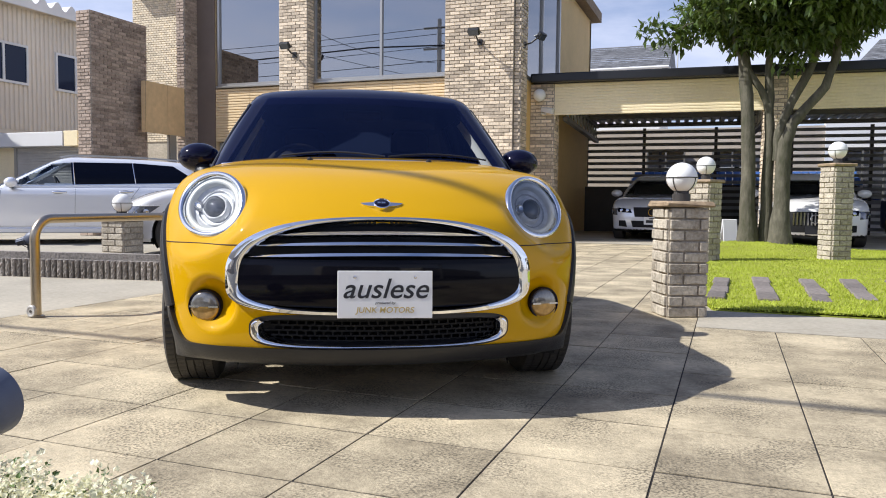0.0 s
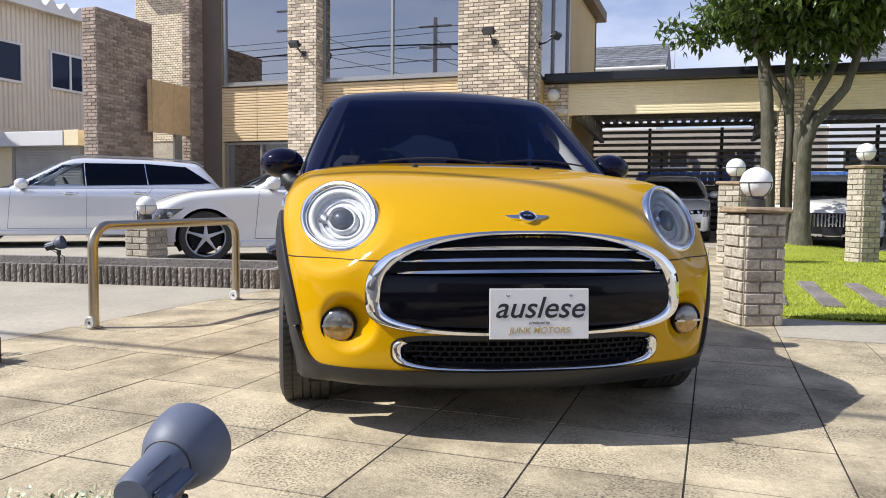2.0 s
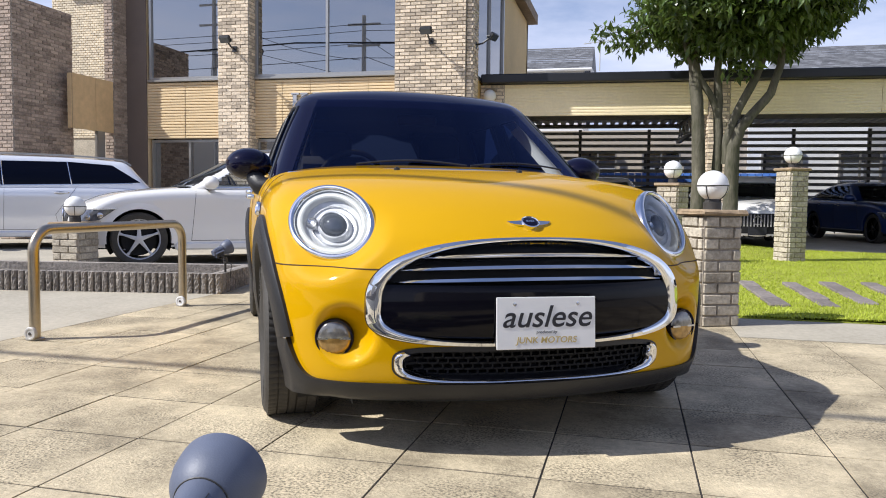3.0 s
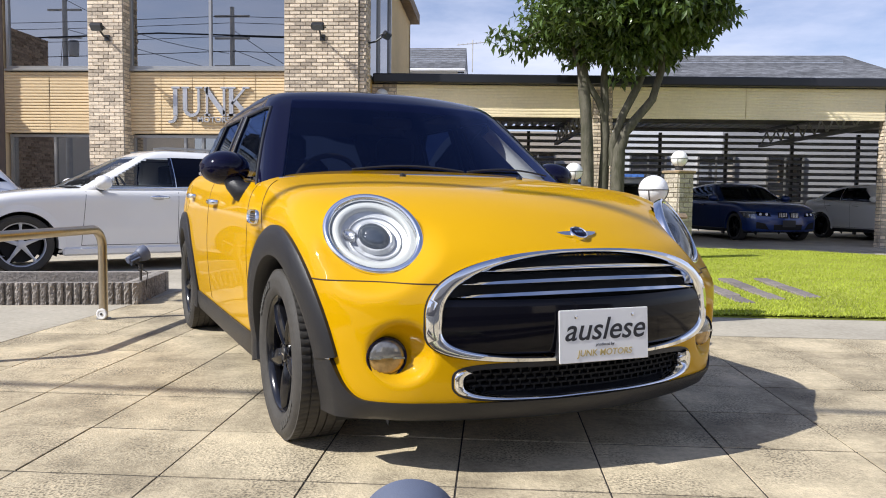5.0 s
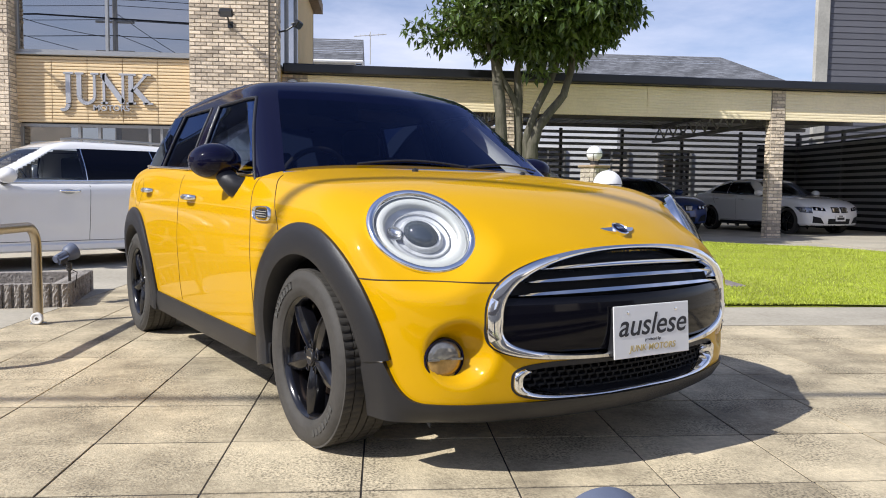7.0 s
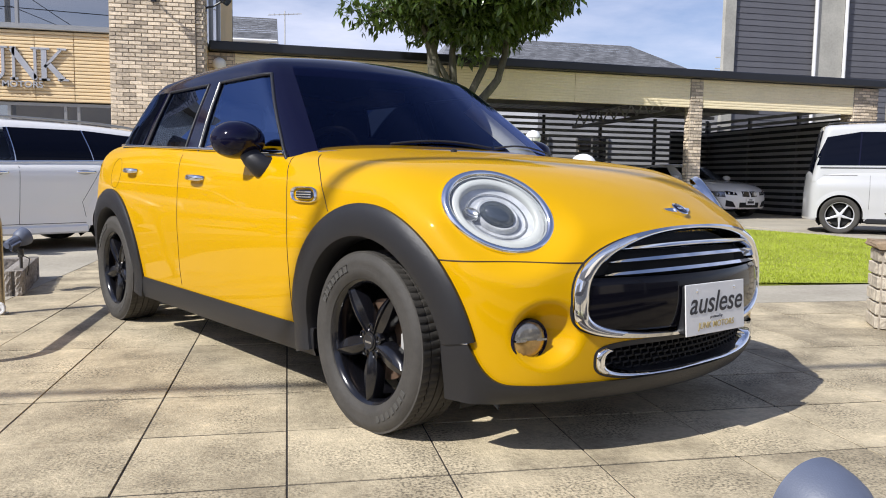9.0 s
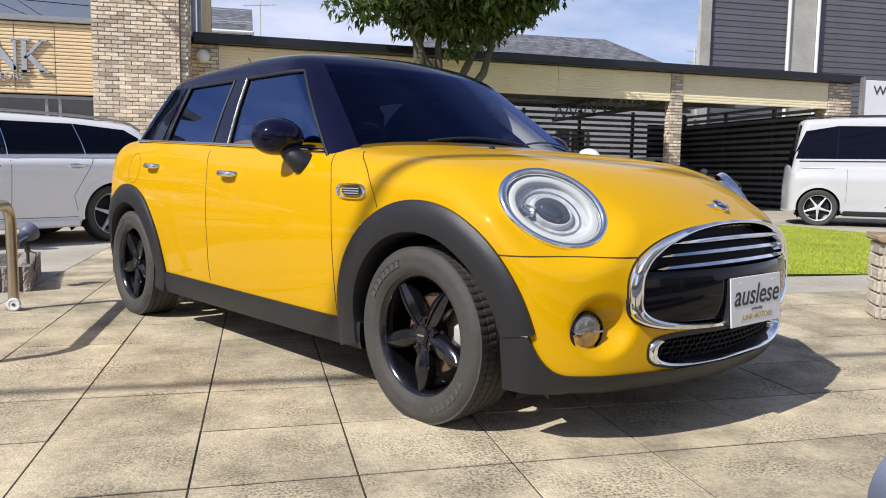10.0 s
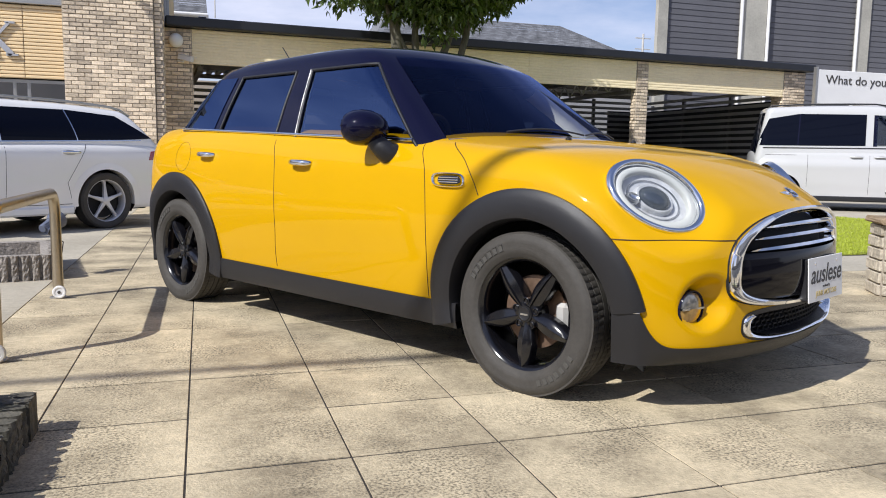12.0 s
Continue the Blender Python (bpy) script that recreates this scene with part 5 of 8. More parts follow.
    part("grille_void", patch(car_plain, vec(0.0, half_at(zu, -0.002) * ss, zu), (1, 0, 0), -0.055), M_DARK, grille, smooth=60)
    zl = np.linspace(0.379, 0.566, 18)[:, None]
    bulge = 0.002 + 0.010 * (np.sin(np.pi * np.clip((zl - 0.379) / 0.187, 0, 1)) ** 0.5) + 0 * ss
    part("black_panel", patch(car_plain, vec(0.0, half_at(zl, -0.03) * ss, zl), (1, 0, 0), bulge), M_PANELBLACK, grille, "gloss black grille panel", smooth=60)
    for zc, reach_y in ((0.660, 0.385), (0.623, 0.445), (0.585, 0.475)):
        s2 = np.linspace(-1, 1, 50)
        yb = reach_y * s2
        zc2 = zc - 0.012 * np.abs(s2) ** 2.2
        rows = []
        for dz, h in ((0.0068, -0.045), (0.0060, 0.002), (0.000, 0.006), (-0.0045, 0.009), (-0.0065, 0.006), (-0.007, -0.045)):
            p = reach(car_plain, vec(0.0, yb, zc2 + dz * np.sqrt(1.02 - s2 ** 4)), (1, 0, 0))
            rows.append(p + normal_at(car_plain, p) * h)
        bm = bmesh.new()
        sheet(bm, np.array(rows))
        bmesh.ops.recalc_face_normals(bm, faces=bm.faces[:])
        part("slat", bm, M_CHROME, grille, "chrome slat", smooth=40)
    # lower intake
    ring = ring_on(car_plain, intake_edge, (0.011, 0.010, -0.012, -0.030), (-0.01, 0.003, 0.004, -0.07), 160)
    intake = part("lower_intake", ring, M_CLAD, car, "black lower intake in a chrome moulding", smooth=60)
    th = np.radians(np.linspace(142, 398, 120))
    wide = 0.45 + 0.65 * np.abs(np.cos(th)) ** 1.5
    rows = []
    for w, h in ((0.004, -0.01), (0.004, 0.008), (-0.003, 0.015), (-0.018, 0.013), (-0.023, 0.006), (-0.025, -0.04)):
        y, z = intake_edge(th, w * wide if w < 0 else w + 0 * th)
        p = reach(car_plain, vec(0.0, y, z), (1, 0, 0))
        rows.append(p + normal_at(car_plain, p) * h)
    bm = bmesh.new()
    sheet(bm, np.array(rows))
    bmesh.ops.recalc_face_normals(bm, faces=bm.faces[:])
    part("chrome_moulding", bm, M_CHROME, intake, "chrome moulding along the intake's lower edge", smooth=60)
    zi, si = np.linspace(0.258, 0.360, 6)[:, None], np.linspace(-0.45, 0.45, 50)[None, :]
    part("intake_void", patch(car_plain, vec(0, si + 0 * zi, zi + 0 * si), (1, 0, 0), -0.075), M_DARK, intake)
    for r in range(5):
        for c in range(26):
            y = -0.40 + 0.032 * c + (0.016 if r % 2 else 0)
            z = 0.272 + 0.0185 * r
            p = reach(car_plain, vec(0, y, z), (1, 0, 0))
            if abs(y) < 0.42:
                bmx = boxes((float(p[0]) - 0.060, float(p[0]) - 0.036, y - 0.0135, y + 0.0135, z - 0.003, z + 0.003))
                box(bmx, float(p[0]) - 0.060, float(p[0]) - 0.036, y + 0.012, y + 0.018, z - 0.003, z + 0.0155)
                if (r, c) == (0, 0):
                    comb = bmx
                else:
                    me_t = bpy.data.meshes.new("t")
                    bmx.to_mesh(me_t)
                    bmx.free()
                    comb.from_mesh(me_t)
                    bpy.data.meshes.remove(me_t)
    part("intake_mesh", comb, M_DARK, intake, "black honeycomb mesh")
    # front lip
    az = np.radians(np.linspace(-67.6, 67.6, 160))[None, :]
    ez = np.clip((np.abs(np.degrees(az)) - 52) / 9.5, 0, 1)
    zt = 0.247 + 0.122 * ez ** 3
    st = np.array([0.0, 0.0, 0.25, 0.8, 1.0, 1.0])[:, None]
    lf = np.array([-0.12, -0.035, -0.008, 0.010, 0.008, -0.01])[:, None] + np.array([0.125, 0.05, 0.028, 0.012, 0.010, 0.006])[:, None] * ez
    lz = 0.180 + st * (zt - 0.180)
    p = reach(car_plain, vec(0.0, 0, np.maximum(lz, 0.225)), vec(np.cos(az), np.sin(az), 0) + 0 * lz[..., None])
    nn = vec(np.cos(az), np.sin(az), 0) + 0 * lz[..., None]
    p = p + nn * (lf + 0 * az)[..., None]
    p[..., 2] = lz
    bm = bmesh.new()
    sheet(bm, p)
    # closed ends beside the wheels
    for e, s in ((0, -1), (-1, 1)):
        sheet(bm, np.stack([p[:, e], p[:, e] + np.array([-0.004, -0.12 * s, 0.0])], 1))
    bmesh.ops.recalc_face_normals(bm, faces=bm.faces[:])
    part("front_lip", bm, M_CLAD, car, "black plastic front lip", smooth=40)
    for s in (-1, 1):
        an = np.radians(np.linspace(61.5, 67.4, 12)) * s
        q = reach(car_plain, vec(0.0, 0, 0.368 + 0 * an), vec(np.cos(an), np.sin(an), 0 * an)) + 0.019 * vec(np.cos(an), np.sin(an), 0 * an)
        part("shut_line", tube(bmesh.new(), [tuple(w) for w in q], 0.0022, 6), M_SILVER, car)
    # emblem
    p = reach(car_plain, vec(0.1, 0.0, 0.757), (1, 0, 0))
    nn = normal_at(car_plain, p)
    em = Matrix.Translation(tuple(p + nn * 0.004)) @ Vector(tuple(nn)).to_track_quat("Z", "Y").to_matrix().to_4x4()
    bm = lathe(bmesh.new(), [(0.031, -0.006), (0.031, 0.008), (0.028, 0.010), (0.026, 0.007), (0, 0.007)], 32)
    emblem = part("emblem", bm, M_CHROME, car, "chrome winged badge with a dark disc", smooth=40)
    emblem.matrix_basis = em
    part("disc", lathe(bmesh.new(), [(0.0255, 0.0075), (0.024, 0.0085), (0, 0.009)], 32), M_BLACKGLOSS, emblem, smooth=60)
    for bx0, bx1 in ((-0.016, -0.008), (-0.006, -0.003), (-0.001, 0.006), (0.008, 0.012)):
        part("badge_bar", boxes((bx0, bx1, -0.005, 0.005, 0.009, 0.0105)), M_CHROME, emblem)
    bm = bmesh.new()
    for s in (-1, 1):
        top = [(s * 0.026, 0.011), (s * 0.078, 0.013), (s * 0.066, 0.000), (s * 0.052, -0.007), (s * 0.026, -0.015)]
        a = [bm.verts.new((px, py, 0.007 - abs(px) * 0.10)) for px, py in top]
        b = [bm.verts.new((px, py, -0.012 - abs(px) * 0.12)) for px, py in top]
        bm.faces.new(a)
        for i in range(5):
            bm.faces.new((a[i], a[(i + 1) % 5], b[(i + 1) % 5], b[i]))
    bmesh.ops.recalc_face_normals(bm, faces=bm.faces[:])
    part("wings", bm, M_CHROME, emblem)
    # plate
    pm = pose(0.768, 0.003, 0.449, 90, 0, 86.5) @ pose(0, 0, 0, -4)
    bm = boxes((-0.165, 0.165, -0.0825, 0.0825, 0.0, 0.004), bevel=0.0015)
    plate = part("number_plate", bm, M_WHITE, car, "white advertising plate in place of a number plate")
    plate.matrix_basis = pm
    part("plate_holder", boxes((-0.162, 0.162, -0.079, 0.079, -0.036, -0.0005), bevel=0.006), M_CLAD, plate)
    lettering("lettering", "auslese", 0.098, 0.0004, M_INK, plate, Matrix.Translation((0, -0.012, 0.0048)), 0.28, 0.0008, 0.298, "dark slanted lettering")
    lettering("lettering", "produced by", 0.014, 0.0004, M_INK, plate, Matrix.Translation((0, -0.033, 0.0048)), 0.2, 0, 0.07)
    lettering("lettering", "JUNK MOTORS", 0.028, 0.0004, M_GOLD, plate, Matrix.Translation((0, -0.063, 0.0048)), 0.15, 0.0003, 0.205, "ochre lettering")
    for s in (-1, 1):
        part("plate_bolt", lathe(bmesh.new(), [(0.006, 0.0035), (0.006, 0.0045), (0, 0.0052)], 12, Matrix.Translation((0.105 * s, 0.06, 0))), M_CHROME, plate)

    # cabin: roof, pillars, panes
    rv = np.radians(np.linspace(-90, 90, 61))
    rx = np.linspace(-2.35, -1.45, 40)
    up = vec(0, np.sin(rv), np.cos(rv))[:, None, :]
    ZR = 1.305
    a = reach(cabin_skin, vec(rx, 0, ZR)[None], up)
    fa = np.radians(np.linspace(0, 90, 40))[1:]
    b = reach(cabin_skin, vec(-1.45, 0, ZR)[None, None], vec(np.sin(fa)[None], np.cos(fa)[None] * np.sin(rv)[:, None], np.cos(fa)[None] * np.cos(rv)[:, None]))
    ra = np.radians(np.linspace(90, 0, 24))[:-1]
    c = reach(cabin_skin, vec(-2.35, 0, ZR)[None, None], vec(-np.sin(ra)[None], np.cos(ra)[None] * np.sin(rv)[:, None], np.cos(ra)[None] * np.cos(rv)[:, None]))
    bm = bmesh.new()
    sheet(bm, np.concatenate([c, a, b], 1))
    tidy(bm)
    bmesh.ops.recalc_face_normals(bm, faces=bm.faces[:])
    part("roof", bm, M_BLACKGLOSS, car, "gloss black roof", smooth=60)
    zr = np.linspace(0.915, 1.31, 26)[:, None]
    tz = (zr - 0.945) / 0.36
    def screen_half(z):
        return 0.705 - 0.165 * np.clip((z - 0.95) / 0.39, -0.2, 1.1)
    fx = -0.66 - 0.385 * tz          # front edge of the front window
    def side(x0, x1, s, n=16):
        k = np.linspace(0, 1, n)[None, :]
        return vec(x0 + (x1 - x0) * k + 0 * zr, 0, zr), (0, s, 0)
    for s in (-1, 1):
        k = np.linspace(0, 1, 14)[None, :]
        yb = screen_half(zr)
        ox = fx + (-1.3 - fx) * k
        dx, dy = (screen_x(yb, zr) + 1.3) * k, (1 - k) * 0.7 + yb * k
        part("a_pillar", patch(cabin_skin, vec(ox, 0, zr + 0 * k), vec(dx, s * dy, 0), 0.0, 0.03), M_BLACKGLOSS, car, smooth=50)
        part("pillar_trim", patch(cabin_skin, vec(ox[:, 2:], 0, zr + 0 * k[:, 2:]), vec(dx[:, 2:], s * dy[:, 2:], 0), -0.035 - 0.10 * (1 - k[:, 2:]) + 0 * zr), M_TRIM, car, "pale grey inner pillar trim", smooth=50)
        part("b_pillar", patch(cabin_skin, *side(-1.50 - 0.03 * tz, -1.685 + 0.02 * tz, s, 6), 0.0, 0.03), M_BLACKGLOSS, car, smooth=50)
        def fan(a0, a1, n=14):
            an = np.radians(a0 + (a1 - a0) * np.linspace(0, 1, n)[None, :] + 0 * zr)
            return vec(-2.2, 0, zr + 0 * an), vec(np.cos(an), s * np.sin(an), 0)
        a0 = np.degrees(np.arctan2(glass_wide(zr), -0.06 + 0.09 * tz))
        part("c_pillar", patch(cabin_skin, *fan(a0, 141), 0.0, 0.03), M_BLACKGLOSS, car, smooth=50)
        part("quarter_window", patch(cabin_skin, *fan(a0 + 5, 134), 0.004, 0.01), M_GLASS_DARK, car, "dark quarter window", smooth=50)
        for nm_, x0, x1, mt in (("front_window", fx, -1.50 - 0.03 * tz, M_SIDEGLASS), ("rear_window", -1.685 + 0.02 * tz, -2.26 + 0.09 * tz, M_GLASS_DARK)):
            g = part(nm_, patch(cabin_skin, *side(x0, x1, s, 20), -0.006), mt, car, "dark tinted side window", smooth=60)
            g.visible_shadow = False
            # seal frame round the pane
            x0, x1 = x0 + 0 * zr, x1 + 0 * zr
            loop = np.concatenate([vec(x0[:, 0], 0, zr[:, 0]), vec(np.linspace(x0[-1, 0], x1[-1, 0], 16)[1:], 0, zr[-1, 0]), vec(x1[::-1, 0], 0, zr[::-1, 0])[1:]], 0)
            part("window_seal", strip(cabin_skin, loop, (0, s, 0), 0.008, 0.0, 8), M_CLAD, car, smooth=60)
        part("b_trim", strip(cabin_skin, vec(-1.512 - 0.03 * tz[:, 0], 0, zr[:, 0]), (0, s, 0), 0.0022, 0.004), M_ALU, car, "bright trim", smooth=60)
        # beltline chrome
        bx = np.linspace(-2.72, -0.66, 50)
        bz = 0.935 + 0.072 * np.clip((-0.5 - bx) / 1.9, 0, 1.2)
        part("belt_trim", strip(cabin_skin, vec(bx, 0, bz + 0.006), (0, s, 0), 0.008, 0.010, 8), M_CHROME, car, "chrome belt trim", smooth=60)
    # rear pane
    an = np.radians(np.linspace(141, 219, 30))[None, :] + 0 * zr
    part("rear_pane", patch(cabin_skin, vec(-2.2, 0, zr + 0 * an), vec(np.cos(an), np.sin(an), 0), 0.0), M_GLASS_DARK, car, "dark rear window", smooth=60).visible_shadow = False
    # windscreen
    zs = np.linspace(0.945, 1.352, 30)[:, None]
    ks = np.linspace(-1, 1, 50)[None, :]
    yy = screen_half(zs) * ks
    scr = part("windscreen", patch(cabin_skin, vec(-1.3, 0, zs + 0 * ks), vec(screen_x(np.abs(yy), zs) + 1.3, yy, 0), 0.003), M_GLASS, car, "dark tinted windscreen", smooth=60)
    scr.visible_shadow = False
    k = np.linspace(-1, 1, 60)
    zc = 0.962 - 0.022 * np.abs(k) ** 2
    yy = 0.715 * k
    part("cowl_trim", strip(cabin_skin, vec(-1.3, 0, zc), vec(screen_x(np.abs(yy), zc) + 1.3, yy, 0 * k), 0.009, 0.010, 8), M_CHROME, car, "bright strip at the windscreen base", smooth=60)
    # wipers
    for y0, y1 in ((0.10, 0.62), (-0.42, 0.08)):
        t = np.linspace(0, 1, 20)
        yw, zw = y0 + (y1 - y0) * t, 0.985 + 0.02 * np.sin(np.pi * t)
        part("wiper", strip(cabin_skin, vec(-1.3, 0, zw), vec(screen_x(np.abs(yw), zw) + 1.3, yw, 0 * t), 0.0045, 0.012), M_INK, car)
    for y0 in (-0.28, 0.28):
        q = reach(car_skin, vec(-0.22, y0, 0.7), (0, 0, 1))
        part("washer_jet", lathe(bmesh.new(), [(0.014, -0.003), (0.013, 0.008), (0.005, 0.014), (0, 0.014)], 12, Matrix.Translation(tuple(q))), M_CLAD, car)
    part("aerial_rod", tube(bmesh.new(), [(-2.52, 0.0, 1.385), (-2.54, 0, 1.41), (-2.72, 0, 1.60)], [0.014, 0.005, 0.003], 8), M_CLAD, car)
    # inside
    bm = boxes((-0.95, -0.45, -0.66, 0.66, 0.72, 0.955), bevel=0.05)
    part("dashboard", bm, M_SEAT, car)
    part("cabin_floor", boxes((-2.9, -0.5, -0.72, 0.72, 0.42, 0.47)), M_DARK, car)
    part("rear_shelf", boxes((-3.0, -2.45, -0.62, 0.62, 0.90, 0.94)), M_SEAT, car)
    for s in (-1, 1):
        part("door_card", boxes((-2.4, -0.7, s * 0.70 - 0.02, s * 0.70 + 0.02, 0.45, 0.935), bevel=0.01), M_SEAT, car)
        seat = part("front_seat", box(boxes((-1.75, -1.2, s * 0.36 - 0.25, s * 0.36 + 0.25, 0.47, 0.66), bevel=0.05), -1.92, -1.74, s * 0.36 - 0.24, s * 0.36 + 0.24, 0.60, 1.10, 0.05, m=None), M_SEAT, car, smooth=40)
        part("headrest", boxes((-1.95, -1.85, s * 0.36 - 0.13, s * 0.36 + 0.13, 1.08, 1.26), bevel=0.04), M_SEAT, seat, smooth=40)
    part("rear_seat", boxes((-2.5, -2.38, -0.6, 0.6, 0.5, 1.02), bevel=0.04), M_SEAT, car)
    sw = lathe(bmesh.new(), [(0.165 + 0.014 * math.cos(t), 0.014 * math.sin(t)) for t in np.linspace(0, math.tau, 9)], 36)
    wheel = part("steering_wheel", sw, M_SEAT, car, smooth=60)
    wheel.matrix_basis = pose(-1.02, -0.36, 0.93, 0, -65, 0)
    mir = part("rear_view_mirror", boxes((-1.06, -1.03, -0.11, 0.11, 1.235, 1.295), bevel=0.012), M_SEAT, car)
    return car


def sill_sheet(sx, zz, lf, s):
    p = reach(car_plain, vec(sx + 0 * zz, 0, np.maximum(zz, 0.255)), (0, s, 0))
    p[..., 1] += s * (lf + 0 * sx)
    p[..., 2] = zz
    bm = bmesh.new()
    sheet(bm, p)
    bmesh.ops.recalc_face_normals(bm, faces=bm.faces[:])
    return bm


make_hatchback()

# ---- pillars with globe lamps ----
M_GLOBE = surface("opal_globe", (0.86, 0.86, 0.84), 0.35, vary2=0.03, scale2=4)


def globe_pillar(x, y, rz, h, w=0.32, seed=0, globe=0.105, bl=0.21, bh=0.075, z=0.0):
    """A square brick pillar with a stone cap and a round opal lamp, the lamp a thing of its own."""
    th = thing("brick_pillar", "square pale-brick garden pillar with a stone cap", "pillar", pose(x, y, z, 0, 0, rz), "garden pillars")
    part("core", boxes((-w / 2, w / 2, -w / 2, w / 2, 0, h)), M_MORTAR, th)
    for k in range(4):
        c, s = round(math.cos(k * math.pi / 2)), round(math.sin(k * math.pi / 2))
        o = Vector((-w / 2 * c + w / 2 * s, -w / 2 * s - w / 2 * c, 0.0))
        brick_face(th, o, (c, s), w, 0, h, bl if k % 2 else bl, bh, M_STONE, True, seed + k, 0.012, 0.012, shift=(bl / 2 if k % 2 else 0))
    bm = boxes((-w / 2 - 0.038, w / 2 + 0.038, -w / 2 - 0.038, w / 2 + 0.038, h + 0.002, h + 0.045), bevel=0.012)
    rr = random.Random(seed)
    for v in bm.verts:
        v.co += Vector((rr.uniform(-.006, .006), rr.uniform(-.006, .006), rr.uniform(-.004, .004)))
    part("cap", bm, M_CAP, th, "brown riven stone cap")
    g = thing("globe_lamp", "white opal globe lamp on a dark collar", "lamp", pose(x, y, z + h + 0.044, 0, 0, rz), "globe lamps")
    part("collar", lathe(bmesh.new(), [(0.062, 0), (0.062, 0.05), (0.052, 0.055), (0.05, 0.075), (0, 0.075)], 24), M_STEELDARK, g, smooth=40)
    bm = bmesh.new()
    bmesh.ops.create_uvsphere(bm, u_segments=32, v_segments=20, radius=globe, matrix=Matrix.Translation((0, 0, 0.06 + globe)))
    part("globe", bm, M_GLOBE, g, smooth=60)
    cage = [[(1.02 * globe * math.cos(t), 1.02 * globe * math.sin(t), 0.06 + globe) for t in np.linspace(0, math.tau, 29)[:-1]]]
    part("band", tube(bmesh.new(), cage[0], 0.004, 6, closed=True), M_STEELDARK, g)
    for k in range(4):
        t = k * math.pi / 2 + 0.6
        part("wire", tube(bmesh.new(), [(0.055 * math.cos(t), 0.055 * math.sin(t), 0.05)] + [(1.02 * globe * math.sin(a) * math.cos(t), 1.02 * globe * math.sin(a) * math.sin(t), 0.06 + globe - 1.02 * globe * math.cos(a)) for a in np.linspace(0.5, 1.57, 6)], 0.0035, 5), M_STEELDARK, g)
    return th


globe_pillar(-0.338, 5.57, 26, 0.75, 0.272, 11)
globe_pillar(1.37, 11.95, 31, 1.32, 0.295, 21, 0.125)
globe_pillar(-0.34, 10.95, 60, 1.05, 0.30, 31, 0.125, z=0.02)
globe_pillar(-7.0, 7.35, 2, 0.60, 0.33, 41, 0.115, z=-0.10)
globe_pillar(1.135, 4.095, 60, 0.48, 0.27, 51, 0.105)


# ---- steel rail ----
def bike_rail():
    th = thing("steel_rail", "low bent stainless-steel parking rail with round floor plates", "rail", pose(-4.22, 3.68, 0))
    steel = surface("brushed_steel", (0.50, 0.43, 0.33), 0.32, metal=1.0, vary=0.08, scale=40, rough_vary=0.08)
    H, r, L_ = 0.636, 0.13, 1.49
    pts = [(0, 0, 0)] + [(0, r - r * math.cos(a), H - r + r * math.sin(a)) for a in np.linspace(0, math.pi / 2, 10)] + [(0, L_ - r + r * math.sin(a), H - r + r * math.cos(a)) for a in np.linspace(0, math.pi / 2, 10)] + [(0, L_, 0)]
    part("tube", tube(bmesh.new(), pts, 0.0305, 20), steel, th, smooth=60)
    for y in (0, L_):
        part("floor_plate", lathe(bmesh.new(), [(0.05, 0.002), (0.05, 0.008), (0.034, 0.012)], 20, Matrix.Translation((0, y, 0))), M_ALU, th, smooth=40)
        c = part("lock_disc", lathe(bmesh.new(), [(0, -0.012), (0.034, -0.012), (0.038, -0.008), (0.038, 0.008), (0.034, 0.012), (0.026, 0.012), (0.024, 0.009), (0, 0.009)], 24, pose(0.012, y - 0.045, 0.042, 90)), M_WHITEWALL if y else M_GALV, th, "pale round lock disc", smooth=40)
        part("lock_core", lathe(bmesh.new(), [(0.009, 0.009), (0.009, 0.013), (0, 0.013)], 12, pose(0.012, y - 0.045, 0.042, 90)), M_STEELDARK, c)


bike_rail()


# ---- split-block planters ----
M_SPOT = surface("slate_blue_plastic", (0.10, 0.117, 0.168), 0.5, vary2=0.1, scale2=9, bump=0.1, bump_scale=300)


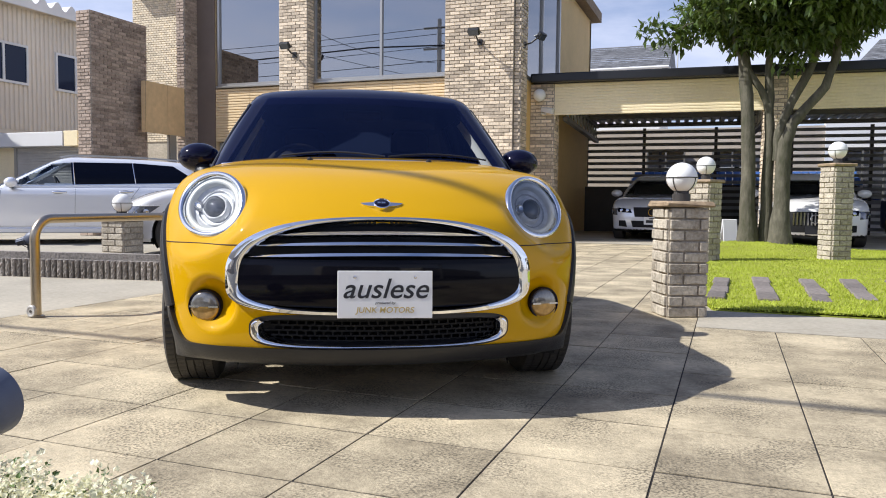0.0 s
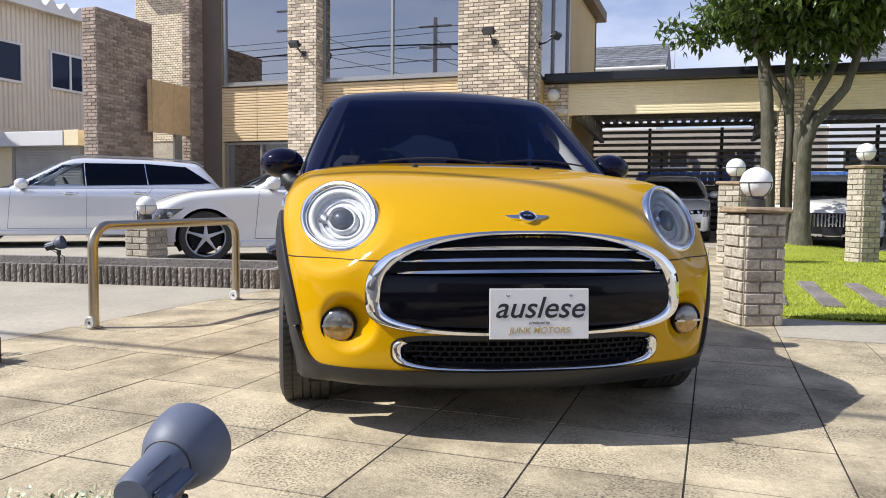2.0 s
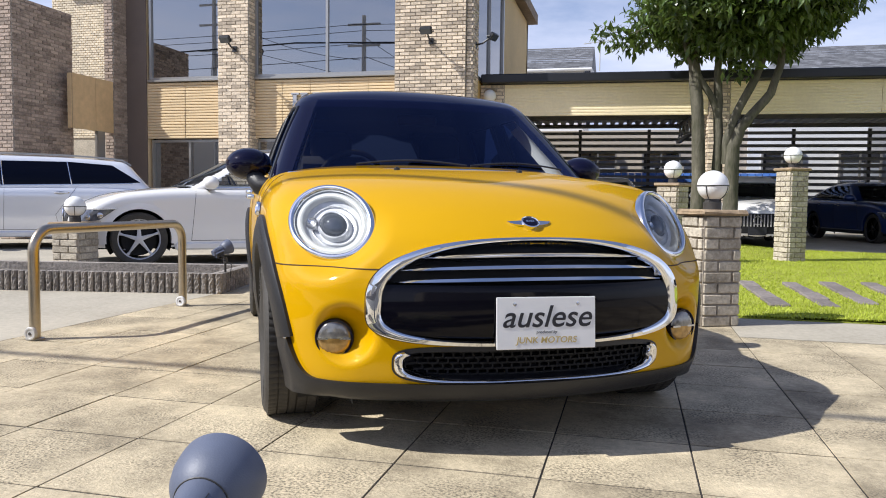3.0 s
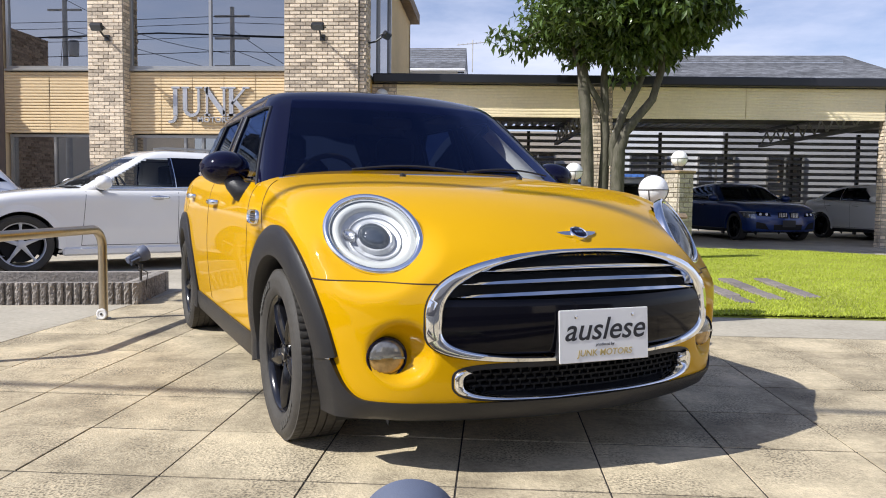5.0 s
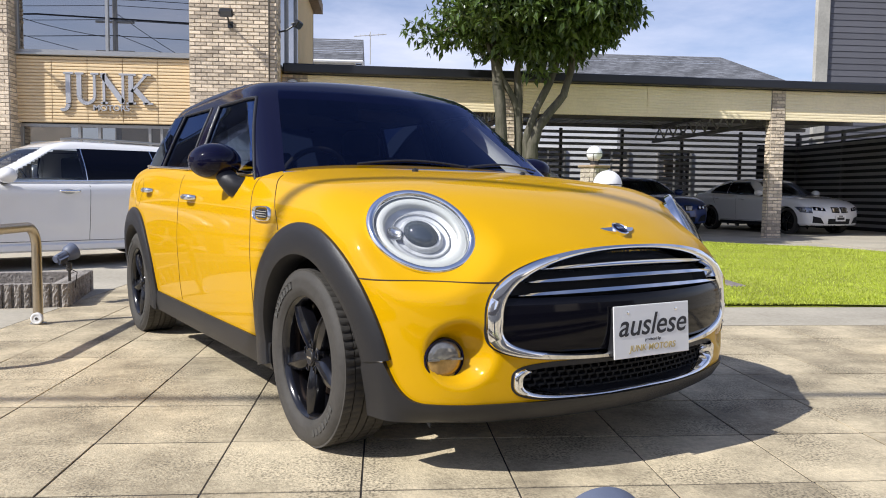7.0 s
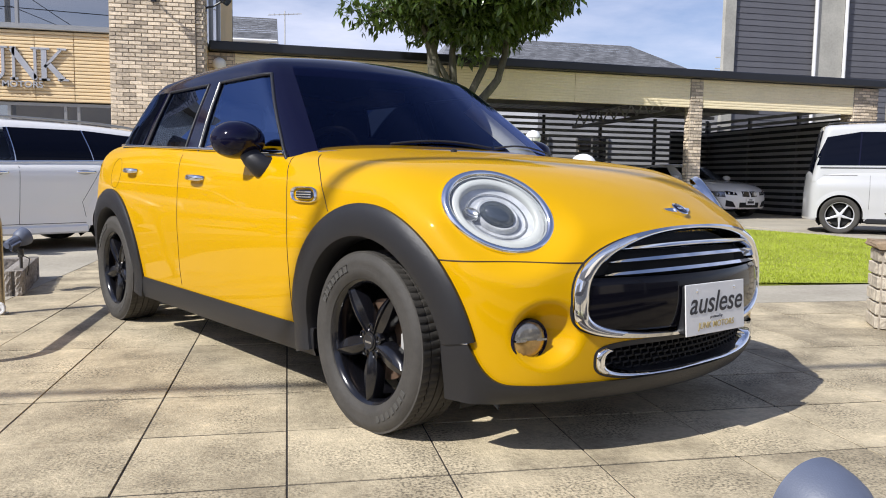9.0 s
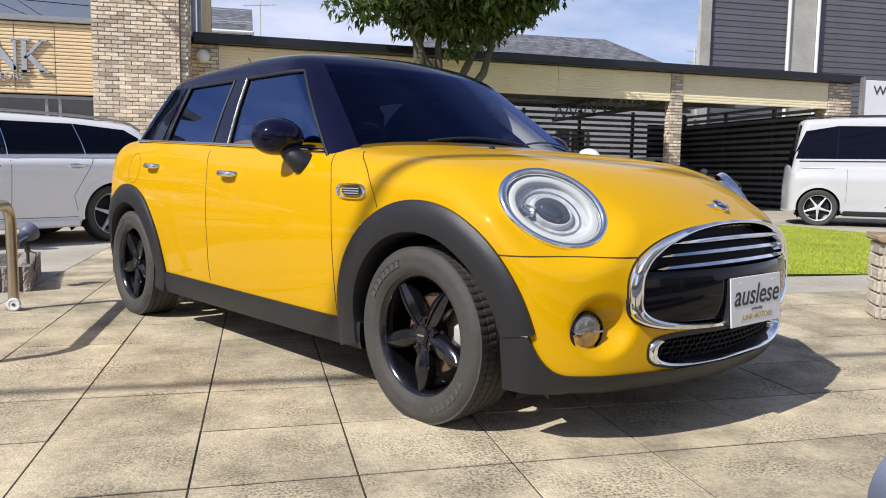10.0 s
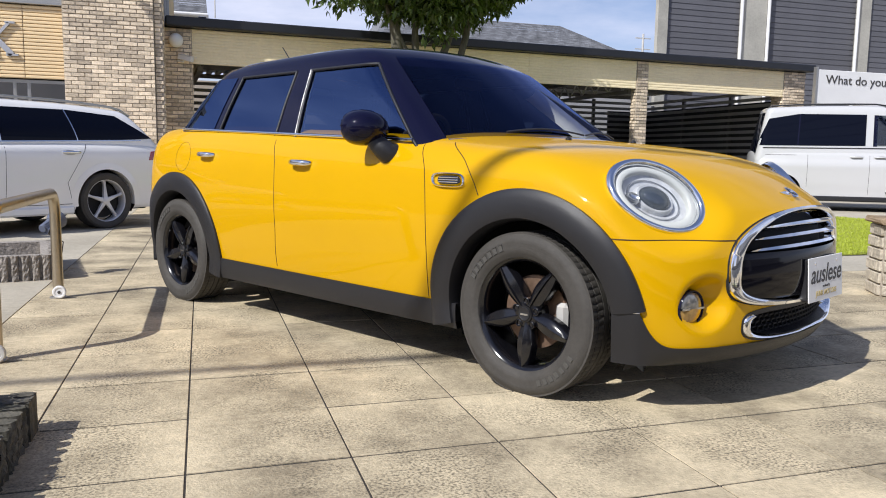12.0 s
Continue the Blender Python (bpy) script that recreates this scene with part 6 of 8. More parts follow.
def block_planter(name, corner, length, depth, h, rz, label, seed=0, wall=0.12, mat=M_SPLIT):
    th = thing(name, label, "planter", pose(*corner, 0, 0, 0, rz), "split-block planters")
    part("soil", boxes((wall, length - wall, wall, depth - wall, 0, max(0.02, h - 0.13))), M_SOIL, th)
    for nm, a in (("kerb", (0, length, 0.03, wall, 0, h - 0.003)), ("kerb", (0, length, depth - wall, depth - 0.012, 0, h - 0.003)), ("kerb", (0.012, wall, wall, depth - wall, 0, h - 0.003)), ("kerb", (length - wall, length - 0.03, wall, depth - wall, 0, h - 0.003))):
        part(nm, boxes(a), mat, th)
    r = random.Random(seed)

    def ribs(o, along, span):
        out = Vector((along[1], -along[0], 0))
        n_ = int(span / 0.063)
        for i in range(n_):
            w = span / n_
            b = bmesh.new()
            a0 = Vector(o) + Vector((*along, 0)) * (i * w + 0.007)
            a1 = Vector(o) + Vector((*along, 0)) * ((i + 1) * w - 0.007)
            rows = []
            ts = (0, 0.08, 0.28, 0.5, 0.72, 0.92, 1)
            for j in range(10):
                z = h * j / 9
                row = []
                for k, t in enumerate(ts):
                    bulge = -0.022 if k in (0, 6) else (0.004 if k in (1, 5) else 0.010) + r.uniform(-0.006, 0.005)
                    row.append(tuple(a0.lerp(a1, t) + out * bulge + Vector((0, 0, z + (r.uniform(-.003, .003) if 0 < j < 9 else 0)))))
                rows.append(row)
            rows.append([tuple(a0.lerp(a1, t) - out * 0.06 + Vector((0, 0, h + r.uniform(-.002, .002)))) for t in ts])
            sheet(b, np.array(rows))
            bmesh.ops.recalc_face_normals(b, faces=b.faces[:])
            part("rib", b, mat, th)
    ribs((0, 0.012, 0), (1, 0), length)
    ribs((length - 0.012, 0, 0), (0, 1), depth)
    return th


block_planter("block_planter", (-8.78, 5.03), 4.55, 1.05, 0.175, 11, "grey split-face block planter kerb round dark soil", 1)
block_planter("block_planter", (-5.6, 0.9), 1.71, 1.86, 0.125, 0, "dark mossy split-face planter kerb with leafy ground cover", 2, mat=surface("mossy_block", (0.085, 0.078, 0.062), 0.95, vary=0.5, scale=30, vary2=0.4, scale2=6, bump=1.0, bump_scale=45, rand=0.2, tint=(0.05, 0.055, 0.03), world_space=True))
block_planter("block_planter", (-3.2, 0.55), 4.4, 0.72, 0.10, 0, "low split-block bed of variegated shrubs", 3)


def spot_light(x, y, z, az, tilt, size=1.0, stake=0.2, label="slate-blue bell-shaped garden spotlight on a stake"):
    """A domed reflector lamp holder with a short neck and a vented housing; az and tilt say where it points."""
    th = thing("garden_spotlight", label, "spotlight", pose(x, y, z), "garden spotlights")
    head = pose(0, 0, stake, 0, 0, az) @ Matrix.Rotation(radians(90 - tilt), 4, 'Y') @ Matrix.Scale(size, 4)
    bell = [(0.040, -0.052), (0.052, -0.045), (0.068, -0.028), (0.081, -0.004), (0.088, 0.022), (0.091, 0.05), (0.0915, 0.066), (0.087, 0.068), (0.084, 0.05), (0.0, 0.04)]
    hd = part("bell", lathe(bmesh.new(), bell, 48, head), M_SPOT, th, smooth=45)
    neck = [(0.053, -0.044), (0.051, -0.056), (0.047, -0.075), (0.045, -0.12), (0.041, -0.165), (0.036, -0.178), (0.0, -0.180)]
    part("socket", lathe(bmesh.new(), neck, 32, head), M_SPOT, hd, smooth=45)
    part("seam", tube(bmesh.new(), [tuple(head @ Vector((0.0535 * math.cos(t), 0.0535 * math.sin(t), -0.0455))) for t in np.linspace(0, math.tau, 33)[:-1]], 0.0018, 6, closed=True), M_STEELDARK, hd)
    turn = head @ Matrix.Rotation(radians(125), 4, 'Z')
    housing = part("vent_housing", box(bmesh.new(), -0.062, -0.034, -0.032, 0.032, -0.165, -0.058, 0.004, turn), M_SPOT, hd)
    for k in range(8):
        part("vent_slot", box(bmesh.new(), -0.0645, -0.0615, -0.027 + k * 0.0074, -0.0236 + k * 0.0074, -0.157, -0.066, 0, turn), M_STEELDARK, housing)
    part("groove", box(bmesh.new(), -0.0475, -0.044, -0.001, 0.001, -0.155, -0.07, 0, head @ Matrix.Rotation(radians(35), 4, 'Z')), M_STEELDARK, hd)
    part("stake", tube(bmesh.new(), [(0, 0, -0.02), (0, 0, stake * 0.7), tuple(head @ Vector((0.035, 0, -0.13)))], 0.011, 10), M_STEELDARK, th, smooth=60)
    part("bracket", boxes((-0.018, 0.018, -0.013, 0.013, stake * 0.5, stake * 0.72), bevel=0.004), M_STEELDARK, th)
    part("flex", tube(bmesh.new(), [tuple(head @ Vector((0.02, 0.01, -0.175))), (0.05, 0.02, stake * 0.45), (0.03, 0.03, 0.0)], 0.004, 6), M_STEELDARK, th, smooth=60)
    return th


spot_light(-1.617, 1.245, 0.0, 100, 8, 0.95, 0.293)
spot_light(-4.38, 6.08, 0.12, 60, 20, 0.72, 0.27)
spot_light(-6.65, 5.72, 0.12, 20, 15, 0.72, 0.24)


# ---- variegated shrubs and ground cover ----
M_PALELEAF = surface("cream_leaf", (0.86, 0.83, 0.64), 0.5, rand=0.25, tint=(0.45, 0.52, 0.22), vary=0.2, scale=30)
M_GREENLEAF = surface("green_leaf", (0.07, 0.12, 0.025), 0.5, rand=0.45, vary=0.2, scale=20, tint=(0.05, 0.085, 0.02))
let_through(M_PALELEAF, 0.4, (0.85, 0.83, 0.58))
M_TWIG = surface("twig", (0.16, 0.10, 0.07), 0.8)


def leaf_cloud(centres, count, spread, size, seed, droop=0.3, width=0.45, sun=True):
    """Folded pointed leaves scattered about centres: four triangles each."""
    r = np.random.default_rng(seed)
    c = np.array(centres)[r.integers(0, len(centres), count)]
    g = r.normal(0, 1, (count, 3))
    g = g / np.linalg.norm(g, axis=1, keepdims=True) * (r.uniform(0, 1, (count, 1)) ** 0.45) * np.array(spread)
    p = c + g
    d = r.normal(0, 1, (count, 3)) + g / (np.array(spread) + 1e-6) * 0.8
    d[:, 2] -= droop
    d /= np.linalg.norm(d, axis=1, keepdims=True)
    up = r.normal(0, 0.45, (count, 3)) + np.array([0, 0, 1.0])
    s = np.cross(d, up)
    s /= np.linalg.norm(s, axis=1, keepdims=True) + 1e-9
    nrm = np.cross(s, d)
    L_ = (size * r.uniform(0.6, 1.25, count))[:, None]
    w = L_ * width * 0.5
    V = np.stack([p, p + d * L_ * 0.45 + s * w + nrm * w * 0.3, p + d * L_ - nrm * L_ * 0.12, p + d * L_ * 0.45 - s * w + nrm * w * 0.3, p + d * L_ * 0.5], 1).reshape(-1, 3)
    base = np.arange(count)[:, None] * 5
    F = np.concatenate([base + np.array([[0, 1, 4]]), base + np.array([[1, 2, 4]]), base + np.array([[0, 4, 3]]), base + np.array([[4, 2, 3]])], 0)
    return V.tolist(), F.tolist()


def shrub(x, y, z, r, seed, pale=True):
    th = thing("shrub", "low shrub of cream and green variegated leaves" if pale else "low dark green leafy ground cover", "shrub", pose(x, y, z), "bed shrubs")
    rr = random.Random(seed)
    cs = []
    b = bmesh.new()
    for i in range(16):
        a, q = rr.uniform(0, math.tau), r * rr.uniform(0.2, 1)
        tip = (q * math.cos(a), q * math.sin(a), rr.uniform(0.10, 0.21))
        tube(b, [(0.3 * tip[0], 0.3 * tip[1], -0.01), (0.7 * tip[0], 0.7 * tip[1], 0.6 * tip[2]), tip], [0.004, 0.003, 0.0015], 5)
        cs.append(tip)
    part("stems", b, M_TWIG, th)
    V, F = leaf_cloud(cs, 2200, (0.06, 0.06, 0.045), 0.0145, seed, 0.0, 0.8)
    ob = new("leaves", pydata("leaves", V, F, M_PALELEAF if pale else M_GREENLEAF))
    ob.parent = th
    V, F = leaf_cloud(cs, 260 if pale else 700, (0.055, 0.055, 0.04), 0.016, seed + 1, 0.0, 0.6)
    ob = new("leaves", pydata("leaves", V, F, M_GREENLEAF))
    ob.parent = th


for i in range(6):
    shrub(-1.95 + 0.165 * i, 1.0 + 0.09 * (i % 2), -0.015 + 0.02 * (i % 3) - 0.02 * (i > 4), 0.15 - 0.03 * (i > 4), 60 + i)
for i in range(8):
    shrub(-5.3 + 0.36 * (i % 4), 1.5 + 0.75 * (i // 4), 0.09, 0.2, 90 + i, False)
for i in range(3):
    shrub(-4.22, 2.05 + 0.28 * i, 0.09, 0.16, 120 + i, False)

# ---- the tree ----
M_BARK = surface("pale_bark", (0.098, 0.090, 0.066), 0.9, vary=0.5, scale=16, vary2=0.45, scale2=3.0, bump=1.0, bump_scale=34, tint=(0.13, 0.135, 0.07), stretch=(1, 1, 0.35))
M_TREELEAF = surface("tree_leaf", (0.066, 0.106, 0.024), 0.32, rand=0.5, tint=(0.045, 0.075, 0.016), vary2=0.25, scale2=0.8)


let_through(M_TREELEAF, 0.24, (0.14, 0.21, 0.03))


def yard_tree():
    th = thing("yard_tree", "three-stemmed broadleaf tree with pale bark on the lawn", "tree", pose(0.54, 14.25, 0.14))
    r = random.Random(5)
    stems = [([(-0.26, 0.0, -0.12), (-0.27, 0.0, 0.6), (-0.33, 0.0, 2.28), (-0.39, 0.05, 3.03), (-0.5, 0.1, 3.6), (-0.6, 0.1, 4.4)], [0.21, 0.135, 0.12, 0.11, 0.09, 0.05]),
             ([(0.03, 0.12, -0.12), (0.03, 0.12, 0.5), (0.03, 0.10, 1.8), (0.03, 0.1, 2.5), (0.0, 0.1, 3.1), (0.1, 0.1, 4.2)], [0.17, 0.11, 0.09, 0.085, 0.07, 0.04]),
             ([(0.03, 0.1, 2.2), (-0.06, 0.06, 2.5), (-0.3, 0.02, 2.9), (-0.51, 0.0, 3.3), (-0.7, 0.0, 3.8)], [0.06, 0.07, 0.06, 0.05, 0.03]),
             ([(0.26, -0.05, -0.12), (0.25, -0.05, 0.6), (0.28, -0.04, 1.7), (0.38, -0.02, 2.02), (0.56, 0.0, 2.25), (0.87, 0.05, 2.63), (1.02, 0.1, 3.13), (1.05, 0.1, 3.9)], [0.24, 0.14, 0.12, 0.105, 0.09, 0.08, 0.07, 0.05]),
             ([(0.16, 0.0, 1.4), (0.18, 0.0, 1.87), (0.36, 0.02, 2.37), (0.62, 0.04, 2.88), (0.71, 0.08, 3.2), (0.6, 0.1, 4.0)], [0.08, 0.09, 0.08, 0.075, 0.07, 0.04])]
    b = bmesh.new()
    for pts, rad in stems:
        P, R = [], []
        for i in range(len(pts) - 1):
            for t in (0, 0.33, 0.66):
                q = Vector(pts[i]).lerp(Vector(pts[i + 1]), t)
                P.append(q + Vector((r.uniform(-.012, .012), r.uniform(-.012, .012), 0)))
                R.append(rad[i] + (rad[i + 1] - rad[i]) * t)
        P.append(Vector(pts[-1]))
        R.append(rad[-1])
        tube(b, P, [0.9 * q * r.uniform(0.94, 1.06) for q in R], 14)
    part("trunk", b, M_BARK, th, "pale mossy bark on three stems", smooth=60)
    cs = []
    for i in range(60):
        a, e = r.uniform(0, math.tau), r.uniform(-0.25, 1.35)
        o = Vector((r.uniform(-.2, 1.0), r.uniform(-.2, .3), r.uniform(3.3, 4.7)))
        L_ = r.uniform(0.9, 1.8)
        w = Vector((math.cos(a) * math.cos(e), math.sin(a) * math.cos(e), math.sin(e)))
        tip = o + w * L_
        b = tube(bmesh.new(), [o, o + w * L_ * 0.5 + Vector((0, 0, 0.12)), tip], [0.03, 0.018, 0.005], 6)
        for t in (0.3, 0.5, 0.7, 0.85, 1.0):
            cs.append(tuple(o.lerp(tip, t) + Vector((r.uniform(-.25, .25), r.uniform(-.25, .25), r.uniform(-.15, .2)))))
        for k in range(3):
            t = r.uniform(0.4, 0.9)
            q = o.lerp(tip, t)
            w2 = Vector((r.uniform(-1, 1), r.uniform(-1, 1), r.uniform(-0.4, 0.7))).normalized() * r.uniform(0.3, 0.7)
            tube(b, [q, q + w2 * 0.6, q + w2], [0.01, 0.006, 0.002], 5)
            cs.append(tuple(q + w2))
        part("branch", b, M_BARK, th)
    for i in range(150):
        g = Vector((r.gauss(0, 1), r.gauss(0, 1), r.gauss(0, 1))).normalized() * r.uniform(0.3, 1) ** 0.5
        cs.append((0.60 + 1.8 * g.x, 0.1 + 1.75 * g.y, 4.8 + 1.55 * g.z))
    for i in range(90):
        cs.append((r.uniform(-1.05, 1.75), r.uniform(-1.5, 0.2), r.uniform(3.72, 4.3)))
    for i in range(26):
        cs.append((r.uniform(-0.55, 1.2), r.uniform(-0.9, 0.3), r.uniform(3.42, 3.8)))
    V, F = leaf_cloud(cs, 56000, (0.33, 0.33, 0.22), 0.18, 8, 0.6, 0.42)
    ob = new("crown", pydata("crown", V, F, M_TREELEAF))
    ob.parent = th
    ob["label"] = "uneven crown of drooping dark green leaves"


yard_tree()


# ---- wall fittings ----
def flood_lamp(x, y, z, yaw):
    th = thing("wall_floodlight", "small black floodlight on an arm", "floodlight", pose(x, y, z, 0, 0, yaw), "wall floodlights")
    part("arm", tube(bmesh.new(), [(0, 0, 0), (0, -0.16, 0.02), (0, -0.34, 0.12)], 0.018, 8), M_ROOFCAP, th)
    part("plate", boxes((-0.05, 0.05, -0.02, 0.0, -0.06, 0.06)), M_ROOFCAP, th)
    m = pose(0, -0.40, 0.13, 38)
    part("housing", box(bmesh.new(), -0.12, 0.12, -0.045, 0.045, -0.075, 0.075, 0.02, m), M_ROOFCAP, th)
    part("glass", box(bmesh.new(), -0.10, 0.10, -0.049, -0.046, -0.058, 0.058, 0, m), M_CARLENS, th)
    for s in (-1, 1):
        part("stirrup", tube(bmesh.new(), [(0, -0.30, 0.11), (s * 0.135, -0.32, 0.12), (s * 0.135, -0.40, 0.13)], 0.009, 6), M_ROOFCAP, th)


flood_lamp(-9.12, 14.72, 3.98, 0)
flood_lamp(-4.82, 14.72, 3.98, 0)
flood_lamp(-3.98, 14.95, 3.92, 75)


def cctv(x, y, z, yaw, label="white bullet security camera on a wall bracket"):
    th = thing("security_device", label, "security camera", pose(x, y, z, 0, 0, yaw), "security cameras")
    part("bracket", tube(bmesh.new(), [(0, 0, -0.08), (0, -0.12, -0.10), (0, -0.14, -0.03)], 0.02, 8), M_WHITEWALL, th)
    part("body", box(bmesh.new(), -0.05, 0.05, -0.32, -0.02, -0.05, 0.05, 0.012, pose(0, 0, 0, 12)), M_WHITEWALL, th)
    part("hood", box(bmesh.new(), -0.06, 0.06, -0.36, -0.01, 0.052, 0.06, 0.002, pose(0, 0, 0, 12)), M_WHITEWALL, th)


cctv(-11.78, 15.31, 3.34, 35)
cctv(-3.76, 15.66, 2.72, 60)
wl_ = thing("wall_lamp", "round white bulkhead lamp on the brick pier", "lamp", pose(-3.78, 15.67, 3.0))
b = bmesh.new()
bmesh.ops.create_uvsphere(b, u_segments=20, v_segments=14, radius=0.13, matrix=Matrix.Translation((0, -0.12, 0)))
part("globe", b, M_GLOBE, wl_, smooth=60)
part("mount", boxes((-0.05, 0.05, -0.03, 0.0, -0.05, 0.05)), M_WHITEWALL, wl_)


# ---- shop sign: serif letters cut from metal ----
def sign_letter(name, strokes, x, h, parent, depth=0.05):
    """A letter from thick and thin bars (x0, z0, x1, z1, half width) in units of its height."""
    b = bmesh.new()
    for x0, z0, x1, z1, w in strokes:
        d = Vector((x1 - x0, 0, z1 - z0))
        s = Vector((d.z, 0, -d.x)).normalized() * w
        a, c = Vector((x0, 0, z0)), Vector((x1, 0, z1))
        q = [a - s, a + s, c + s, c - s]
        f = [b.verts.new(Vector((x, 0, 0)) + p * h) for p in q]
        k = [b.verts.new(Vector((x, depth, 0)) + p * h) for p in q]
        b.faces.new(f)
        for i in range(4):
            b.faces.new((f[i], k[i], k[(i + 1) % 4], f[(i + 1) % 4]))
    bmesh.ops.recalc_face_normals(b, faces=b.faces[:])
    return part(name, b, M_SIGN, parent)


M_SIGN = surface("satin_sign_metal", (0.52, 0.52, 0.54), 0.35, metal=0.5, vary2=0.1, scale2=3)
sg = thing("shop_sign", "raised grey metal serif letters on the beige panel", "sign", pose(-7.99, 14.952, 2.50))
arc = [(-0.02 + 0.16 * math.cos(a), -0.02 + 0.2 * math.sin(a)) for a in np.radians(np.linspace(0, -120, 9))]
sign_letter("letter", [(0.14, 0.0, 0.14, 0.94, 0.075), (0.0, 0.955, 0.30, 0.955, 0.035)] + [(*arc[i], *arc[i + 1], 0.065 - 0.003 * i) for i in range(8)], 0.05, 0.58, sg)
ua = [(0.36 + 0.24 * math.cos(a), 0.25 + 0.24 * math.sin(a)) for a in np.radians(np.linspace(180, 360, 13))]
sign_letter("letter", [(0.12, 0.25, 0.12, 0.94, 0.075), (0.0, 0.955, 0.27, 0.955, 0.03), (0.60, 0.25, 0.60, 0.94, 0.04), (0.48, 0.955, 0.73, 0.955, 0.03)] + [(*ua[i], *ua[i + 1], 0.07 - 0.0025 * i) for i in range(12)], 0.26, 0.58, sg)
sign_letter("letter", [(0.10, 0.0, 0.10, 0.94, 0.04), (0.0, 0.03, 0.22, 0.03, 0.03), (0.06, 0.93, 0.70, 0.04, 0.085), (0.70, 0.0, 0.70, 0.94, 0.04), (0.58, 0.955, 0.82, 0.955, 0.03), (0.0, 0.955, 0.18, 0.955, 0.03)], 0.72, 0.58, sg)
sign_letter("letter", [(0.14, 0.0, 0.14, 0.94, 0.075), (0.0, 0.03, 0.30, 0.03, 0.03), (0.0, 0.955, 0.30, 0.955, 0.03), (0.16, 0.40, 0.62, 0.94, 0.04), (0.26, 0.50, 0.68, 0.03, 0.08), (0.52, 0.955, 0.78, 0.955, 0.03), (0.52, 0.03, 0.84, 0.03, 0.03)], 1.19, 0.58, sg)
lettering("lettering", "MOTORS", 0.15, 0.02, M_SIGN, sg, pose(0.92, 0.0, -0.13, 90), 0.0, 0.002, 0.66, "small grey letters")


def a_board(x, y, rz):
    th = thing("a_board", "small white folding board by the tree", "sign", pose(x, y, 0, 0, 0, rz))
    for s in (-1, 1):
        part("leaf", box(bmesh.new(), -0.14, 0.14, -0.012, 0.012, 0, 0.52, 0.01, pose(0, s * 0.10, 0, 11 * s)), M_WHITEWALL, th)


a_board(-0.02, 15.0, 25)

# ---- parked vehicles ----
M_CARWHITE = surface("white_car_paint", (0.84, 0.83, 0.82), 0.22, coat=1.0, vary2=0.02, scale2=1)
M_CARSILVER = surface("silver_car_paint", (0.86, 0.88, 0.93), 0.20, metal=0.3, coat=1.0)
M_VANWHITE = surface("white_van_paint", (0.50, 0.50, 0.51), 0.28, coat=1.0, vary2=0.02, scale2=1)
M_CARBLUE = surface("blue_car_paint", (0.006, 0.032, 0.17), 0.3, metal=0.3, coat=1.0)
M_CARGLASS = surface("privacy_window", (0.002, 0.003, 0.009), 0.03, spec=0.16)
M_CARPANE = pane_glass("car_pane", (0.62, 0.65, 0.66), gloss=(0.6, 0.7, 0.9), base=1.5)
M_LAMPGREY = surface("lamp_cover", (0.16, 0.17, 0.20), 0.06, metal=0.5, coat=1.0, vary2=0.5, scale2=30)
M_TAIL = surface("red_lamp", (0.30, 0.008, 0.010), 0.15, coat=1.0)
M_ALLOY = surface("silver_alloy", (0.62, 0.62, 0.64), 0.35, metal=0.25)


def parked_wheel(parent, x, y, r, rim, dark=False):
    side = 1 if y > 0 else -1
    turn = Matrix.Rotation(radians(90 * side), 4, 'X')
    b = lathe(bmesh.new(), [(rim, 0.05), (rim - 0.012, -0.05), (rim - 0.004, -0.085), (rim + 0.006, -0.092), (rim + 0.01, -0.085)], 40)
    for k in range(5):
        a = math.tau * k / 5 + 0.3
        for s in (0,):
            rows = []
            for i in range(9):
                t = i / 8
                q = 0.03 + t * (rim - 0.034)
                off = s * (0.012 + 0.010 * t)
                w = 0.026 - 0.020 * t + 0.014 * max(0, t - 0.75) * 4
                prof = [(off - w, 0.03), (off - w, 0.0), (off, -0.008), (off + w, 0.0), (off + w, 0.03)]
                rows.append([(q * math.cos(a) - u * math.sin(a), q * math.sin(a) + u * math.cos(a), -0.072 + 0.012 * t + h) for u, h in prof])
            sheet(b, np.array(rows))
    lathe(b, [(0.05, -0.04), (0.045, -0.08), (0.03, -0.086), (0, -0.086)], 20)
    bmesh.ops.recalc_face_normals(b, faces=b.faces[:])
    w = part("wheel", b, M_RIM if dark else M_ALLOY, parent, "dark alloy wheel" if dark else "silver five-spoke alloy wheel", smooth=40)
    w.matrix_basis = Matrix.Translation((x, y, r)) @ turn
    part("tyre", lathe(bmesh.new(), [(rim, 0.09), (rim + 0.03, 0.108), (r - 0.02, 0.108), (r, 0.09), (r, -0.09), (r - 0.02, -0.108), (rim + 0.03, -0.108), (rim + 0.004, -0.092)], 48), M_RUBBER, w, smooth=40)
    part("brake_disc", lathe(bmesh.new(), [(0, 0.0), (rim - 0.04, 0.0), (rim - 0.04, 0.02), (0, 0.02)], 24), M_DARK, w)


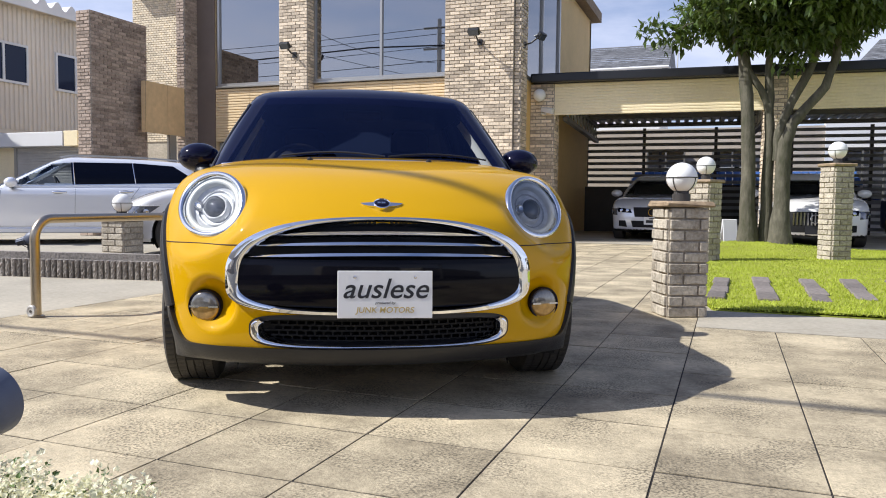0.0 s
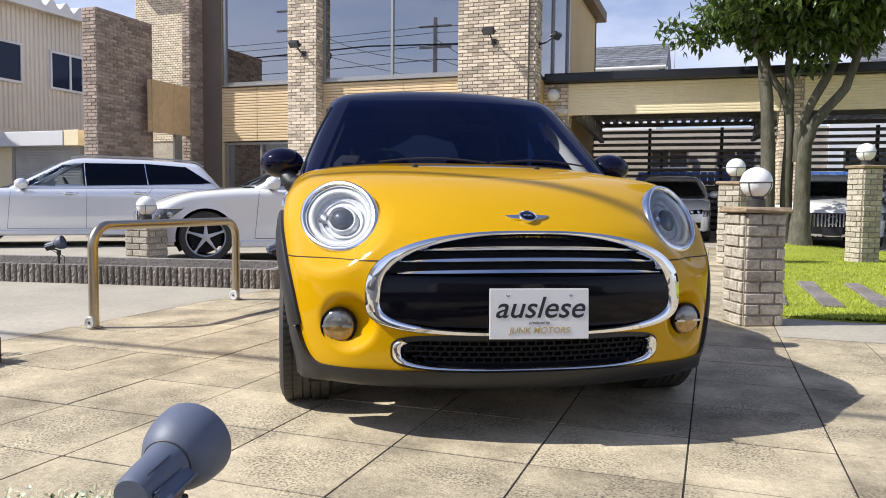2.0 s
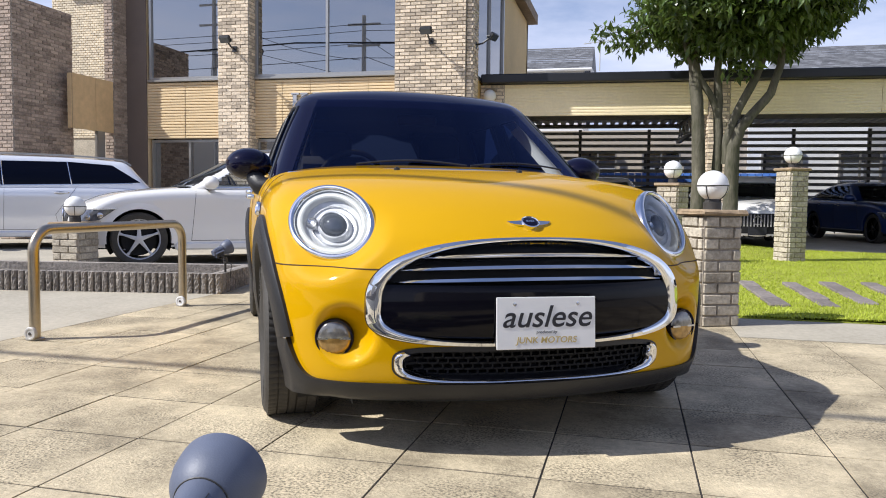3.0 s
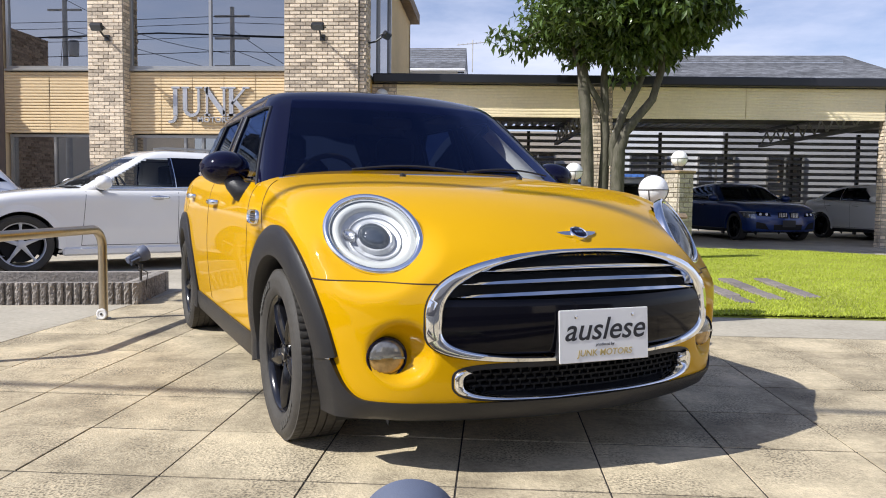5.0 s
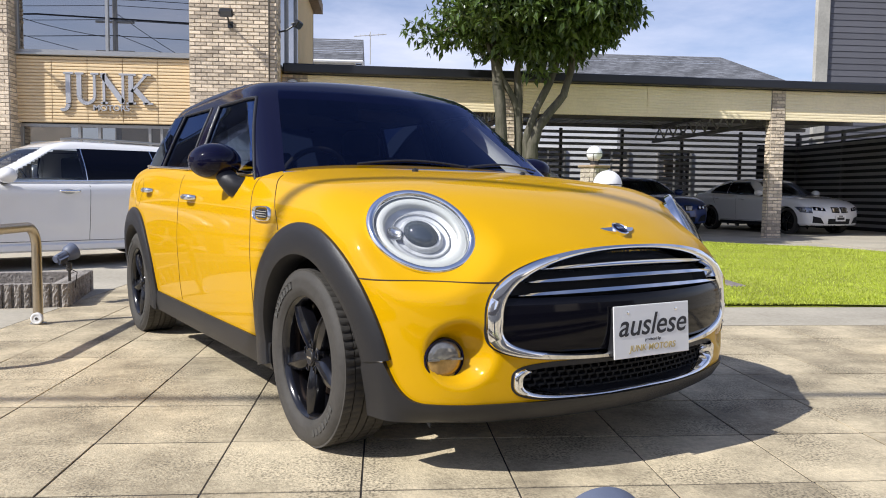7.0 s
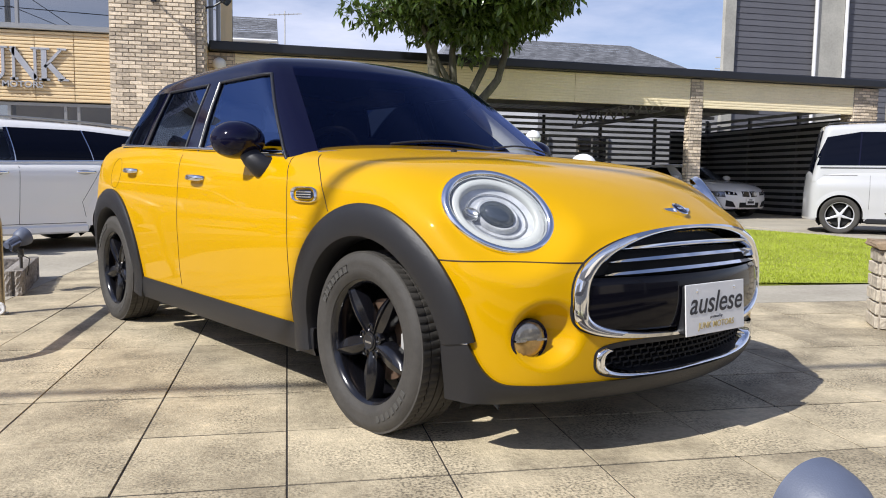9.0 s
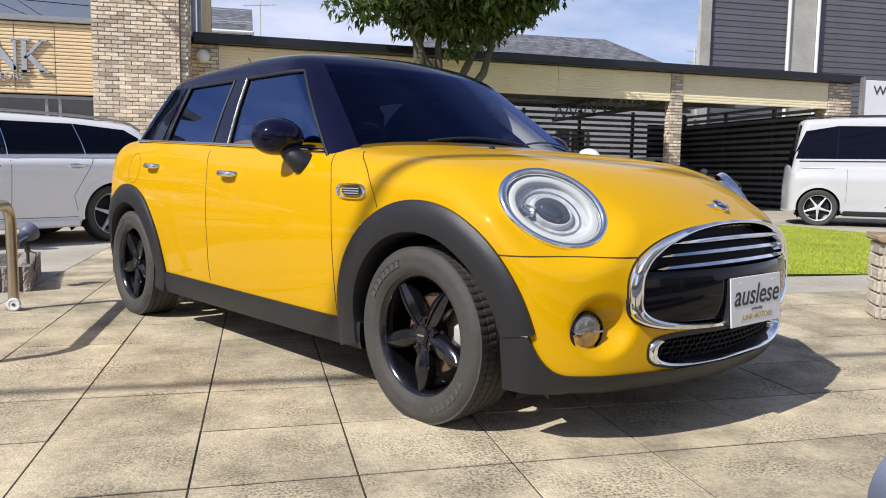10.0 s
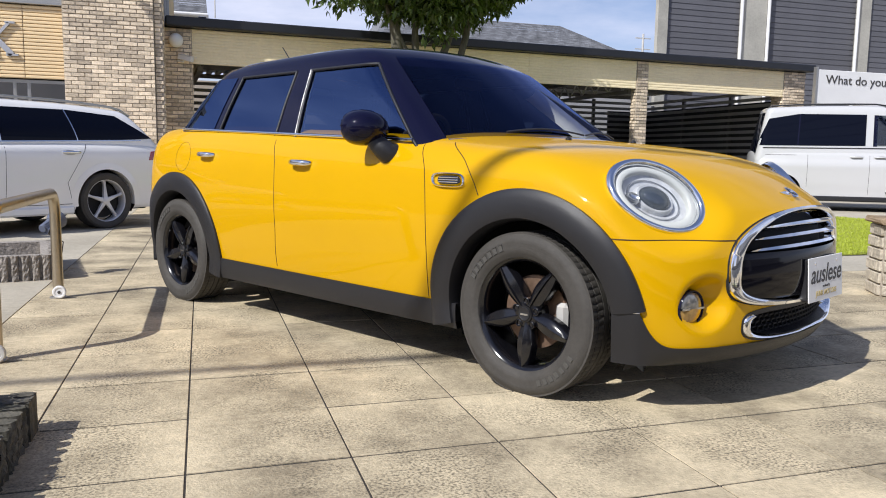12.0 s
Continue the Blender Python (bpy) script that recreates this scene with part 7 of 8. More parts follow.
def make_vehicle(name, label, m, paint, c, group="parked vehicles"):
    """A car from its profile curves. x runs forward from the front axle, y to its left."""
    th = thing(name, label, c.get("cat", "car"), m, group)
    wb, r = c["wb"], c["r"]
    top, nose, roof = curve_of(*c["top"]), curve_of(*c["nose"]), curve_of(*c["roof"])
    half = c["w"] / 2
    # sides: tucked in below, a hollow over the sill, a shoulder under the windows
    wide = curve_of([0.1, 0.26, 0.36, 0.50, 0.66, 0.80, 0.88, 0.94, 1.0, 1.3], [half + k for k in (-0.06, -0.022, -0.020, -0.008, -0.004, -0.001, -0.006, -0.028, -0.048, -0.09)])
    gw = curve_of([0.8, 1.0, c["h"]], [half - 0.06, half - 0.075, half - c.get("lean", 0.30)])
    tail, tail_slope = c["tail"], c.get("tail_slope", 0.12)
    scr_x, scr_k = c["screen"]
    rear_k = c["hatch"]

    def skin(x, y, z):
        a = np.abs(y)
        f = smax(a - wide(z) * (1 - 0.10 * np.clip((x - 0.2) / 0.7, 0, 1.3) ** 2 - 0.06 * np.clip((tail + 0.9 - x) / 0.9, 0, 1) ** 2), z - top(x) + 0.04 * (a / half) ** 3, 0.10)
        f = smax(f, x - nose(z) + c.get("bow", 0.28) * a * a, 0.14)
        f = smax(f, tail + tail_slope * np.maximum(z - 0.7, 0) + 0.16 * a * a - x, 0.12)
        return smax(f, 0.22 - z, 0.05)

    def cabin(x, y, z):
        a = np.abs(y)
        g = smax(a - gw(z), (x - scr_x + scr_k * (z - 0.95) + 0.3 * a * a) / max(1.0, scr_k), 0.06)
        g = smax(g, z - roof(x) + 0.05 * (a / half) ** 2, 0.09)
        return smax(g, (rear_k[0] + rear_k[1] * np.maximum(z - 0.95, 0) + 0.12 * a * a - x) / max(1.0, rear_k[1]), 0.09)

    def shell(shape, x0, x1, z0, v0, v1, nv, nx, nf):
        v = np.radians(np.linspace(v0, v1, nv))
        xs = np.linspace(x0, x1, nx)
        sv, cv = np.sin(v)[:, None], np.cos(v)[:, None]
        a = reach(shape, vec(xs, 0, z0)[None], vec(0 * sv, sv, cv), 3.5)
        fa, ra = np.radians(np.linspace(0, 90, nf))[1:], np.radians(np.linspace(90, 0, nf))[:-1]
        b = reach(shape, vec(x1, 0, z0)[None, None], vec(np.sin(fa)[None] + 0 * sv, np.cos(fa)[None] * sv, np.cos(fa)[None] * cv), 3.5)
        d = reach(shape, vec(x0, 0, z0)[None, None], vec(-np.sin(ra)[None] + 0 * sv, np.cos(ra)[None] * sv, np.cos(ra)[None] * cv), 3.5)
        return np.concatenate([d, a, b], 1)

    P = shell(skin, tail + 0.5, 0.0, 0.62, -180, 180, 145, 110, 34)
    C = (P[:-1, :-1] + P[1:, 1:]) / 2
    cut = (np.abs(C[..., 1]) > half * 0.6) & (np.minimum(np.hypot(C[..., 0], C[..., 2] - r), np.hypot(C[..., 0] + wb, C[..., 2] - r)) < r + 0.06)
    cut |= C[..., 2] < 0.235
    b = bmesh.new()
    sheet(b, P, keep=~cut)
    tidy(b)
    bmesh.ops.recalc_face_normals(b, faces=b.faces[:])
    body = part("body", b, paint, th, smooth=50)
    b = bmesh.new()
    R = shell(cabin, rear_k[0] + 0.9, scr_x - scr_k * 0.4 - 0.3, 0.93, -90, 90, 91, 110, 40)
    RC = (R[:-1, :-1] + R[1:, 1:]) / 2
    q = np.array(c["windows"][0], float)
    hole = np.abs(RC[..., 1]) > half * 0.5
    for i in range(4):
        d, e = q[(i + 1) % 4] - q[i], q[(i + 2) % 4] - q[i]
        turn = np.sign(d[0] * e[1] - d[1] * e[0])
        hole &= turn * (d[0] * (RC[..., 2] - q[i][1]) - d[1] * (RC[..., 0] - q[i][0])) > 0.012 * np.hypot(*d)
    lim = half - 0.14 - (c.get("lean", 0.3) - 0.10) * np.clip((RC[..., 2] - 0.97) / (c["h"] - 1.07), 0, 1)
    hole |= (np.abs(RC[..., 1]) < lim) & (RC[..., 2] > c.get("scr_z", 0.97) + 0.02) & (RC[..., 2] < c["h"] - 0.12) & (RC[..., 0] > c["windows"][0][2][0])
    sheet(b, R, keep=~hole)
    tidy(b)
    bmesh.ops.recalc_face_normals(b, faces=b.faces[:])
    part("roof", b, paint, th, smooth=50)
    part("underbody", boxes((tail + 0.3, nose(0.4) - 0.25, -half + 0.22, half - 0.22, 0.2, 0.55), (-wb + r + 0.06, -r - 0.06, -half + 0.05, half - 0.05, 0.2, 0.5)), M_DARK, th)
    for x in (0, -wb):
        for s in (-1, 1):
            parked_wheel(th, x, s * (half - 0.115), r, c.get("rim", r - 0.10), c.get("dark_rims", False))
            tt = np.radians(np.linspace(-8, 188, 30))
            rr_ = np.array([r + 0.035, r + 0.04, r + 0.075, r + 0.115])[:, None]
            part("wheel_arch", patch(skin, vec(x + rr_ * np.cos(tt), 0, np.maximum(r + rr_ * np.sin(tt), 0.24)), (0, s, 0), np.array([-0.12, 0.010, 0.007, 0.002])[:, None] + 0 * tt), M_DARK if c.get("dark_arch") else paint, th, smooth=40)
            mm = Matrix.Translation((x, 0, r)) @ Matrix.Rotation(radians(-90 * s), 4, 'X')
            q = lathe(bmesh.new(), [(0.0, half - 0.42), (r + 0.05, half - 0.42), (r + 0.05, half - 0.06)], 32, mm)
            bmesh.ops.delete(q, geom=[f for f in q.faces if f.calc_center_median().z < 0.2], context='FACES')
            part("wheel_well", q, M_DARK, th)

    def quad(shape, corners, n, face, s=1, lift=0.005):
        (a0, a1), (b0, b1), (c0, c1), (d0, d1) = corners
        u, w = np.linspace(0, 1, n)[:, None], np.linspace(0, 1, n)[None, :]
        p = (1 - u) * (1 - w) * a0 + u * (1 - w) * b0 + u * w * c0 + (1 - u) * w * d0
        z = (1 - u) * (1 - w) * a1 + u * (1 - w) * b1 + u * w * c1 + (1 - u) * w * d1
        if face == "side":
            return patch(shape, vec(p, 0, z), (0, s, 0), lift, 0.01)
        if face == "front":
            return patch(shape, vec(-0.2 if shape is skin else scr_x - 1.6, s * p, z), (1, 0, 0), lift, 0.01)
        return patch(shape, vec(rear_k[0] + 1.2, s * p, z), (-1, 0, 0), lift, 0.01)

    for s in (-1, 1):
        for k, q in enumerate(c["windows"]):
            pane = part("side_window", quad(cabin, q, 14, "side", s, 0.006), M_CARGLASS if k else M_CARPANE, th, "dark tinted window" if k else "clear front side window", smooth=50)
            pane.visible_shadow = bool(k)
            # black pillar behind the window, with a bright strip on it
            u = np.linspace(0, 1, 8)
            px, pz = q[1][0] + (q[2][0] - q[1][0]) * u, q[1][1] + (q[2][1] - q[1][1]) * u
            if k < len(c["windows"]) - 1:
                part("pillar", patch(cabin, vec(px + np.array([0.03, -0.035])[:, None], 0, pz + np.zeros((2, 1))), (0, s, 0), 0.004, 0.01), M_BLACKGLOSS, th, smooth=50)
                if c.get("bright", True):
                    part("pillar_strip", strip(cabin, vec(px - 0.005, 0, pz), (0, s, 0), 0.008, 0.008), M_CHROME, th, smooth=50)
        for q in c.get("lamps", ()):
            hl = part("headlamp", quad(skin, q, 10, "front", s, 0.008), M_CARGLASS, th, "clear headlamp", smooth=50)
            cy, cz = sum(a for a, _ in q) / 4, sum(z for _, z in q) / 4
            for f in (-0.22, 0.22):
                y_ = cy + f * (q[1][0] - q[0][0])
                p = reach(skin, vec(-0.2, s * y_, cz), (1, 0, 0))
                part("reflector", lathe(bmesh.new(), [(0.036, 0.002), (0.036, 0.012), (0.024, 0.016), (0, 0.018)], 16, Matrix.Translation(tuple(p)) @ Matrix.Rotation(radians(80), 4, 'Y')), M_SILVER, hl, smooth=40)
        for q in c.get("side_lamps", ()):
            hl = part("headlamp", quad(skin, q, 12, "side", s, 0.007), M_LAMPGREY, th, "swept clear headlamp", smooth=50)
            cx, cz = (q[0][0] + q[2][0]) / 2 + 0.05, (q[0][1] + q[2][1]) / 2 - 0.02
            for f in (-0.07, 0.05):
                p = reach(skin, vec(cx + f, 0, cz - 0.25 * f), (0, s, 0))
                part("reflector", lathe(bmesh.new(), [(0.034, 0.006), (0.034, 0.012), (0.022, 0.016), (0, 0.017)], 16, Matrix.Translation(tuple(p)) @ Matrix.Rotation(radians(-90 * s), 4, 'X')), M_SILVER, hl, smooth=40)
            zs = np.linspace(0, 1, 14)
            part("light_guide", strip(skin, vec(q[0][0] + (q[3][0] - q[0][0]) * zs, 0, q[0][1] + (q[3][1] - q[0][1]) * zs - 0.008), (0, s, 0), 0.006, 0.009), M_WHITE, hl)
        for q in c.get("tails", ()):
            part("tail_lamp", quad(skin, q, 8, "side", s, 0.006), M_TAIL, th, "red tail lamp", smooth=50)
        for x0, z0, z1, x1 in c.get("seams", ()):
            zs = np.linspace(z0, z1, 14)
            part("shut_line", strip(skin, vec(np.linspace(x0, x1, 14), 0, zs), (0, s, 0), 0.0026), M_DARK, th)
        for x0, x1, z0 in c.get("lines", ()):
            part("panel_line", strip(skin, vec(np.linspace(x0, x1, 24), 0, z0 + np.zeros(24)), (0, s, 0), 0.0035), M_DARK, th)
        for hx, hz in c.get("handles", ()):
            p = reach(skin, vec(hx, 0, hz), (0, s, 0))
            part("door_handle", tube(bmesh.new(), [(hx - 0.1, p[1], hz), (hx - 0.08, p[1] + s * 0.03, hz), (hx + 0.08, p[1] + s * 0.03, hz), (hx + 0.1, p[1], hz)], 0.016, 8), M_CHROME if c.get("bright", True) else paint, th, smooth=50)
            part("handle_bowl", patch(skin, vec(hx + 0.02 + 0.075 * np.array([0.1, 0.6, 1.0])[:, None] * np.cos(np.linspace(0, math.tau, 17)), 0, hz - 0.004 + 0.028 * np.array([0.1, 0.6, 1.0])[:, None] * np.sin(np.linspace(0, math.tau, 17))), (0, s, 0), 0.003), M_ALU, th, smooth=50)
        mx, mz = c["mirror"]
        q = bmesh.new()
        bmesh.ops.create_uvsphere(q, u_segments=20, v_segments=12, radius=1)
        for v in q.verts:
            v.co = Vector((mx + v.co.x * 0.10, s * (half + 0.08) + v.co.y * 0.13, mz + v.co.z * 0.085))
        mi = part("door_mirror", q, paint, th, smooth=50)
        part("mirror_foot", boxes((mx - 0.03, mx + 0.04, s * (half - 0.03) - 0.06, s * (half - 0.03) + 0.06, mz - 0.09, mz - 0.05), bevel=0.01), M_CLAD, mi)
        bx = np.linspace(c["belt"][0], c["belt"][1], 30)
        part("belt_trim", strip(cabin, vec(bx, 0, c["belt"][2] + (c["belt"][3] - c["belt"][2]) * (bx - bx[0]) / (bx[-1] - bx[0])), (0, s, 0), 0.009, 0.006), M_CHROME if c.get("bright", True) else M_CLAD, th, smooth=50)
        part("sill", boxes((-wb + r + 0.08, -r - 0.08, s * (half - 0.035) - 0.035, s * (half - 0.035) + 0.035, 0.19, 0.285), bevel=0.02), paint if c.get("bright", True) else M_CLAD, th)
        if c.get("rails"):
            rx = np.linspace(c["rails"][0], c["rails"][1], 16)
            zz = 1.30 + 0 * rx
            p = reach(cabin, vec(rx, s * (half - 0.36), zz), (0, 0, 1))
            part("roof_rail", tube(bmesh.new(), [tuple(q_ + np.array([0, 0, 0.03])) for q_ in p], 0.015, 8), M_ALU if c.get("bright", True) else M_CLAD, th, smooth=50)
    glass_x = scr_x - 0.95
    part("cabin_floor", patch(skin, vec(np.linspace(rear_k[0] + 0.3, scr_x - 0.05, 30)[:, None], np.linspace(-half + 0.14, half - 0.14, 14)[None, :], 0.62), (0, 0, 1), 0.012), M_SEAT, th, smooth=50)
    for s in (-1, 1):
        fs = part("front_seat", boxes((glass_x - 0.72, glass_x - 0.54, s * 0.37 - 0.24, s * 0.37 + 0.24, 0.85, c["h"] - 0.32), bevel=0.05), M_SEAT, th, smooth=40)
        part("headrest", boxes((glass_x - 0.74, glass_x - 0.63, s * 0.37 - 0.13, s * 0.37 + 0.13, c["h"] - 0.32, c["h"] - 0.14), bevel=0.04), M_SEAT, fs, smooth=40)
    part("rear_partition", boxes((c["windows"][1][0][0] - 0.25, c["windows"][1][0][0] - 0.2, -half + 0.2, half - 0.2, 0.85, c["h"] - 0.16), bevel=0.02), M_SEAT, th)
    sw = part("steering_wheel", lathe(bmesh.new(), [(0.17 + 0.014 * math.cos(t), 0.014 * math.sin(t)) for t in np.linspace(0, math.tau, 9)], 28), M_SEAT, th, smooth=60)
    sw.matrix_basis = pose(glass_x + 0.02, -0.36, c["windows"][0][0][1] + 0.02, 0, -65, 0)
    scr = part("windscreen", patch(cabin, vec(scr_x - 1.5, np.linspace(-1, 1, 20)[None, :] * np.linspace(half - 0.12, half - c.get("lean", 0.3) - 0.03, 10)[:, None], np.linspace(c.get("scr_z", 0.97), c["h"] - 0.10, 10)[:, None]), (1, 0, 0), 0.006), M_CARPANE, th, "dark windscreen", smooth=50)
    scr.visible_shadow = False
    part("rear_window", patch(cabin, vec(rear_k[0] + 1.2, np.linspace(-1, 1, 12)[None, :] * np.linspace(half - 0.2, half - c.get("lean", 0.3) - 0.08, 8)[:, None], np.linspace(1.05, c["h"] - 0.14, 8)[:, None]), (-1, 0, 0), 0.006), M_CARGLASS, th, smooth=50)
    for q in c.get("grilles", ()):
        g = part("grille", quad(skin, q, 12, "front", 1, 0.006), M_DARK, th, "dark grille", smooth=50)
        (a0, a1), (b0, b1), (c0, c1), (d0, d1) = q
        for k in range(c.get("bars", 0)):
            y_ = a0 + (b0 - a0) * (k + 1) / (c["bars"] + 1)
            p = reach(skin, vec(-0.2, y_, (a1 + d1) / 2), (1, 0, 0))
            part("bar", boxes((float(p[0]), float(p[0]) + 0.022, y_ - 0.012, y_ + 0.012, a1 + 0.015, d1 - 0.015)), M_CHROME, g)
        if c.get("badge"):
            p = reach(skin, vec(-0.2, 0.0, (a1 + d1) / 2), (1, 0, 0))
            part("badge", lathe(bmesh.new(), [(0.075 + 0.01 * math.cos(t), 0.01 * math.sin(t)) for t in np.linspace(0, math.tau, 7)], 28, Matrix.Translation((float(p[0]) + 0.03, 0, float(p[2]))) @ Matrix.Rotation(radians(90), 4, 'Y')), M_CHROME, g, "round chrome badge")
    for q in c.get("intakes", ()):
        for s in ((1,) if q[0][0] * q[1][0] < 0 else (-1, 1)):
            part("intake", quad(skin, q, 10, "front", s, 0.005), M_DARK, th, smooth=50)
    p = reach(skin, vec(-0.2, 0.0, c.get("plate_z", 0.42)), (1, 0, 0))
    pl = part("number_plate", boxes((float(p[0]) + 0.002, float(p[0]) + 0.014, -0.165, 0.165, c.get("plate_z", 0.42) - 0.08, c.get("plate_z", 0.42) + 0.08)), M_INK if c.get("plate_dark") else M_WHITE, th, "plain plate")
    if not c.get("plate_dark"):
        part("plate_bar", boxes((float(p[0]) + 0.0145, float(p[0]) + 0.016, -0.12, 0.12, c.get("plate_z", 0.42) - 0.045, c.get("plate_z", 0.42) + 0.015)), M_INK, pl)
        part("plate_bar", boxes((float(p[0]) + 0.0145, float(p[0]) + 0.016, -0.06, 0.06, c.get("plate_z", 0.42) + 0.035, c.get("plate_z", 0.42) + 0.06)), M_INK, pl)
    return th


WAGON = dict(wb=2.84, r=0.325, rim=0.24, w=1.81, h=1.45, tail=-3.80,
             top=([-3.9, -3.4, -2.4, -1.4, -0.75, -0.5, 0.0, 0.4, 0.65, 0.8], [1.02, 1.04, 1.03, 1.0, 0.985, 0.975, 0.93, 0.86, 0.77, 0.68]),
             nose=([0.15, 0.25, 0.45, 0.62, 0.72, 0.85, 1.0], [0.70, 0.80, 0.82, 0.80, 0.74, 0.52, 0.1]),
             roof=([-4.0, -3.7, -3.2, -2.4, -1.7, -1.2, -0.9], [1.22, 1.33, 1.41, 1.455, 1.46, 1.42, 1.36]),
             screen=(-0.42, 1.95), hatch=(-3.72, 0.9),
             windows=([(-0.78, 0.965), (-1.68, 0.985), (-1.66, 1.345), (-1.36, 1.325)], [(-1.70, 0.985), (-2.53, 1.005), (-2.47, 1.355), (-1.68, 1.347)], [(-2.56, 1.008), (-3.52, 1.06), (-3.10, 1.315), (-2.50, 1.355)]),
             lamps=([(0.42, 0.58), (0.72, 0.60), (0.74, 0.69), (0.46, 0.66)],), side_lamps=([(0.24, 0.70), (0.44, 0.555), (0.66, 0.53), (0.62, 0.685)],), tails=([(-3.42, 0.80), (-3.72, 0.80), (-3.70, 0.94), (-3.46, 0.90)],),
             seams=((-0.60, 0.30, 0.92, -0.66), (-1.68, 0.30, 0.97, -1.70), (-2.36, 0.54, 0.97, -2.62), (-2.42, 0.31, 0.54, -2.36)), lines=((-2.42, -0.60, 0.305),), handles=((-1.48, 0.86), (-2.42, 0.88)), mirror=(-0.82, 1.02),
             belt=(-3.35, -0.85, 1.035, 0.955), rails=(-3.4, -1.5), grilles=([(-0.36, 0.50), (0.36, 0.50), (0.40, 0.70), (-0.40, 0.70)],), badge=True,
             intakes=([(-0.40, 0.28), (0.40, 0.28), (0.44, 0.42), (-0.44, 0.42)], [(0.52, 0.28), (0.70, 0.30), (0.70, 0.42), (0.56, 0.42)]))
BIG_WAGON = dict(WAGON, wb=2.94, w=1.86, h=1.48, tail=-4.05, hatch=(-3.98, 0.9),
                 roof=([-4.25, -3.95, -3.4, -2.5, -1.8, -1.25, -0.95], [1.24, 1.35, 1.44, 1.485, 1.49, 1.44, 1.38]),
                 windows=([(-0.78, 0.985), (-1.74, 1.0), (-1.70, 1.375), (-1.40, 1.35)], [(-1.76, 1.0), (-2.69, 1.02), (-2.63, 1.385), (-1.72, 1.376)], [(-2.72, 1.022), (-3.72, 1.07), (-3.30, 1.345), (-2.66, 1.385)]),
                 belt=(-3.6, -0.85, 1.05, 0.965), handles=((-1.52, 0.87), (-2.55, 0.89)), seams=((-0.60, 0.30, 0.92, -0.66), (-1.74, 0.30, 0.97, -1.76), (-2.46, 0.54, 0.97, -2.76), (-2.52, 0.31, 0.54, -2.46)), lines=((-2.52, -0.60, 0.305),), rails=(-3.6, -1.5))
make_vehicle("estate_car", "white estate car with silver star-spoke wheels beside the planter", pose(-7.18, 8.64, 0, 0, 0, 220), M_CARWHITE, WAGON)
make_vehicle("estate_car", "silver estate car with roof rails parked before the showroom", pose(-12.2, 9.3, 0, 0, 0, 220), M_CARSILVER, BIG_WAGON)
SALOON = dict(WAGON, wb=2.76, w=1.77, tail=-3.7, rails=None, h=1.43, bars=0)
make_vehicle("saloon_car", "silver saloon car in shade under the carport", pose(-1.55, 17.35, 0, 0, 0, -90), M_CARSILVER, SALOON)
GT = dict(SALOON, w=1.88, h=1.40, bars=13, grilles=([(-0.42, 0.40), (0.42, 0.40), (0.48, 0.66), (-0.48, 0.66)],), plate_dark=True, plate_z=0.33)
make_vehicle("saloon_car", "white saloon car with a barred grille at the carport's edge", pose(1.45, 16.25, 0, 0, 0, -90), M_CARWHITE, GT)
COUPE = dict(SALOON, wb=2.69, w=1.85, h=1.41, tail=-3.55, badge=False, dark_rims=True, rim=0.25,
             roof=([-3.6, -3.2, -2.7, -2.2, -1.7, -1.2, -0.9], [1.02, 1.14, 1.28, 1.38, 1.415, 1.39, 1.34]), hatch=(-3.3, 2.1),
             windows=([(-0.98, 0.965), (-2.05, 0.985), (-2.05, 1.31), (-1.42, 1.305)], [(-2.1, 0.985), (-2.75, 1.03), (-2.5, 1.2), (-2.1, 1.3)]),
             grilles=([(-0.27, 0.55), (-0.03, 0.54), (-0.03, 0.68), (-0.25, 0.68)], [(0.03, 0.54), (0.27, 0.55), (0.25, 0.68), (0.03, 0.68)]), bars=5,
             intakes=([(-0.36, 0.27), (0.36, 0.27), (0.36, 0.40), (-0.36, 0.40)], [(0.46, 0.28), (0.74, 0.30), (0.74, 0.46), (0.56, 0.42)]), belt=(-2.7, -0.85, 1.02, 0.955), bright=False)
make_vehicle("coupe_car", "dark blue coupe in shade under the carport", pose(5.22, 18.95, 0, 0, 0, -76), M_CARBLUE, dict(COUPE, plate_dark=True))
make_vehicle("coupe_car", "white coupe with black wheels under the carport", pose(8.95, 18.55, 0, 0, 0, -72), M_CARWHITE, COUPE)
VAN = dict(WAGON, cat="van", wb=3.2, w=1.9, h=2.0, r=0.33, rim=0.235, lean=0.20, tail=-3.80, tail_slope=0.08, bow=0.2, bright=False,
           top=([-4.2, -3.0, -1.0, -0.5, 0.0, 0.4, 0.65, 0.8], [1.16, 1.16, 1.16, 1.12, 1.05, 0.95, 0.85, 0.75]),
           roof=([-4.3, -4.1, -3.7, -2.4, -1.2, -0.8, -0.5], [1.80, 1.90, 1.97, 2.01, 1.99, 1.92, 1.80]), screen=(-0.05, 1.25), hatch=(-3.76, 0.20), scr_z=1.1,
           windows=([(-0.45, 1.20), (-1.62, 1.22), (-1.62, 1.80), (-0.95, 1.77)], [(-1.78, 1.23), (-2.92, 1.23), (-2.90, 1.83), (-1.78, 1.81)], [(-2.945, 1.23), (-3.66, 1.23), (-3.46, 1.74), (-2.925, 1.83)]),
           seams=((-0.35, 0.32, 1.05, -0.35), (-1.70, 0.32, 1.05, -1.70), (-2.75, 0.45, 1.05, -2.75)), lines=((-3.62, -2.95, 1.05),), handles=((-1.52, 1.02), (-1.92, 1.02)), mirror=(-0.35, 1.2), belt=(-3.55, -0.4, 1.185, 1.185), rails=(-3.6, -1.1), tails=())
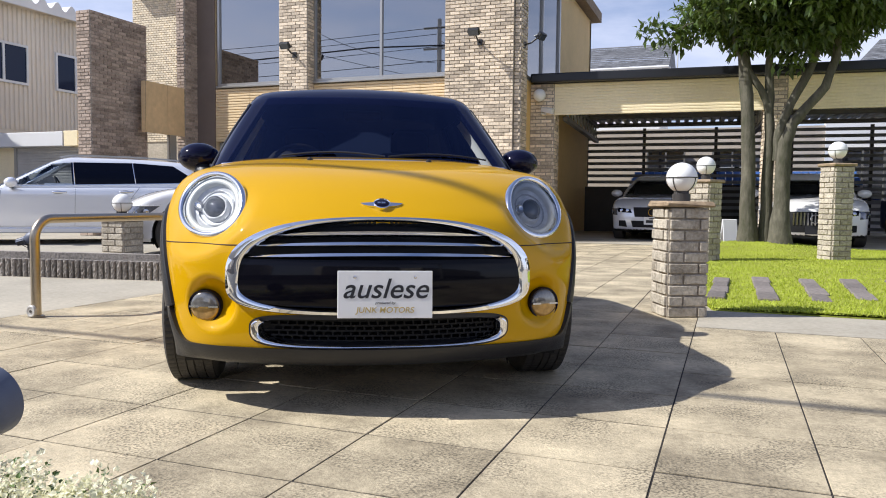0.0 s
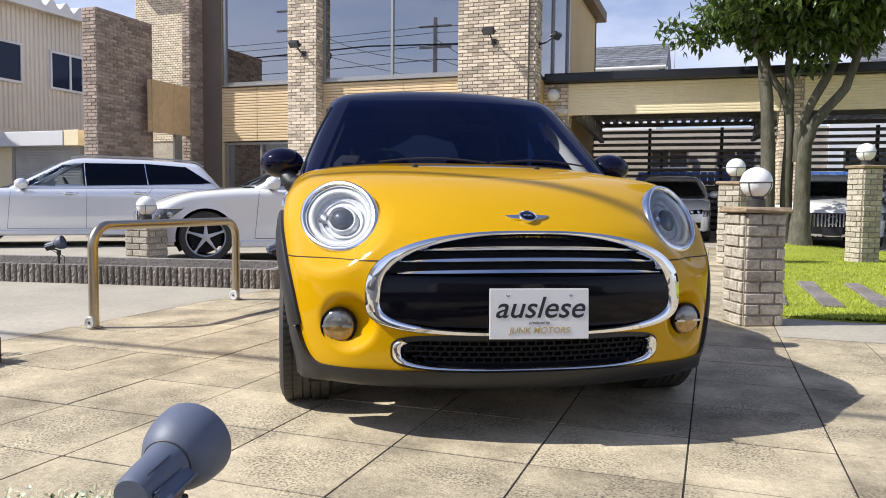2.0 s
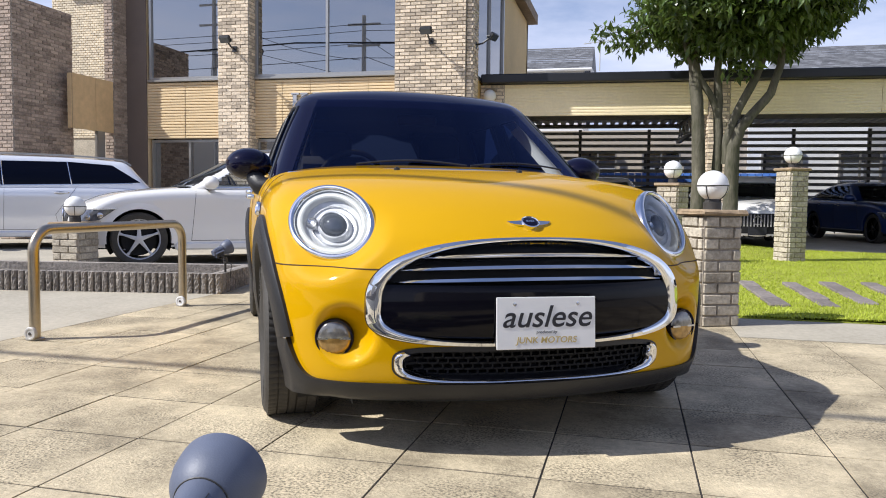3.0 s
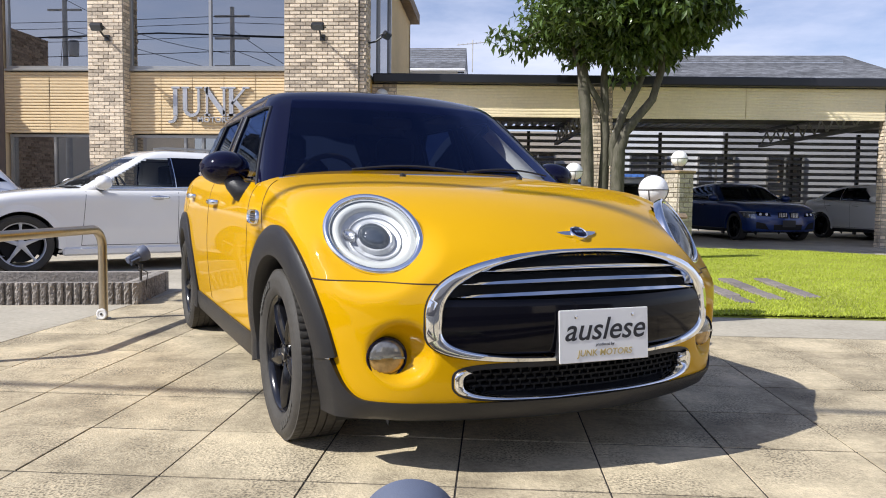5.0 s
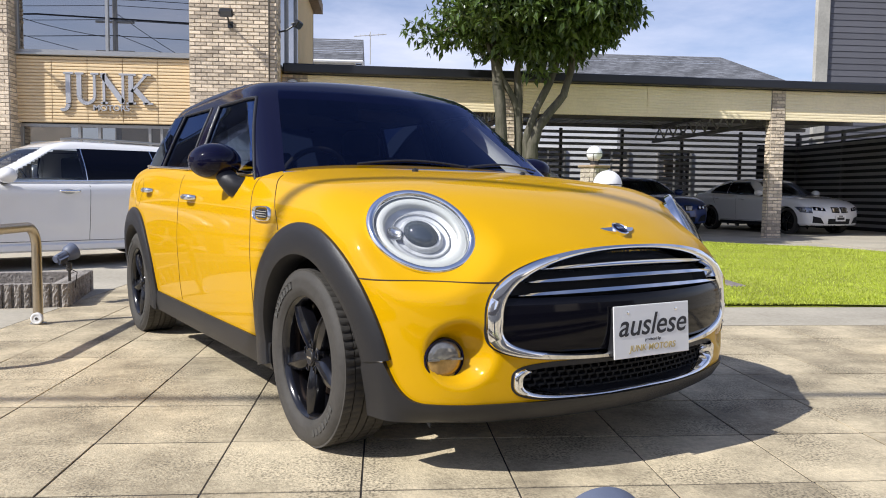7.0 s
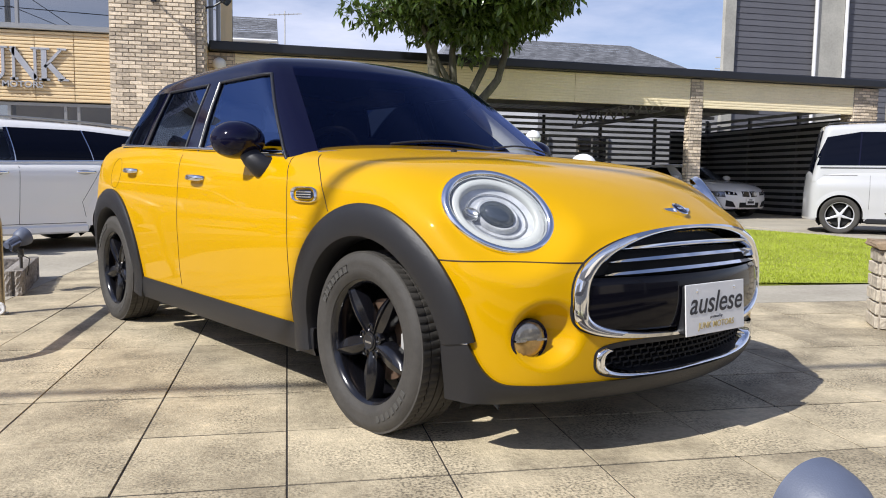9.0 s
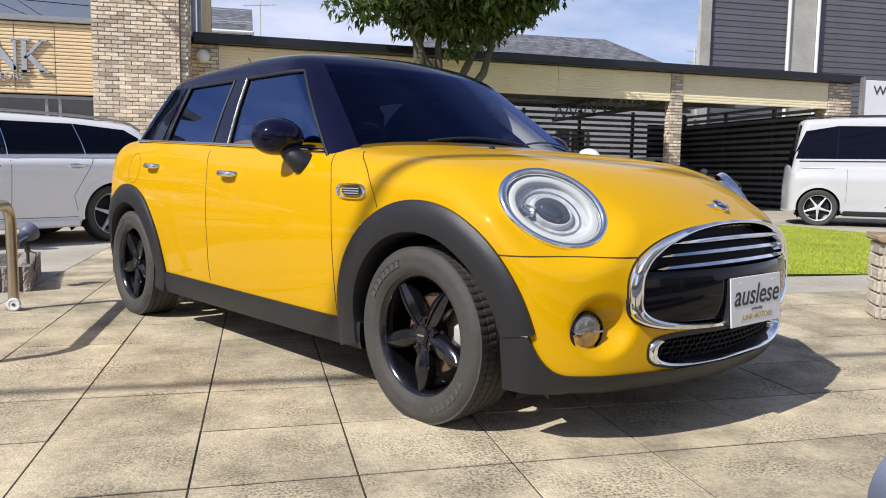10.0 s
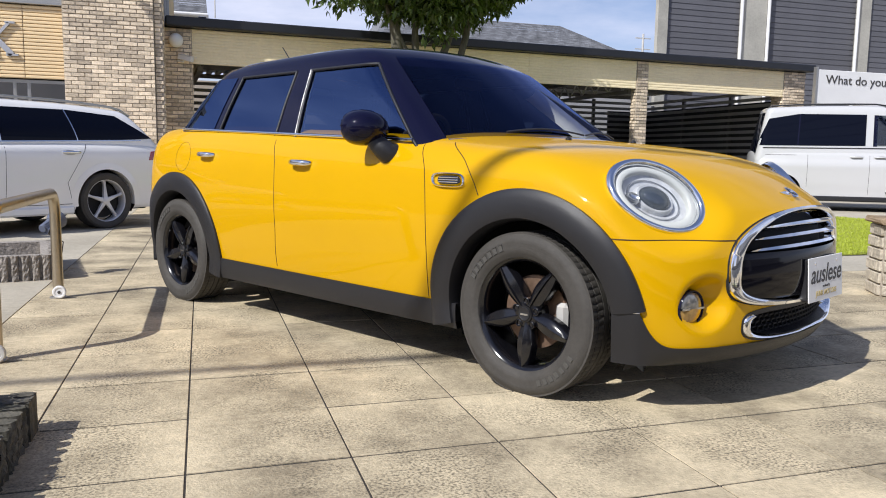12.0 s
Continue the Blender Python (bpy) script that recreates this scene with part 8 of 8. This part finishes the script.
VH = radians(-36)
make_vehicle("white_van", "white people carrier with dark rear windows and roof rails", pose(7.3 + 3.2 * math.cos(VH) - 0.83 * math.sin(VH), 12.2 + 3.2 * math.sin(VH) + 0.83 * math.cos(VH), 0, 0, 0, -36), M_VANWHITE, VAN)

# ---- bricks of the frontage, paving tiles: last ----
M_CANOPY = surface("brown_panel", (0.68, 0.48, 0.26), 0.6, vary=0.1, scale=8, vary2=0.12, scale2=1.5, world_space=True)
M_DARKBRICK = surface("dark_mixed_brick", (0.40, 0.315, 0.255), 0.88, vary=0.25, scale=22, vary2=0.12, scale2=1.2, bump=0.6, bump_scale=90, rand=0.26, tint=(0.22, 0.165, 0.125), world_space=True)
brick_column(-9.53, -8.81, 14.74, 15.16, 5.9, right=True, seed=100)
brick_column(-5.58, -4.12, 14.74, 15.2, 5.9, right=False, seed=110)
brick_column(-4.118, -3.98, 14.80, 15.24, 5.9, right=True, seed=115, parts=False)
brick_column(-12.19, -11.96, 14.55, 15.2, 6.3, right=True, seed=125, mat=M_DARKBRICK, name="wall_fin", label="tall brick fin projecting from the showroom", parts=False)
brick_column(-12.66, -12.3, 12.1, 13.68, 4.6, right=True, seed=130, mat=M_DARKBRICK, side_parts=True, name="wall_tower", label="free-standing dark brick wall by the entrance", parts=False)
# strip painted dark for the shade between fin and window; sun reaches it here
solid("wall_recess", boxes((-11.95, -11.445, 14.97, 15.3, 0, TOP - 0.2)), surface("brown_with_recess_shade", (0.17, 0.13, 0.105), 0.85, vary2=0.12, scale2=1.2, world_space=True), "brown strip of wall beside the window, recess shade put into its colour", "wall", kind="structure")
canopy = solid("entrance_canopy", boxes((-12.09, -11.99, 13.30, 14.52, 2.24, 3.33)), M_CAP, "brown panelled canopy over the entrance", "canopy", kind="structure")
for cy0, cy1 in ((13.30, 13.965), (13.973, 14.53)):
    part("panel", boxes((-11.99, -11.965, cy0, cy1, 2.23, 3.34), bevel=0.004), M_CANOPY, canopy)
part("panel", boxes((-12.09, -11.992, 13.276, 13.30, 2.23, 3.34), bevel=0.004), M_CANOPY, canopy)
solid("entrance_post", boxes((-12.05, -11.97, 14.03, 14.25, 0, 2.24)), M_ALU, "pale metal post under the entrance canopy", "post", kind="structure")
standing = set(bpy.data.objects)
brick_column(-3.93, -3.46, 15.18, 15.7, 3.12, right=True, seed=140, label="brick carport pier", parts=False)
brick_column(0.34, 0.71, 15.18, 15.55, 3.12, left=True, right=True, seed=150, label="brick carport pier", parts=False)
brick_column(5.97, 6.27, 15.18, 15.36, 3.12, left=True, right=True, seed=160, label="brick carport pier", parts=False)
brick_column(10.2, 10.87, 15.18, 15.55, 3.12, left=True, seed=170, label="brick carport pier", parts=False)
set_askew(standing)

PITCH, TX, TY = 0.463, -3.44, 2.27
tiles = solid("paving", boxes((-4.36, 3.06, -1.43, 14.88, -0.0045, -0.0032)), M_JOINT, "square sandy paving tiles with dark joints", "paving", kind="structure")
tile_meshes = {}
count, V, F = 0, [], []
for j in range(-8, 28):
    for i in range(-2, 14):
        x0, y0 = TX + i * PITCH + 0.003, TY + j * PITCH + 0.0055
        x1, y1 = x0 + PITCH - 0.006, y0 + PITCH - 0.011
        if x1 > 3.06 or x0 < -4.4 or y0 < -1.6 or (y1 > 5.42 and x1 > -0.02) or y1 > 14.9:
            continue
        dz = random.Random(i * 97 + j).uniform(-0.0012, 0.0012)
        if count < 300 and y0 > 1.6 and y1 < 10.5 and x1 < 1.5:
            key = random.Random(i * 31 + j * 7).randrange(4)
            if key not in tile_meshes:
                q = boxes((0, x1 - x0, 0, y1 - y0, -0.03, 0.0), bevel=0.001)
                tile_meshes[key] = mesh_from("tile", q, M_TILE)
            o = new("tile", tile_meshes[key])
            o.parent = tiles
            o.matrix_basis = Matrix.Translation((x0, y0, dz))
            count += 1
        else:
            s = len(V)
            V += [(x0, y0, dz), (x1, y0, dz), (x1, y1, dz), (x0, y1, dz), (x0, y0, -0.03), (x1, y0, -0.03), (x1, y1, -0.03), (x0, y1, -0.03)]
            F += [(s, s + 1, s + 2, s + 3), (s, s + 4, s + 5, s + 1), (s + 1, s + 5, s + 6, s + 2), (s + 2, s + 6, s + 7, s + 3), (s + 3, s + 7, s + 4, s)]
o = new("tiles", pydata("tiles", V, F, M_TILE))
o.parent = tiles
o["kind"] = "stuff"
